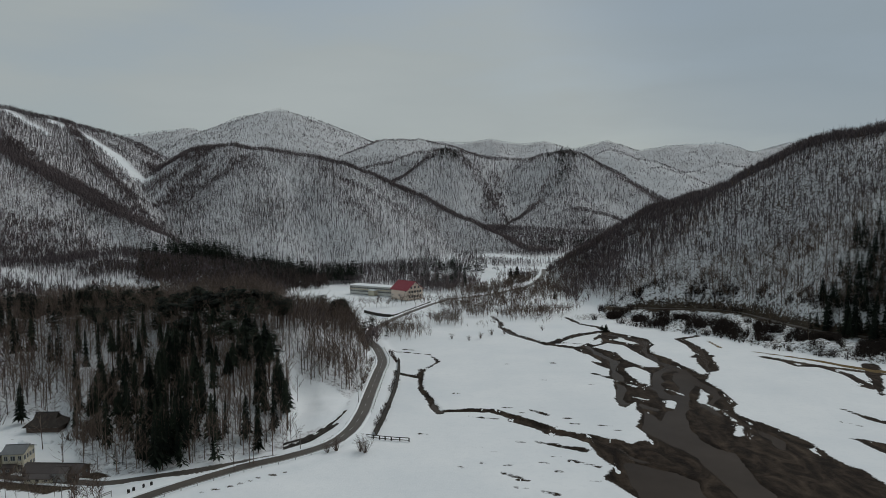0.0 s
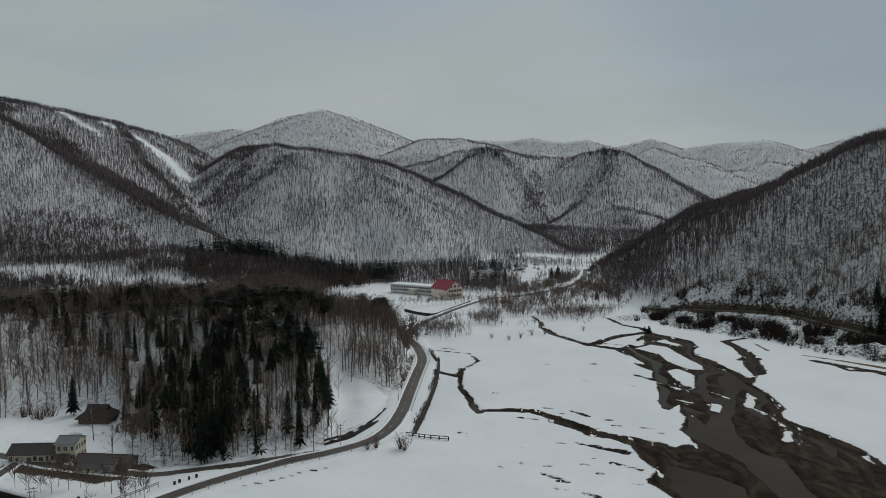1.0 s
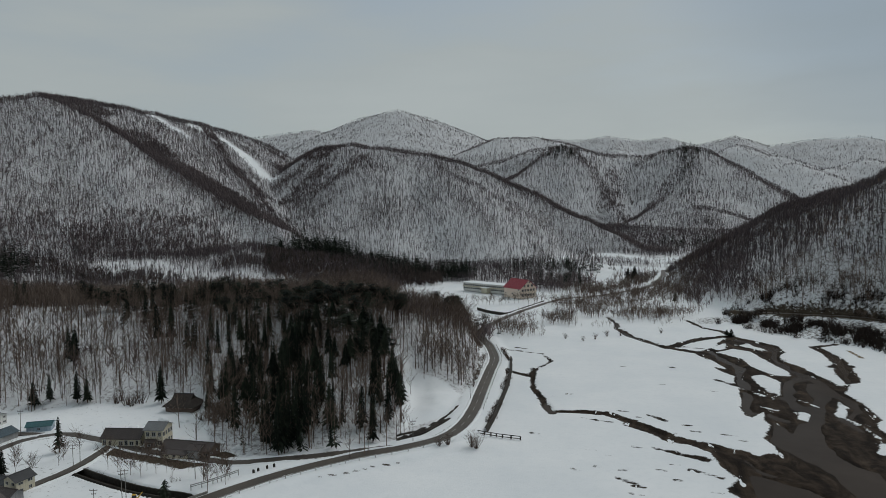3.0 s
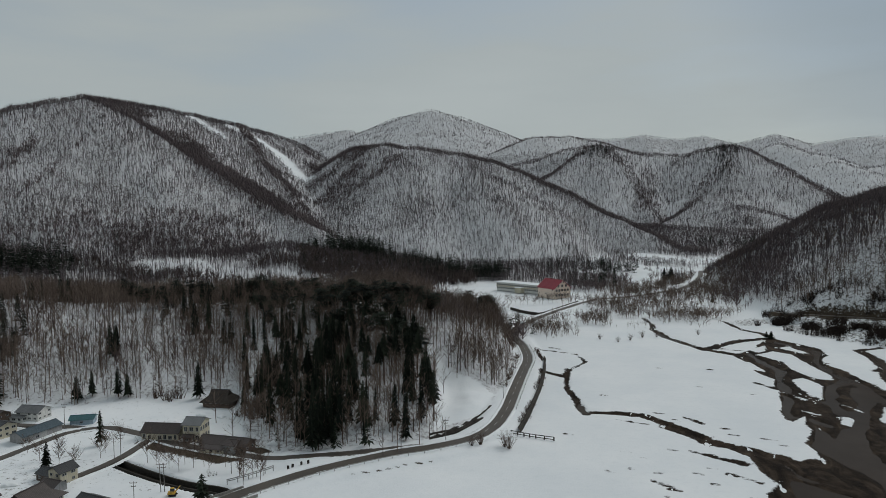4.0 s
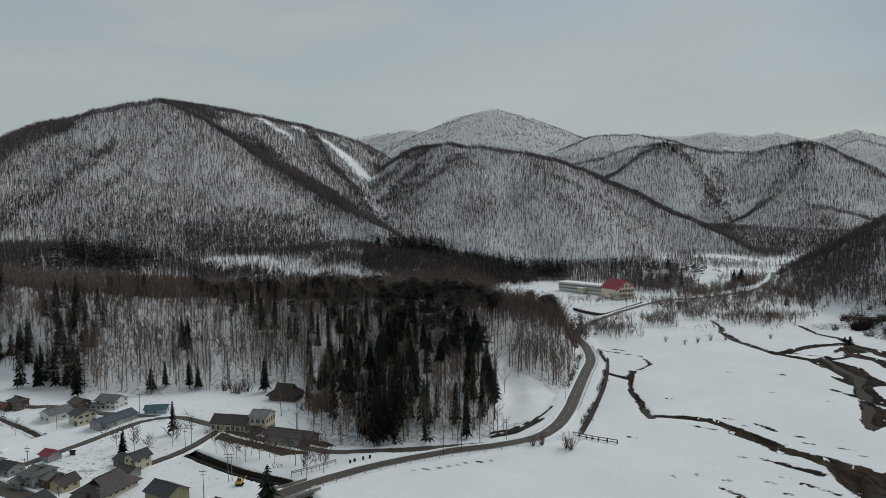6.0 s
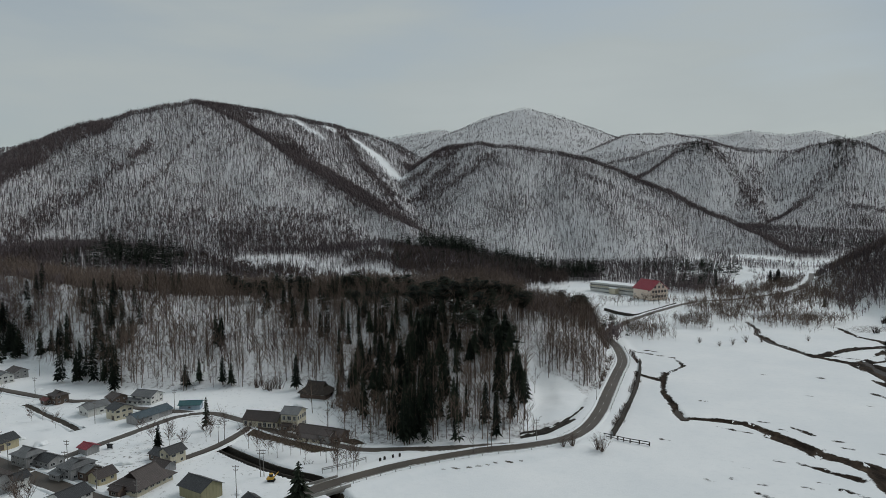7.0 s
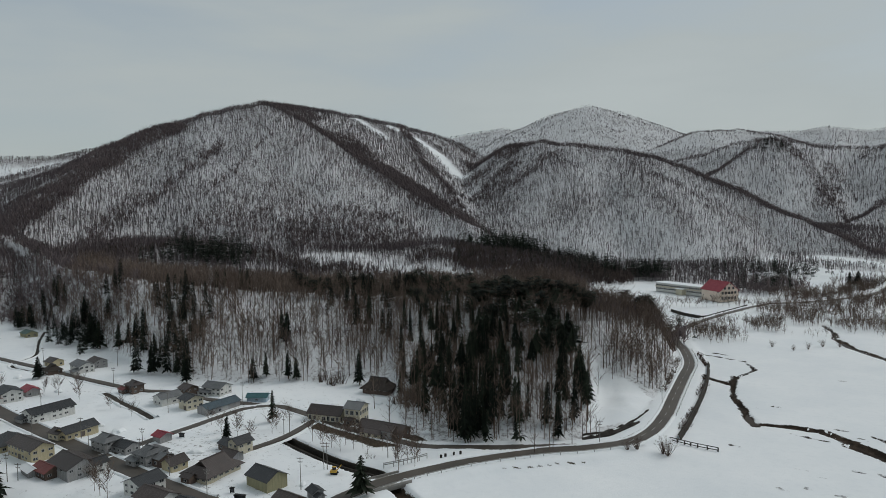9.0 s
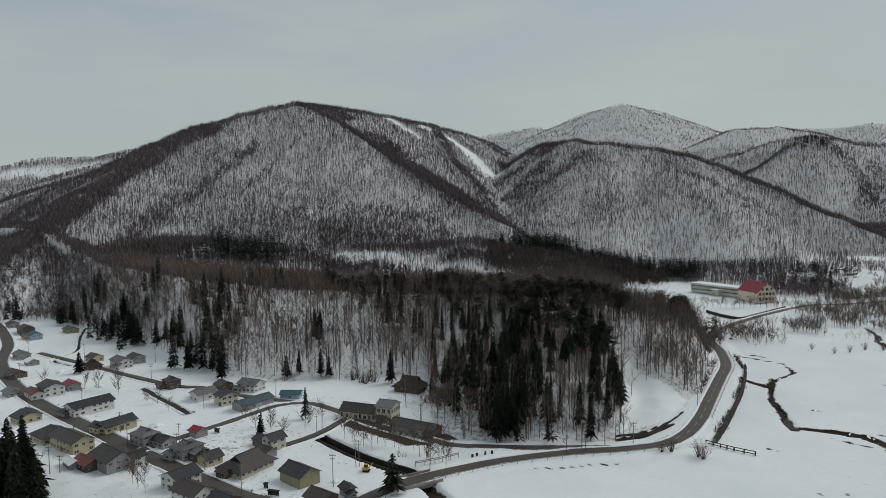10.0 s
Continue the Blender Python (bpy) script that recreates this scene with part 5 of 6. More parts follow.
def block(parent, at, w, d, eave, rise, style, wall, roof, over=0.6, floors=1, sides="frl", door="", win=1.0, gap=2.3, sill=0.95, win_h=1.15, win_w=1.3):
    """One wing of a building under parent, with its roof, windows and door; at: its pose under the parent, front towards -y."""
    wm, rm = bpy.data.meshes.new("wall"), bpy.data.meshes.new("roof")
    for bm, me, mat in ((wall_mesh(w, d, eave, rise, style), wm, WALLS[wall]), (roof_mesh(w, d, eave, rise, over, style), rm, ROOFS[roof])):
        bm.to_mesh(me)
        bm.free()
        me.materials.append(mat)
    fixed("wall", wm, parent, at)
    rf = fixed("roof", rm, parent, at)
    if style in ("gable", "irimoya", "hip") and w > 3:
        r = {"gable": w / 2 + over + 0.04, "irimoya": w / 2 + over - min(d / 2 + over, (w / 2 + over) * 0.9) * 0.55 + 0.3, "hip": w / 2 + over - min(d / 2 + over, (w / 2 + over) * 0.9) + 0.1}[style]
        cap = bmesh.new()
        box(cap, -r, r, -0.17, 0.17, eave + rise - 0.06, eave + rise + (0.22 if style == "irimoya" else 0.1))
        part("ridge_cap", cap, ROOFS[roof if roof != "thatch" else "black"], rf)
    storey = (eave - 0.3) / floors
    for side in sides:
        run = w if side in "fb" else d
        off = (d if side in "fb" else w) / 2 + 0.012
        turn = {"f": 0, "r": 90, "b": 180, "l": -90}[side]
        n = max(1, int((run - 0.8) / gap))
        for fl in range(floors):
            for i in range(n):
                if house_rng.random() > win * 0.88:
                    continue
                u = (i + 0.5) * run / n - run / 2
                is_door = fl == 0 and side == "f" and door and i == n // 2
                if is_door:
                    continue
                ww, wh = win_w * house_rng.choice((0.8, 1.0, 1.0, 1.25)), min(win_h, storey - sill - 0.25) * house_rng.choice((0.8, 1.0, 1.0))
                m = at @ pose(0, 0, 0, 0, 0, turn) @ pose(u, -off, fl * storey + sill + wh / 2) @ Matrix.Diagonal((ww, 1, wh, 1))
                fr = fixed("window", WIN_FRAME, parent, m)
                fixed("pane", WIN_PANE, fr, Matrix.Identity(4), "dark glass")
        if side == "f" and door:
            u = (n // 2 + 0.5) * run / n - run / 2
            me, dw, dh = (SHUTTER, min(3.2, run * 0.4), min(2.8, eave - .5)) if door == "shutter" else (DOOR_LEAF, 1.6, 2.05)
            fixed("door", me, parent, at @ pose(u, -off, 0) @ Matrix.Diagonal((dw, 1, dh, 1)))


def plot(front, left, ground=None):
    """Pose of a building whose nearest front corner is at front, with its front wall running towards left."""
    dx, dy = front[0] - left[0], front[1] - left[1]
    z = z_at((front[0] + left[0]) / 2, (front[1] + left[1]) / 2) if ground is None else ground
    return pose(front[0], front[1], z, 0, 0, math.degrees(math.atan2(dy, dx)))


def house(front, left, long, deep, eave, rise, style="gable", wall="cream", roof="brown", floors=1, label="", ridge="x", name="house", category="house", group="village houses", annex=(), raised=0.0, **more):
    """A house with its front-right corner at front; long along the front, deep behind it. ridge: x along the front, y across it."""
    e = tagged(new(name), label or f"{wall} walled village house with a {roof} sheet roof", category, group)
    e.matrix_basis = plot(front, left) @ Matrix.Diagonal((0.84, 0.84, 0.86 if name in ("office_building", "hall", "farmhouse") else 0.74, 1))
    mid = pose(-long / 2, deep / 2, raised)
    if ridge == "y":
        swap = {"f": "l", "r": "f", "l": "b", "b": "r"}
        more["sides"] = "".join(swap[s] for s in more.get("sides", "frl"))
        block(e, mid @ pose(0, 0, 0, 0, 0, 90), deep, long, eave, rise, style, wall, roof, floors=floors, **more)
    else:
        block(e, mid, long, deep, eave, rise, style, wall, roof, floors=floors, **more)
    for a in annex:
        x, y, w, d, ev, rs, st, wl, rf = a[:9]
        block(e, pose(x + w / 2 - long, y + d / 2, 0), w, d, ev, rs, st, wl, rf, floors=a[9] if len(a) > 9 else 1, over=0.45)
    return e


house((-117.9, 141.2), (-126.9, 143.3), 10.5, 8, 4.4, 2.4, wall="olive", roof="black", label="olive sheet-metal storage barn with a black gable roof", sides="r", door="", win=0.0, name="barn", category="barn")
house((-136.6, 138.8), (-145.6, 139.4), 10.5, 15.0, 3.2, 3.8, "irimoya", "cream", "brown", 1, "large old house with a sweeping brown hip-and-gable roof", ridge="y", over=1.1, annex=((2.0, -3.0, 4.0, 3.4, 2.8, 1.0, "gable", "brown", "brown"),))
house((-143.2, 158.6), (-154.8, 161.1), 5.5, 6.5, 5.4, 1.8, wall="cream", roof="black", floors=2, label="cream two-storey house with a black roof and low wing", ridge="y", annex=((-7.0, 0.5, 7.2, 5.5, 3.0, 1.5, "gable", "brown", "black"),))
house((-140.6, 153.2), (-147.0, 154.2), 6.5, 5, 2.9, 1.6, wall="grey", roof="brown", label="small shed with a brown roof", name="shed", category="shed", win=0.3)
house((-132.0, 196.8), (-144.8, 195.6), 15, 7.5, 3.3, 2.4, wall="cream", roof="brown", label="long low hall with a dark brown roof and open bays", win=0.9, win_h=2.0, sill=0.4, gap=2.0, name="hall", category="hall")
house((-124.4, 197.6), (-131.0, 197.0), 7.0, 8.0, 6.6, 1.7, wall="cream", roof="grey", floors=2, label="cream two-storey office with a grey gable roof", win=1.2, win_h=1.7, sill=0.7, gap=1.7, door="door", name="office_building", category="building", annex=((1.2, -2.6, 3.4, 2.6, 2.7, 0.5, "gable", "brown", "brown"),))
house((-104.8, 190.4), (-121.6, 191.4), 19.5, 7.5, 3.2, 2.0, wall="brown", roof="brown", label="low dark workshop with brown sheet roofs", name="workshop", category="building", annex=((3.0, -3.2, 9.0, 3.4, 2.3, 0.8, "lean", "cream", "brown"), (11.8, -1.6, 4.4, 6.0, 3.8, 1.3, "gable", "grey", "brown")))
house((-133.6, 232.4), (-145.8, 232.0), 13.0, 9.0, 2.5, 3.6, "irimoya", "brown", "thatch", 1, "old farmhouse with a broad grey-brown thatched roof", over=1.2, name="farmhouse", raised=0.9)
house((-172.6, 207.5), (-180.6, 203.9), 9.0, 5.5, 3.0, 1.2, wall="blue", roof="teal", label="low blue shed with a teal roof", name="shed", category="shed", win=0.4)
house((-180.7, 185.5), (-187.9, 186.6), 7.5, 17, 3.6, 1.7, wall="grey", roof="blue", label="long grey warehouse with a blue-grey roof", ridge="y", name="warehouse", category="warehouse", win=0.5, door="shutter")
house((-192.9, 187.3), (-199.4, 189.1), 7.0, 8.0, 5.3, 1.8, wall="cream", roof="black", floors=2, label="cream two-storey house with a black roof", door="door")
house((-205.3, 187.1), (-210.3, 188.2), 7.0, 10.0, 4.0, 1.8, wall="white", roof="grey", floors=1, label="white house with a weathered grey roof", ridge="y", annex=((-4, 3, 4.4, 6, 2.8, 1.2, "gable", "grey", "grey"),))
house((-194.8, 206.6), (-206.3, 206.2), 10.5, 8.0, 4.6, 2.0, wall="white", roof="grey", floors=2, label="white house with a grey gable roof beside the wood", annex=((-3, -2.4, 8, 2.6, 2.6, 0.6, "lean", "white", "grey"),))
house((-205.5, 199.5), (-212.5, 201.0), 6.5, 6.5, 4.6, 1.6, wall="brown", roof="brown", floors=2, label="brown boarded house with a brown roof")
house((-229.8, 194.8), (-236.6, 196.3), 7.0, 6.0, 5.0, 1.6, "irimoya", "brown", "brown", 2, "brown two-storey house with a hipped roof", annex=((-1.5, -2.5, 4.5, 3, 2.6, 0.8, "gable", "brown", "rust"),))
house((-173.6, 157.2), (-178.4, 158.0), 5.0, 5.0, 3.0, 1.2, wall="grey", roof="red", label="grey garden shed with a red roof", name="shed", category="shed", win=0.3)
house((-182.0, 143.6), (-190.5, 144.6), 8.5, 7.0, 5.0, 2.0, "irimoya", "grey", "grey", 2, "grey two-storey house with grey sheet roof", annex=((8.2, 3.0, 8.0, 6.0, 3.2, 1.5, "gable", "grey", "black"),))
house((-161.6, 140.8), (-168.7, 141.7), 7.5, 9.0, 4.8, 1.8, "irimoya", "grey", "grey", 2, "olive-grey two-storey house with tiered grey roofs", annex=((7.0, 2.5, 4.5, 6.0, 3.4, 1.3, "gable", "brown", "grey"), (-1.0, -2.0, 5.0, 2.2, 2.7, 0.6, "lean", "grey", "grey")))
house((-152.2, 141.4), (-157.3, 142.2), 5.5, 6.5, 3.1, 1.9, wall="yellow", roof="brown", label="small yellow house with a brown gable roof", ridge="y")
house((-203.6, 146.6), (-210.5, 147.0), 7.0, 13.5, 3.5, 1.9, wall="yellow", roof="black", label="long pale yellow house with a black roof", ridge="y", annex=((-2.0, -1.5, 6.0, 5.5, 3.2, 1.4, "gable", "cream", "brown"),), door="door")
house((-230.4, 153.5), (-239.8, 154.6), 8.5, 18, 4.6, 2.0, wall="white", roof="black", floors=2, label="long white two-storey house with a black roof", ridge="y", annex=((-1, -2.2, 5, 2.4, 2.5, 0.7, "lean", "grey", "black"),))
house((-265.0, 164.5), (-277.5, 168.4), 12.0, 9.0, 5.2, 1.9, wall="white", roof="black", floors=2, label="white two-storey house with black and red roofs", annex=((1.0, -5.6, 11.5, 5.8, 3.2, 1.6, "gable", "white", "rust"),))
house((-266.2, 175.1), (-275.3, 178.1), 9.0, 6.0, 3.2, 1.7, wall="grey", roof="red", label="grey annexe with a bright red roof", name="shed", category="shed", win=0.6)
house((-196.4, 130.0), (-214.7, 132.9), 17.5, 8.0, 5.4, 2.2, wall="yellow", roof="brown", floors=2, label="long tan two-storey house with a dark brown roof", door="door", win=1.0)
house((-213.6, 131.6), (-225.1, 133.6), 11.5, 11.0, 3.4, 3.4, "hip", "yellow", "black", 1, "pale yellow house with a broad black hipped roof")
house((-180.5, 123.1), (-189.5, 124.5), 9.0, 6.0, 3.0, 1.6, wall="brown", roof="rust", label="lean-to store with a rusty red roof", name="shed", category="shed", win=0.4)
house((-173.9, 125.1), (-187.9, 128.1), 14.0, 10.5, 4.8, 2.6, wall="grey", roof="brown", floors=2, label="grey two-storey shop house with a broad dark brown roof", door="shutter", win=0.6)
house((-170.6, 130.9), (-175.2, 131.7), 5.0, 5.0, 4.6, 1.4, wall="white", roof="black", floors=2, label="small white two-storey house with a black roof", ridge="y")
house((-186.2, 122.2), (-193.0, 124.2), 7.5, 4.0, 2.5, 0.9, wall="grey", roof="snow", label="low grey shed with snow on its roof", name="shed", category="shed", win=0.4)
house((-145.8, 125.2), (-154.1, 126.0), 8.5, 9.0, 4.8, 2.0, wall="white", roof="black", floors=2, label="white house with a black gable roof beside the street", ridge="y")
house((-134.0, 119.6), (-145.0, 121.0), 11.0, 8.0, 4.6, 2.2, wall="white", roof="brown", floors=2, label="white house with a dark brown gable roof")
house((-125.5, 120.6), (-132.0, 121.6), 7.0, 7.0, 4.0, 1.8, wall="brown", roof="black", label="dark house with a black roof beside the street")
house((-240.8, 140.2), (-249.0, 141.5), 8.5, 9.0, 3.4, 2.0, wall="yellow", roof="black", label="yellow-green house with a black roof")
house((-247.0, 147.0), (-254.5, 148.5), 7.5, 4.0, 2.4, 0.9, wall="brown", roof="black", label="low dark shed with a black roof", name="shed", category="shed", win=0.2)
house((-407.2, 239.9), (-420.2, 244.9), 13.0, 9.0, 4.8, 2.2, wall="brown", roof="brown", floors=2, label="brown farmhouse with brown roofs", annex=((-6, 1, 7, 7, 3.4, 1.8, "gable", "brown", "brown"),))
house((-386.1, 233.2), (-396.1, 236.7), 10.0, 7.0, 4.2, 1.9, wall="blue", roof="teal", floors=2, label="pale blue house with a teal roof", annex=((-2.5, -3.2, 5.5, 3.4, 3.0, 1.4, "gable", "yellow", "green"),))
house((-385.5, 254.8), (-397.3, 258.2), 11.0, 7.5, 3.4, 1.7, wall="olive", roof="green", label="barn with a faded green roof", name="barn", category="barn", win=0.3)
house((-342.6, 200.1), (-352.9, 202.9), 10.0, 7.0, 3.4, 1.8, wall="grey", roof="grey", label="grey house with snow-edged grey roof")
house((-327.0, 195.5), (-334.0, 197.5), 7.0, 6.0, 3.0, 1.5, wall="grey", roof="snow", label="grey shed with a snow-covered roof", name="shed", category="shed", win=0.4)
house((-306.4, 176.3), (-316.2, 177.1), 9.0, 7.5, 3.0, 2.0, wall="brown", roof="brown", label="low brown house with a sagging brown roof")
house((-303.6, 212.5), (-311.4, 213.5), 7.5, 7.0, 3.4, 1.9, wall="yellow", roof="brown", label="tan house with a brown roof beside the wood")
house((-279.2, 208.4), (-292.2, 212.4), 12.5, 8.0, 4.8, 2.0, wall="white", roof="grey", floors=2, label="white house with a blue-grey roof beside the wood", annex=((8, -3, 6, 3.2, 2.6, 0.7, "lean", "white", "grey"),))
house((-282.7, 219.1), (-292.7, 222.1), 9.0, 7.0, 4.2, 1.8, wall="grey", roof="brown", floors=2, label="grey house with a brown roof beside the wood")
house((-290.4, 201.6), (-298.4, 203.6), 7.0, 7.0, 3.0, 3.2, "irimoya", "brown", "thatch", 1, "old dark storehouse with a steep roof")
house((-103.9, 142.0), (-107.4, 144.0), 4.0, 3.6, 3.0, 1.1, wall="grey", roof="black", label="small grey hut with a black roof", name="hut", category="hut", win=0.3, annex=((3.9, 0.4, 2.2, 2.6, 2.2, 0.7, "gable", "grey", "black"),))
house((-104.5, 133.4), (-112.0, 134.8), 8.0, 6.5, 3.2, 2.0, wall="brown", roof="brown", label="brown shed with a brown roof beside the street", name="shed", category="shed", win=0.3)
house((-279.0, 158.6), (-287.0, 160.2), 8.0, 6.0, 2.8, 1.5, wall="grey", roof="grey", label="grey roadside shed with a grey roof", name="shed", category="shed", win=0.4)
house((-436.0, 250.0), (-446.0, 253.0), 9.0, 7.0, 3.4, 1.8, wall="grey", roof="brown", label="grey house with brown roof at the valley's upper end")
house((124.0, 741.0), (112.0, 745.0), 12.0, 9.0, 5.4, 2.0, wall="grey", roof="black", floors=2, label="dark two-storey house at the head of the valley", group="", annex=((-3, -3, 8, 4, 2.8, 0.8, "lean", "grey", "black"),))

# ---- the school: a long two-storey wing and a hall under a red roof ----
school = tagged(new("school"), "pale two-storey school with snowy flat roof and red-roofed hall", "school")
school.matrix_basis = plot((-33.0, 562.5), (-79.2, 590.5), 1.6)
block(school, pose(-28.0, 5.5, 0), 56.0, 11.0, 5.9, 0.45, "flat", "white", "snow", over=0.9, floors=2, sides="f", win=1.2, gap=1.95, win_h=1.4, sill=0.75, win_w=1.5)
bm = bmesh.new()
box(bm, -56.0, 0.0, -1.3, 0.0, 2.75, 2.95)
box(bm, -56.0, 0.0, -1.3, -1.15, 2.95, 3.6)
part("balcony", bm, WALLS["cream"], school)
block(school, pose(-29.5, -2.6, 0), 6.0, 5.0, 3.2, 0.35, "flat", "cream", "snow", over=0.6, floors=1, sides="", door="door")
block(school, pose(6.5, -4.5, 0) @ pose(0, 0, 0, 0, 0, -13), 19.0, 17.0, 7.2, 6.2, "gable", "pink", "red", over=0.9, floors=2, sides="f", win=0.5, gap=3.4, win_h=1.2, sill=1.8)
at = pose(6.5, -4.5, 0) @ pose(0, 0, 0, 0, 0, -13) @ pose(9.5, 0, 0)
for z0, w in ((3.4, 15.5), (6.8, 12.5)):
    bm = bmesh.new()
    box(bm, 0.0, 1.7, -w / 2, w / 2, z0, z0 + 0.22)
    box(bm, 1.58, 1.7, -w / 2, w / 2, z0 + 0.22, z0 + 1.15)
    o = part("balcony", bm, WALLS["pink"], school, "pale pink balcony with solid parapet")
    o.matrix_local = at
for z0, cols in ((0.0, (-6, -3, 0, 3, 6)), (3.9, (-6, -3, 0, 3, 6)), (7.4, (-4, 0, 4)), (10.2, (-1.3, 1.3))):
    for c in cols:
        m = at @ pose(0.02, c, z0 + (1.3 if z0 else 1.4), 0, 0, 90) @ Matrix.Diagonal((1.9 if z0 < 10 else 1.1, 1, 2.0 if z0 < 10 else 1.2, 1))
        fr = fixed("window", WIN_FRAME, school, m)
        fixed("pane", WIN_PANE, fr, Matrix.Identity(4), "dark glass")


# ---- road furniture, walls and banks ----
STONE = two_scale("dark_wet_stone", (0.018, 0.016, 0.014), (0.07, 0.062, 0.053), 1.5, 0.2, 0.85, 0, 0.8, 0.15)
RAIL = two_scale("galvanised_rail", (0.22, 0.22, 0.21), (0.42, 0.42, 0.40), 4.0, 0.4, 0.5, 0.3)
WOODPOLE = two_scale("grey_concrete_pole", (0.14, 0.13, 0.12), (0.26, 0.25, 0.235), 3.0, 0.3, 0.85)


def side_line(pts, shift, step_len=4.0):
    """Points of a rounded line moved sideways (left is plus), with the way to the left."""
    line = smooth_line(pts, step_len)
    out = []
    for k, p in enumerate(line):
        t = (line[min(k + 1, len(line) - 1)] - line[max(k - 1, 0)]).normalized()
        n = Vector((-t.y, t.x, 0))
        out.append((p + n * shift, n))
    return out


def snow_bank(pts, shift, high, wide, seed):
    """A ploughed, uneven bank of snow along a road."""
    r = random.Random(seed)
    bm = bmesh.new()
    rows = []
    for p, n in side_line(pts, shift, 2.2):
        z = max(z_at(p.x, p.y), 1.2)
        h = high * r.uniform(0.35, 1.15)
        row = []
        for o, f in ((-1.0, -0.6), (-0.55, 0.55), (0.0, 1.0), (0.5, 0.6), (1.0, -0.6)):
            q = p + n * (o * wide * r.uniform(0.85, 1.15))
            row.append(bm.verts.new((q.x, q.y, z + h * f * (r.uniform(0.8, 1.2) if f > 0 else 1))))
        rows.append(row)
    for a, b in zip(rows, rows[1:]):
        for i in range(4):
            bm.faces.new((a[i], a[i + 1], b[i + 1], b[i])).smooth = True
    bmesh.ops.recalc_face_normals(bm, faces=bm.faces)
    return tagged(part("snow_bank", bm, SNOW, None), "ploughed bank of dirty snow along the road", "snow bank", kind="structure")


for k, (pts, half) in enumerate(((MAIN_ROAD[2:20], 2.15), (YARD_ROAD[2:], 1.6), (VILLAGE_ROAD[2:12], 2.7), (BACK_LANE, 1.6), (LANE, 1.2))):
    for s in (-1, 1):
        snow_bank(pts, s * (half + 0.75), 0.55 if half > 2 else 0.4, 0.7, 10 * k + s)


def stone_wall(name, pts, shift, top, bottom, lean, label, mat=STONE, cap=0.35, ragged=0.0):
    """A leaning retaining wall with a coping, following a line."""
    bm = bmesh.new()
    rows = []
    r = random.Random(3)
    for p, n in side_line(pts, shift, 1.8):
        j = r.uniform(-0.12, 0.12)
        a, b, c, d = p + n * (cap + 0.1), p, p - n * (lean + j), p - n * (lean + 0.05)
        g = z_at(p.x, p.y) if top is None else None
        t0, b0 = (g + 0.35 + 0.3 * r.random(), g - 0.5) if top is None else (top, bottom)
        if ragged:
            t0 -= ragged * r.random() ** 2
        rows.append([bm.verts.new((a.x, a.y, t0 + j)), bm.verts.new((b.x, b.y, t0 + 0.05 + j)), bm.verts.new((c.x, c.y, b0)), bm.verts.new((d.x, d.y, b0 - 0.8))])
    for a, b in zip(rows, rows[1:]):
        for i in range(3):
            bm.faces.new((a[i], a[i + 1], b[i + 1], b[i]))
    bmesh.ops.recalc_face_normals(bm, faces=bm.faces)
    return tagged(part(name, bm, mat, None), label, "wall", kind="structure")


stone_wall("wall_lakeside", [(-26, 229), (-24.5, 248), (-23, 286), (-23.2, 312), (-24.5, 338)], -1.9, 1.65, -0.2, 0.8, "dark wet stone wall between road and reservoir")
stone_wall("wall_gully", [(-51.5, 213.5), (-47.0, 219.5), (-42.6, 227.5), (-37.8, 238.3)], 0.0, 2.3, 1.4, 0.4, "broken dark retaining wall under snow beside the road", ragged=0.9)
stone_wall("wall_gully_upper", [(-52.5, 217.5), (-48.2, 225.0), (-43.0, 235.0), (-39.2, 244.0), (-37.0, 254.0)], 0.0, None, None, 0.3, "upper dark retaining wall under snow", ragged=0.5)
stone_wall("wall_school", [(-57, 488), (-46, 474), (-34.5, 467), (-29, 478), (-24, 490), (-10, 526)], 0.0, 1.95, 0.2, 0.2, "low dark wall round the school yard", STONE)


def post_row(name, pts, shift, gap, high, label, rails, mat=RAIL, thick=0.09, base=None, category="rail"):
    """Posts with rails between them, as one thing."""
    line = side_line(pts, shift, gap)
    e = tagged(new(name), label, category)
    prev = None
    ps = []
    for p, n in line:
        z = max(z_at(p.x, p.y), 1.5) if base is None else base
        ps.append(Vector((p.x, p.y, z)))
    e.location = ps[0]
    for p in ps:
        bm = bmesh.new()
        q = p - ps[0]
        box(bm, q.x - thick, q.x + thick, q.y - thick, q.y + thick, q.z - 0.6, q.z + high)
        part("post", bm, mat, e)
    for h in rails:
        bm = bmesh.new()
        rows = []
        for p, n in zip(ps, (n for _, n in line)):
            q = p - ps[0] + Vector((0, 0, h))
            rows.append([bm.verts.new(q + n * a + Vector((0, 0, b))) for a, b in ((-.04, -.12), (.04, -.12), (.04, .12), (-.04, .12))])
        for a, b in zip(rows, rows[1:]):
            for i in range(4):
                bm.faces.new((a[i], a[(i + 1) % 4], b[(i + 1) % 4], b[i]))
        part("rail", bm, mat, e)
    return e


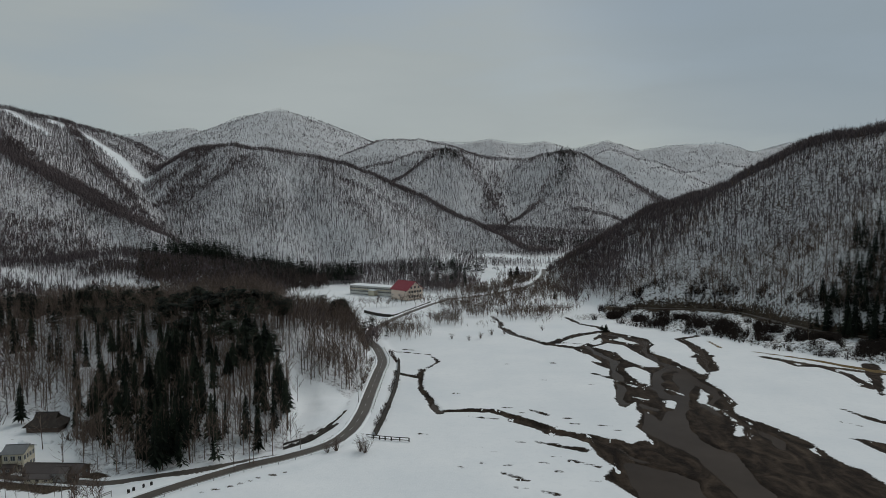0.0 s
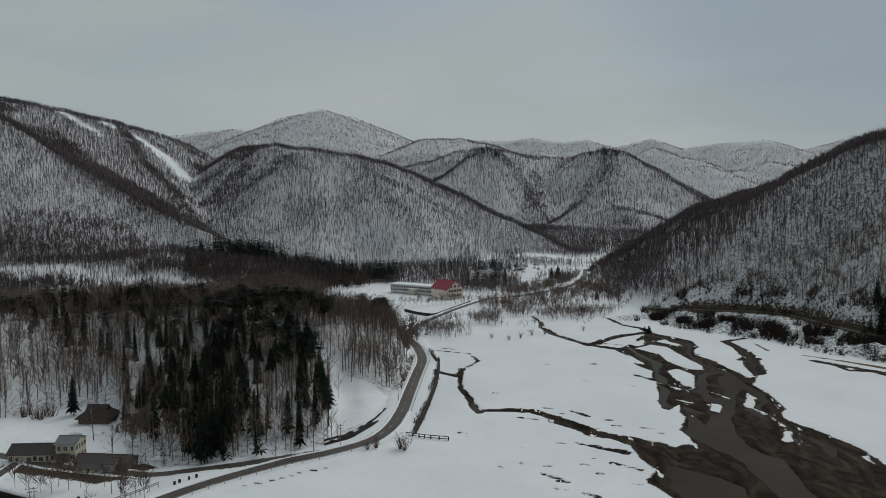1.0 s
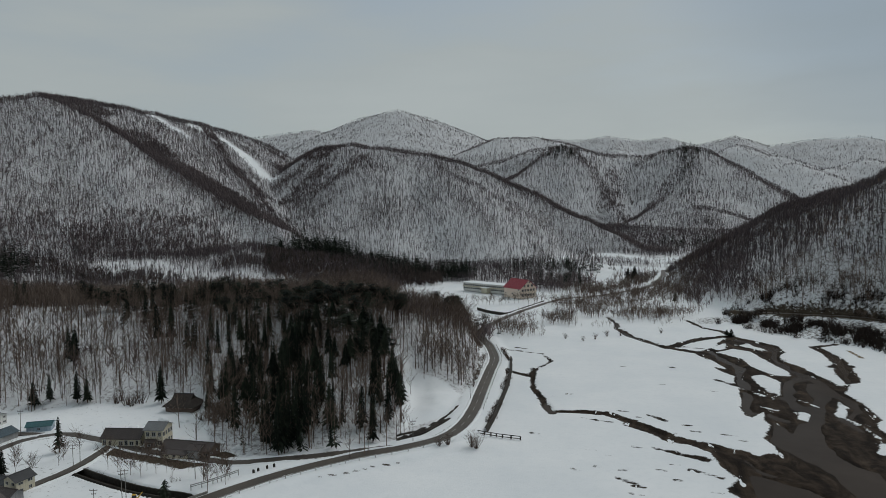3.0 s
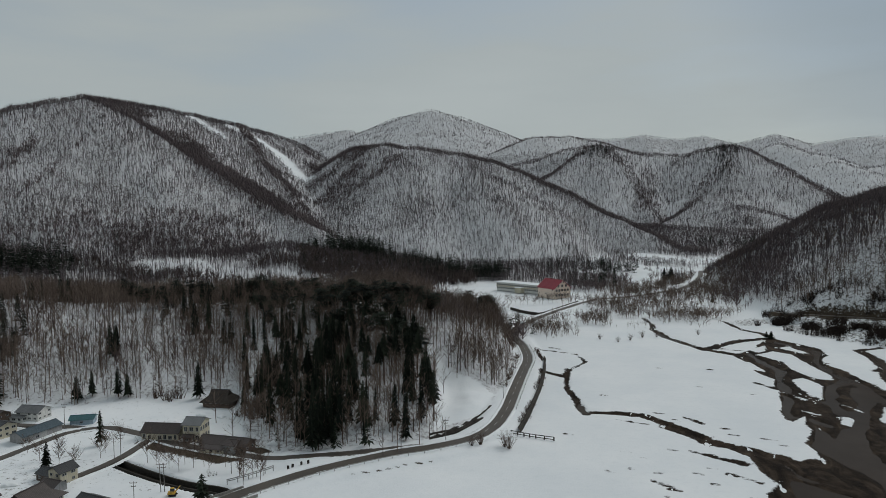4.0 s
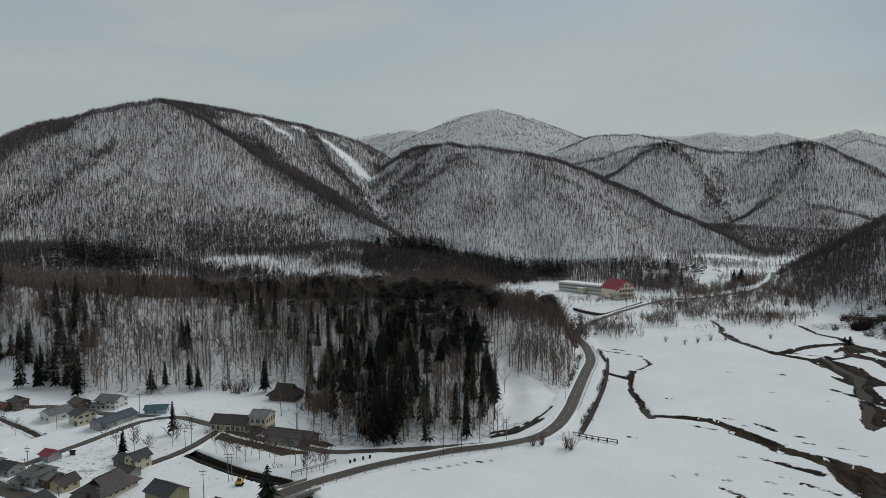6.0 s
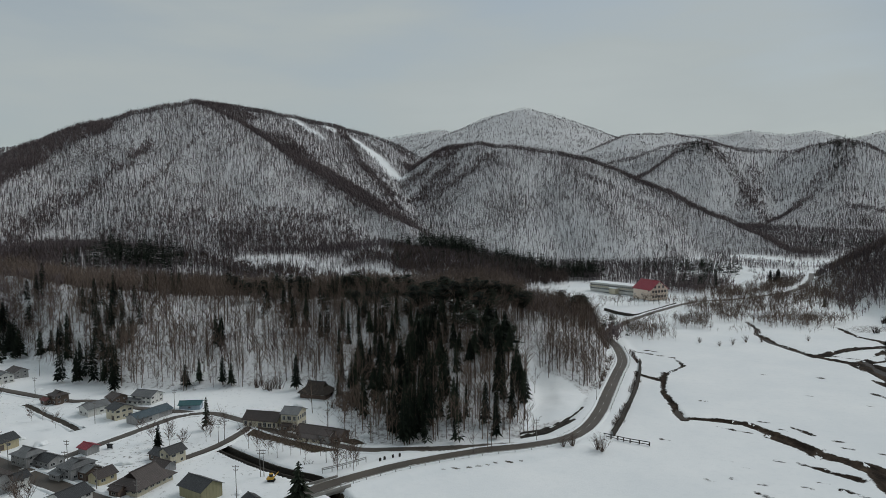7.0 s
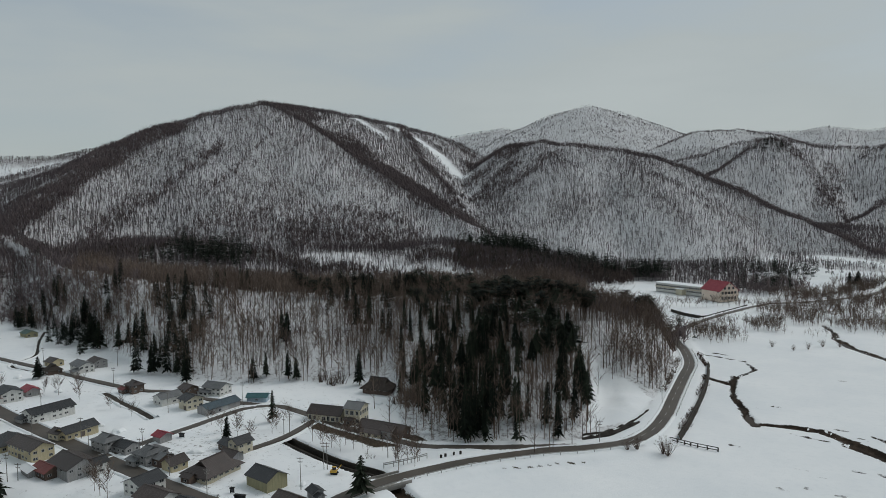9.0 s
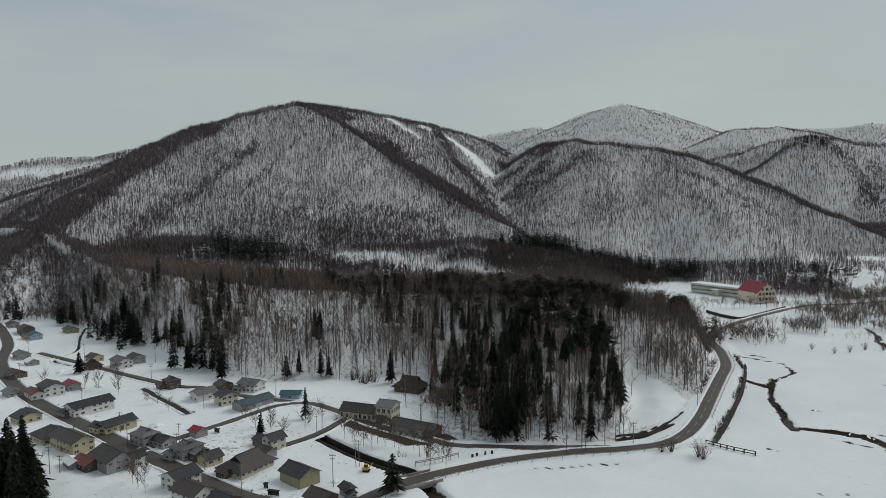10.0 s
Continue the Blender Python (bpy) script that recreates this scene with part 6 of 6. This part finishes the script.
post_row("guard_rail", MAIN_ROAD[2:9], -3.7, 4.0, 0.95, "grey guard rail between road and reservoir", (0.75,))
post_row("guard_rail", MAIN_ROAD[10:15], -3.6, 4.5, 0.95, "grey guard rail along the lakeside bend", (0.75,))
post_row("yard_fence", [(-98.6, 169.1), (-94.7, 173.9), (-90.5, 180.8)], 0, 2.2, 1.1, "low pale fence beside the canal", (0.5, 0.95), category="fence")
post_row("pier_rail", [(-26.5, 227.2), (-22, 225.6), (-18, 224.4), (-12, 223.2)], 0, 3.6, 0.9, "dark concrete railing of a small pier in snow", (0.1, 0.9), STONE, 0.2, 0.35, "railing")

# broken centre line of the road
bm = bmesh.new()
for p, n in side_line(MAIN_ROAD[8:18], 0, 7.0):
    t = Vector((n.y, -n.x, 0))
    z = max(z_at(p.x, p.y), 1.5) + 0.172
    bm.faces.new([bm.verts.new((q.x, q.y, z)) for q in (p - t * 1.6 - n * .09, p + t * 1.6 - n * .09, p + t * 1.6 + n * .09, p - t * 1.6 + n * .09)])
o = part("lane_marking", bm, FRAME, None)
tagged(o, "worn white broken centre line on the road", "road marking", kind="structure")

# canal walls and the road bridge over the stream
for s in (-1, 1):
    bm = bmesh.new()
    rows = []
    for p, n in side_line(CANAL[:6], s * 1.75, 3.0):
        rows.append([bm.verts.new((q.x, q.y, z)) for q, z in ((p - n * .2, -2.2), (p - n * .2, 1.15), (p + n * .2, 1.15), (p + n * .2, -2.2))])
    for a, b in zip(rows, rows[1:]):
        for i in range(3):
            bm.faces.new((a[i], a[i + 1], b[i + 1], b[i]))
    bmesh.ops.recalc_face_normals(bm, faces=bm.faces)
    tagged(part("canal_wall", bm, STONE, None), "dark stone side of the village canal", "canal wall", kind="structure")
bm = bmesh.new()
rows = []
for p, n in side_line(CANAL, 0, 4.0):
    rows.append([bm.verts.new((p.x + n.x * o, p.y + n.y * o, -0.75)) for o in (-1.7, 1.7)])
for a, b in zip(rows, rows[1:]):
    bm.faces.new((a[0], a[1], b[1], b[0]))
tagged(part("canal_water", bm, WATER, None), "dark shallow water in the canal", "water", kind="structure")
for k, (pts, half) in enumerate(((CANAL_UPPER, 1.35), (STREAM, 1.0))):
    r = random.Random(40 + k)
    bm = bmesh.new()
    rows = []
    for p, n in side_line(pts, 0, 1.5):
        a, b = half * r.uniform(0.6, 1.25), half * r.uniform(0.6, 1.25)
        rows.append([bm.verts.new((p.x + n.x * o, p.y + n.y * o, z_at(p.x, p.y) + h)) for o, h in ((-a - 0.2, -0.5), (-a, 0.10), (0, 0.04), (b, 0.10), (b + 0.2, -0.5))])
    for a, b in zip(rows, rows[1:]):
        for i in range(4):
            bm.faces.new((a[i], a[i + 1], b[i + 1], b[i]))
    bmesh.ops.recalc_face_normals(bm, faces=bm.faces)
    tagged(part("brook", bm, STONE, None), "dark wet brook bed between snow banks", "brook", kind="structure")
    for side in (-1, 1):
        snow_bank(pts, side * (half + 0.55), 0.5, 0.75, 60 + 2 * k + side)
bridge = tagged(new("road_bridge"), "concrete road bridge over the village stream", "bridge")
bridge.matrix_basis = pose(-92.5, 159.5, 1.5, 0, 0, 56)
bm = bmesh.new()
box(bm, -5.5, 5.5, -4.0, 4.0, -0.75, 0.06)
part("deck", bm, CONCRETE, bridge)
for y in (-4.0, 3.7):
    bm = bmesh.new()
    box(bm, -6.0, 6.0, y, y + 0.3, -0.7, 0.75)
    part("parapet", bm, CONCRETE, bridge)


# ---- poles, machines and small things of the village ----
def pole(x, y, tall=8.5, arm=True, turn=15.0):
    e = tagged(new("utility_pole"), "thin grey utility pole standing in snow", "utility pole", "village utility poles")
    e.matrix_basis = pose(x, y, z_at(x, y), 0, rng.normal(0, 0.8), turn)
    bm = bmesh.new()
    bmesh.ops.create_cone(bm, segments=8, radius1=0.12, radius2=0.075, depth=tall + 0.5, cap_ends=True, matrix=Matrix.Translation((0, 0, tall / 2 - 0.25)))
    part("pole", bm, WOODPOLE, e)
    if arm:
        for h, w in ((tall - 0.4, 0.9), (tall - 1.3, 0.6)):
            bm = bmesh.new()
            box(bm, -w, w, -0.06, 0.06, h - 0.06, h + 0.06)
            for o in (-w, 0.0, w - .1):
                box(bm, o, o + 0.1, -0.05, 0.05, h + 0.06, h + 0.26)
            part("crossarm", bm, WOODPOLE, e)
    return e


for x, y, h in ((-111.4, 147.1, 9), (-112.8, 161.4, 8), (-113.6, 160.9, 8), (-128.9, 131.1, 8.5), (-213.9, 142.1, 9), (-255.9, 152.9, 8.5), (-174.4, 151.1, 7), (-188.2, 142.8, 8.5), (-189.4, 118.3, 8), (-187.6, 120.1, 5),
                (-277.4, 227.3, 8.5), (-248.0, 200.9, 8), (-309.4, 212.7, 9), (-197.5, 182.8, 8.5), (-178.9, 201.2, 9), (-140.6, 180.2, 8.5), (-142.3, 179.4, 8), (-101.7, 176.9, 7), (-241.0, 164.0, 8), (-297.0, 174.0, 9), (-342.0, 205.0, 9),
                (-151.0, 139.5, 7), (-166.0, 142.8, 7.5), (-201.8, 150.6, 7), (-46.0, 213.0, 7), (-33.5, 262.0, 7), (-20.0, 476.0, 8), (-4.0, 505.0, 8)):
    pole(x, y, h)

YELLOW = two_scale("machine_yellow", (0.45, 0.26, 0.03), (0.62, 0.38, 0.05), 3.0, 0.5, 0.5)
BLACK = two_scale("rubber_black", (0.012, 0.012, 0.012), (0.03, 0.03, 0.03), 3.0, 0.5, 0.8)
digger = tagged(new("excavator"), "small yellow excavator parked on snow beside the canal", "excavator")
digger.matrix_basis = pose(-109.3, 159.8, z_at(-109.3, 159.8) + 0.05, 0, 0, 20)
for y in (-0.8, 0.45):
    bm = bmesh.new()
    box(bm, -1.1, 1.1, y, y + 0.35, 0.0, 0.5)
    bmesh.ops.bevel(bm, geom=[e for e in bm.edges if abs((e.verts[0].co - e.verts[1].co).y) > 0.2], offset=0.2, segments=3, affect="EDGES")
    part("track", bm, BLACK, digger)
bm = bmesh.new()
box(bm, -1.2, 0.7, -0.75, 0.75, 0.55, 1.15)
bmesh.ops.bevel(bm, geom=list(bm.edges), offset=0.08, segments=1, affect="EDGES")
part("body", bm, YELLOW, digger)
bm = bmesh.new()
box(bm, -0.5, 0.5, -0.7, 0.05, 1.15, 2.3)
bmesh.ops.bevel(bm, geom=list(bm.edges), offset=0.06, segments=1, affect="EDGES")
cabin = part("cab", bm, YELLOW, digger)
bm = bmesh.new()
box(bm, -0.42, 0.52, -0.72, 0.07, 1.4, 2.15)
part("window", bm, GLASS, cabin)
for name, a, b, w in (("boom", (0.6, 0.25, 0.9), (2.0, 0.25, 2.6), 0.13), ("arm", (2.0, 0.25, 2.6), (3.0, 0.25, 1.5), 0.10)):
    v, f = prism(a, b, w * 1.3, w, 6)
    o = fixed(name, mesh_from(name, v, f, BLACK if name == "arm" else YELLOW), digger, Matrix.Identity(4))
bm = bmesh.new()
box(bm, 2.8, 3.3, 0.0, 0.5, 0.9, 1.5)
bmesh.ops.bevel(bm, geom=list(bm.edges), offset=0.12, segments=2, affect="EDGES")
part("bucket", bm, BLACK, digger)

for x, y in ((-86.9, 183.0), (-86.1, 184.4), (-84.0, 185.9), (-82.2, 186.8)):
    bm = bmesh.new()
    box(bm, -0.35, 0.35, -0.2, 0.2, -0.4, 1.0)
    bmesh.ops.bevel(bm, geom=list(bm.edges), offset=0.12, segments=2, affect="EDGES")
    o = tagged(part("memorial_stone", bm, STONE, None), "dark upright stone in roadside snow", "stone", "roadside stones")
    o.matrix_basis = pose(x, y, z_at(x, y), 0, 0, rng.uniform(0, 90))
for x, y, w in ((-121.5, 134.9, 1.6), (-126.5, 137.6, 0.6), (-172.0, 164.5, 0.9)):
    e = tagged(new("notice_frame"), "dark open frame stand in snow", "stand")
    e.matrix_basis = pose(x, y, z_at(x, y), 0, 0, 10)
    for a, b in ((-w, -w + .15), (w - .15, w)):
        bm = bmesh.new()
        box(bm, a, b, -0.1, 0.1, -0.3, 1.5)
        part("post", bm, BLACK, e)
    bm = bmesh.new()
    box(bm, -w, w, -0.5, 0.5, 1.3, 1.5)
    part("top", bm, BLACK, e)
    bm = bmesh.new()
    box(bm, -w + .2, w - .2, 0.0, 0.1, 0.1, 1.2)
    part("panel", bm, GLASS, e)
TARP = two_scale("blue_tarpaulin", (0.02, 0.09, 0.25), (0.04, 0.16, 0.38), 2.0, 0.5, 0.5)
bm = bmesh.new()
bmesh.ops.create_icosphere(bm, subdivisions=3, radius=1.0)
for v in bm.verts:
    v.co = Vector((v.co.x * 1.9, v.co.y * 1.3, max(v.co.z, -0.25) * 1.5)) * (1 + 0.12 * noise.noise(v.co * 2.3))
o = tagged(part("tarpaulin", bm, TARP, None), "blue tarpaulin over a heap beside the shed", "tarpaulin")
o.matrix_basis = pose(-139.4, 152.6, z_at(-139.4, 152.6) + 0.2, 0, 0, 12)


# ---- single trees ----
def bare_pair(limbs, twigs, spread, low):
    """Trunk and crown of a large single tree, one metre tall, as two meshes."""
    v, f = bare_tree(limbs, twigs, 2, spread, low, 0.006)
    return mesh_from("trunk", v[:12], f[:12], BARK), mesh_from("crown", v[12:], f[12:] - 12, BARK)


ORCHARD = [bare_pair(16, 12, 0.42, 0.2) for _ in range(5)]
SLENDER = [bare_pair(16, 10, 0.26, 0.2) for _ in range(5)]


def broadleaf(x, y, tall, kit, label, group=""):
    e = tagged(new("bare_tree"), label, "tree", group)
    e.matrix_basis = pose(x, y, z_at(x, y) - 0.1, 0, 0, rng.uniform(0, 360)) @ Matrix.Diagonal((tall, tall, tall, 1))
    t, c = kit[int(rng.integers(0, len(kit)))]
    for name, me in (("trunk", t), ("crown", c)):
        o = new(name, me)
        o.parent = e
    return e


for x, y in ((-130.6, 179.0), (-127.0, 178.4), (-123.7, 174.8), (-121.3, 176.0), (-117.5, 175.1), (-114.9, 178.5), (-112.5, 180.2), (-108.7, 176.7), (-119.0, 180.5), (-106.0, 181.0)):
    broadleaf(x, y, rng.uniform(5.5, 7.5), ORCHARD, "spreading leafless cherry tree in the snowy yard", "yard trees beside the canal")
for x, y, h in ((-147.6, 180.0, 6), (-149.2, 184.1, 6.5), (-147.9, 189.7, 6), (-156.0, 172.8, 5.5), (-149.2, 171.0, 6), (-172.2, 178.1, 5), (-164.0, 174.0, 6), (-160.0, 177.0, 6.5), (-262.1, 179.7, 6), (-256.7, 182.2, 7), (-249.1, 185.7, 8), (-243, 181, 5),
                (-158.3, 122.9, 7.5), (-154.0, 121.7, 8), (-162.0, 124.2, 6.5), (-189.5, 113.0, 7), (-222, 178, 4), (-228, 182, 4), (-219, 180, 4.5), (-206, 174, 5), (-283, 176, 6), (-112.1, 208.4, 6)):
    broadleaf(x, y, h, ORCHARD, "leafless garden tree in village snow", "village garden trees")
for x, y in ((-98.4, 175.5), (-96.0, 173.5), (-94.4, 175.8), (-96.0, 181.8), (-92.0, 177.5), (-100.0, 180.0), (-90.0, 172.0), (-93.5, 168.5)):
    broadleaf(x, y, rng.uniform(6, 9.5), SLENDER, "slender leafless tree beside the lane", "trees beside the lane")
for k in range(15):
    f = k / 14
    broadleaf(-62 + 42 * f + rng.normal(0, 0.7), 517 + 22 * f * f - 8 * math.sin(f * 3.1) + rng.normal(0, 1), rng.uniform(5, 7), ORCHARD, "round leafless tree along the school yard", "school yard trees")
SHRUBS = []
for _ in range(4):
    pieces = []
    for _k in range(34):
        _a, _r = rng.random() * 2 * math.pi, rng.uniform(0.1, 1.0) * 0.6
        _q = np.array([math.cos(_a) * _r, math.sin(_a) * _r, rng.uniform(0.55, 1.0)])
        _b = _q * np.array([0.15, 0.15, 0])
        pieces.append(blade(_b, _q, 0.012))
        for _j in range(5):
            _s = _b + (_q - _b) * rng.uniform(0.35, 0.95)
            pieces.append(blade(_s, _s + np.array([rng.normal(0, 0.16), rng.normal(0, 0.16), rng.uniform(0.05, 0.25)]), 0.007))
    SHRUBS.append(mesh_from("bush", *join(pieces), BARK))


def shrub(x, y, tall):
    o = tagged(new("bush", SHRUBS[int(rng.integers(0, 4))]), "low leafless bush in the lakeside snow", "bush", "lakeside bushes")
    o.matrix_basis = pose(x, y, z_at(x, y) - 0.1, 0, 0, rng.uniform(0, 360)) @ Matrix.Diagonal((tall, tall, tall, 1))
    return o


for x, y, h in ((-25.6, 213.6, 5.5), (-27.0, 214.6, 4.5), (-34.4, 212.6, 4.5), (-37.0, 210.5, 3.5), (4.6, 391.8, 3.2), (14.2, 386.5, 3), (21.1, 392, 3.5), (28.3, 401, 4), (36, 404, 4), (60, 414, 3)):
    shrub(x, y, h * 1.1)
for x, y, h, w in ((-155.1, 189.7, 13, 0.9), (-157.1, 169.2, 9, 1.0), (-94.2, 150.0, 12, 1.15), (-222.7, 216.7, 12, 1.1), (-197.5, 229.5, 11, 1.1), (-193.8, 233.3, 12, 0.8), (-183.9, 235.7, 14, 1.1), (-180.5, 237.0, 11, 1.0), (-152.9, 243.0, 17, 0.8),
                   (-228, 222, 14, 1.0), (-235, 223, 12, 1.0), (-272, 238, 15, 1.0), (-280, 240, 16, 1.0), (-289, 244, 13, 1.1), (-300, 247, 15, 1.1), (-318, 250, 17, 1.1), (-330, 256, 18, 1.2), (-340, 262, 15, 1.1), (-352, 268, 19, 1.2), (-262, 236, 12, 1.0),
                   (-289.5, 196.5, 11, 1.3), (-205, 262, 18, 0.9), (-187, 296, 20, 0.9), (-182, 300, 19, 0.9), (-128, 236, 12, 1.0), (-121, 232, 13, 1.0), (-125, 228, 10, 1.0), (-117, 238, 15, 1.0), (66.8, 676, 14, 1.4), (73.0, 677, 15, 1.4), (88.1, 540, 8, 1.3), (98, 410, 5, 1.7), (96, 412, 4, 1.9)):
    cedar(x, y, h * 0.92, "dark green conifer standing alone in snow", wide=w * 1.35)
for x, y, h in ((-190, 112, 15), (-196, 115, 16), (-184, 110, 15), (-178, 107, 14), (-172, 104, 13), (-167, 102, 11), (-201, 118, 16), (-176, 102, 14), (-182, 105, 15), (-188, 108, 16), (-170, 99, 13), (-194, 106, 18), (-186, 104, 16), (-203, 110, 19), (-198, 102, 17), (-181, 103, 12), (-208, 105, 19), (-190, 108, 17), (-196, 111, 18), (-187, 99, 15), (-200, 106, 19), (-192, 100, 16), (-183, 100, 13)):
    cedar(x, y, h, "very dark dense cedar near the village's edge", "cedars at the village's edge", 1.5)


# ---- brush ----
def bush(stems, spread):
    out = []
    for _ in range(stems):
        a, r = rng.random() * 2 * math.pi, rng.uniform(0.1, 1.0) * spread
        q = np.array([math.cos(a) * r, math.sin(a) * r, rng.uniform(0.55, 1.0)])
        b = q * np.array([0.25, 0.25, 0])
        out.append(blade(b, q, 0.022))
        for _ in range(2):
            s = b + (q - b) * rng.uniform(0.4, 0.9)
            out.append(blade(s, s + np.array([rng.normal(0, 0.2), rng.normal(0, 0.2), rng.uniform(0.12, 0.35)]), 0.014))
    return join(out)


BUSHES = [bush(9, 0.55) for _ in range(6)]


def brush_along(name, pts, half, area, tall, mat, label, kit=BUSHES, out=2.5, clumped=-0.12, grain=18):
    """Brush scattered in a strip along a line."""
    xs, ys = [], []
    for (ax, ay), (bx, by) in segments(pts):
        run = math.hypot(bx - ax, by - ay)
        m = int(run * 2 * half / area)
        t, o = rng.random(m), rng.normal(0, half * 0.6, m)
        xs.append(ax + (bx - ax) * t - (by - ay) / run * o)
        ys.append(ay + (by - ay) * t + (bx - ax) / run * o)
    x, y = np.concatenate(xs), np.concatenate(ys)
    s = (fbm(x, y, grain, 3, 91) > clumped) & (inside_gap(x, y, FLATS) < out) & (wetness(x, y) < -1)
    for pts2, h2 in ((MAIN_ROAD, 4), (EAST_ROAD, 2.5)):
        s &= line_gap(x, y, pts2) > h2
    x, y = x[s], y[s]
    h = tall * rng.uniform(0.5, 1.3, len(x))
    return stamp(name, kit, x, y, land(x, y), h, h, mat, label, "brush")


THICKET = [round_tree(11, 3, 0.009) for _ in range(10)]
brush_along("bank_brush", [(108, 458), (128, 438), (146, 420), (166, 404), (180, 380), (196, 358), (218, 336), (280, 290)], 15, 0.85, 3.8, DARK_BRUSH, "dark tangled brush on the far bank", clumped=-0.03, grain=7)
brush_along("bank_brush_upper", [(110, 485), (150, 474), (185, 462), (206, 430), (218, 392), (250, 360), (300, 335)], 8, 1.3, 3.2, DARK_BRUSH, "brown brush above the old shore road", clumped=-0.05, grain=8)
brush_along("flats_thicket", [(-37, 401), (-26, 428), (-8, 436), (10, 450), (31, 474), (50, 478), (70, 480), (84, 470)], 20, 7, 6.8, BARK, "leafless thicket of small trees at the head of the flats", THICKET, out=40, clumped=-0.05)
brush_along("flats_thicket_edge", [(-24, 384), (-8, 402), (14, 418), (40, 446), (62, 452), (88, 446)], 10, 30, 4.6, BARK, "scattered leafless bushes in the snow of the flats", THICKET, out=60, clumped=-0.02)
brush_along("valley_thicket", [(2, 500), (30, 530), (56, 548), (84, 580), (110, 625), (130, 700)], 36, 8, 7.2, BARK, "leafless thicket along the valley stream", THICKET, out=40, clumped=-0.16)
brush_along("valley_thicket_east", [(12, 575), (45, 600), (75, 640), (84, 690)], 22, 7, 6.8, BARK, "leafless wood on the valley floor beyond the school", THICKET)
brush_along("wall_brush", [(-23.6, 236), (-22.4, 262), (-21.6, 300), (-23, 330), (-28, 352)], 1.0, 0.5, 1.6, TWIGS, "dry brown brush on the lakeside wall")
brush_along("wood_edge_brush", [(-33, 250), (-33, 300), (-36, 345), (-44, 372)], 4, 3.0, 3.0, BARK, "leafless brush along the road cut")
brush_along("slope_brush", [(-158, 232), (-166, 233), (-173, 231)], 6, 0.45, 5.2, TWIGS, "pale brown leafless brush on the slope")
brush_along("yard_brush", [(-112, 218), (-118, 224), (-125, 229)], 4, 0.8, 3.2, BARK, "brown brush heap beside the farmhouse")
brush_along("canal_brush", [(-97, 163), (-104, 169), (-108, 172)], 2.5, 1.0, 1.8, TWIGS, "dry brown brush beside the canal")


# ---- heaps of cleared snow beside the houses and lanes ----
HEAPS = []
for k in range(5):
    bm = bmesh.new()
    bmesh.ops.create_icosphere(bm, subdivisions=3, radius=1.0)
    for v in bm.verts:
        a = math.atan2(v.co.y, v.co.x)
        w = 1 + 0.22 * math.sin(2 * a + k) + 0.15 * math.sin(5 * a + 2 * k) + 0.1 * math.sin(7 * v.co.z + 3 * a)
        v.co = Vector((v.co.x * w, v.co.y * w * 0.7, max(v.co.z, -0.3) * (0.55 + 0.12 * math.sin(3 * a + k))))
    for f in bm.faces:
        f.smooth = True
    me = bpy.data.meshes.new("snow_heap")
    bm.to_mesh(me)
    bm.free()
    me.materials.append(SNOW)
    HEAPS.append(me)
for k, (x, y) in enumerate(((-128, 201), (-140, 206), (-120, 204), (-146, 214), (-131, 222), (-140, 223), (-160, 199), (-168, 200), (-184, 199), (-191, 200), (-150, 165), (-158, 156), (-168, 150), (-186, 154), (-196, 160), (-208, 163), (-216, 150), (-225, 147), (-240, 168), (-250, 165), (-262, 186), (-277, 196), (-300, 194), (-318, 199), (-130, 155), (-124, 152), (-113, 150), (-156, 132), (-200, 140), (-222, 190), (-240, 200), (-255, 208), (-176, 190), (-112, 196), (-100, 201))):
    if min(float(line_gap(np.array([x]), np.array([y]), p)[0]) for p in (MAIN_ROAD, YARD_ROAD, VILLAGE_ROAD, BACK_LANE, CANAL, CANAL_UPPER)) < 5.5:
        continue
    o = tagged(new("snow_heap", HEAPS[k % 5]), "rounded heap of old cleared snow in the village", "snow heap", "heaps of cleared snow")
    r = rng.uniform(1.2, 2.8)
    o.matrix_basis = pose(x, y, z_at(x, y) + 0.02, 0, 0, rng.uniform(0, 180)) @ Matrix.Diagonal((r, r, r * 0.8, 1))
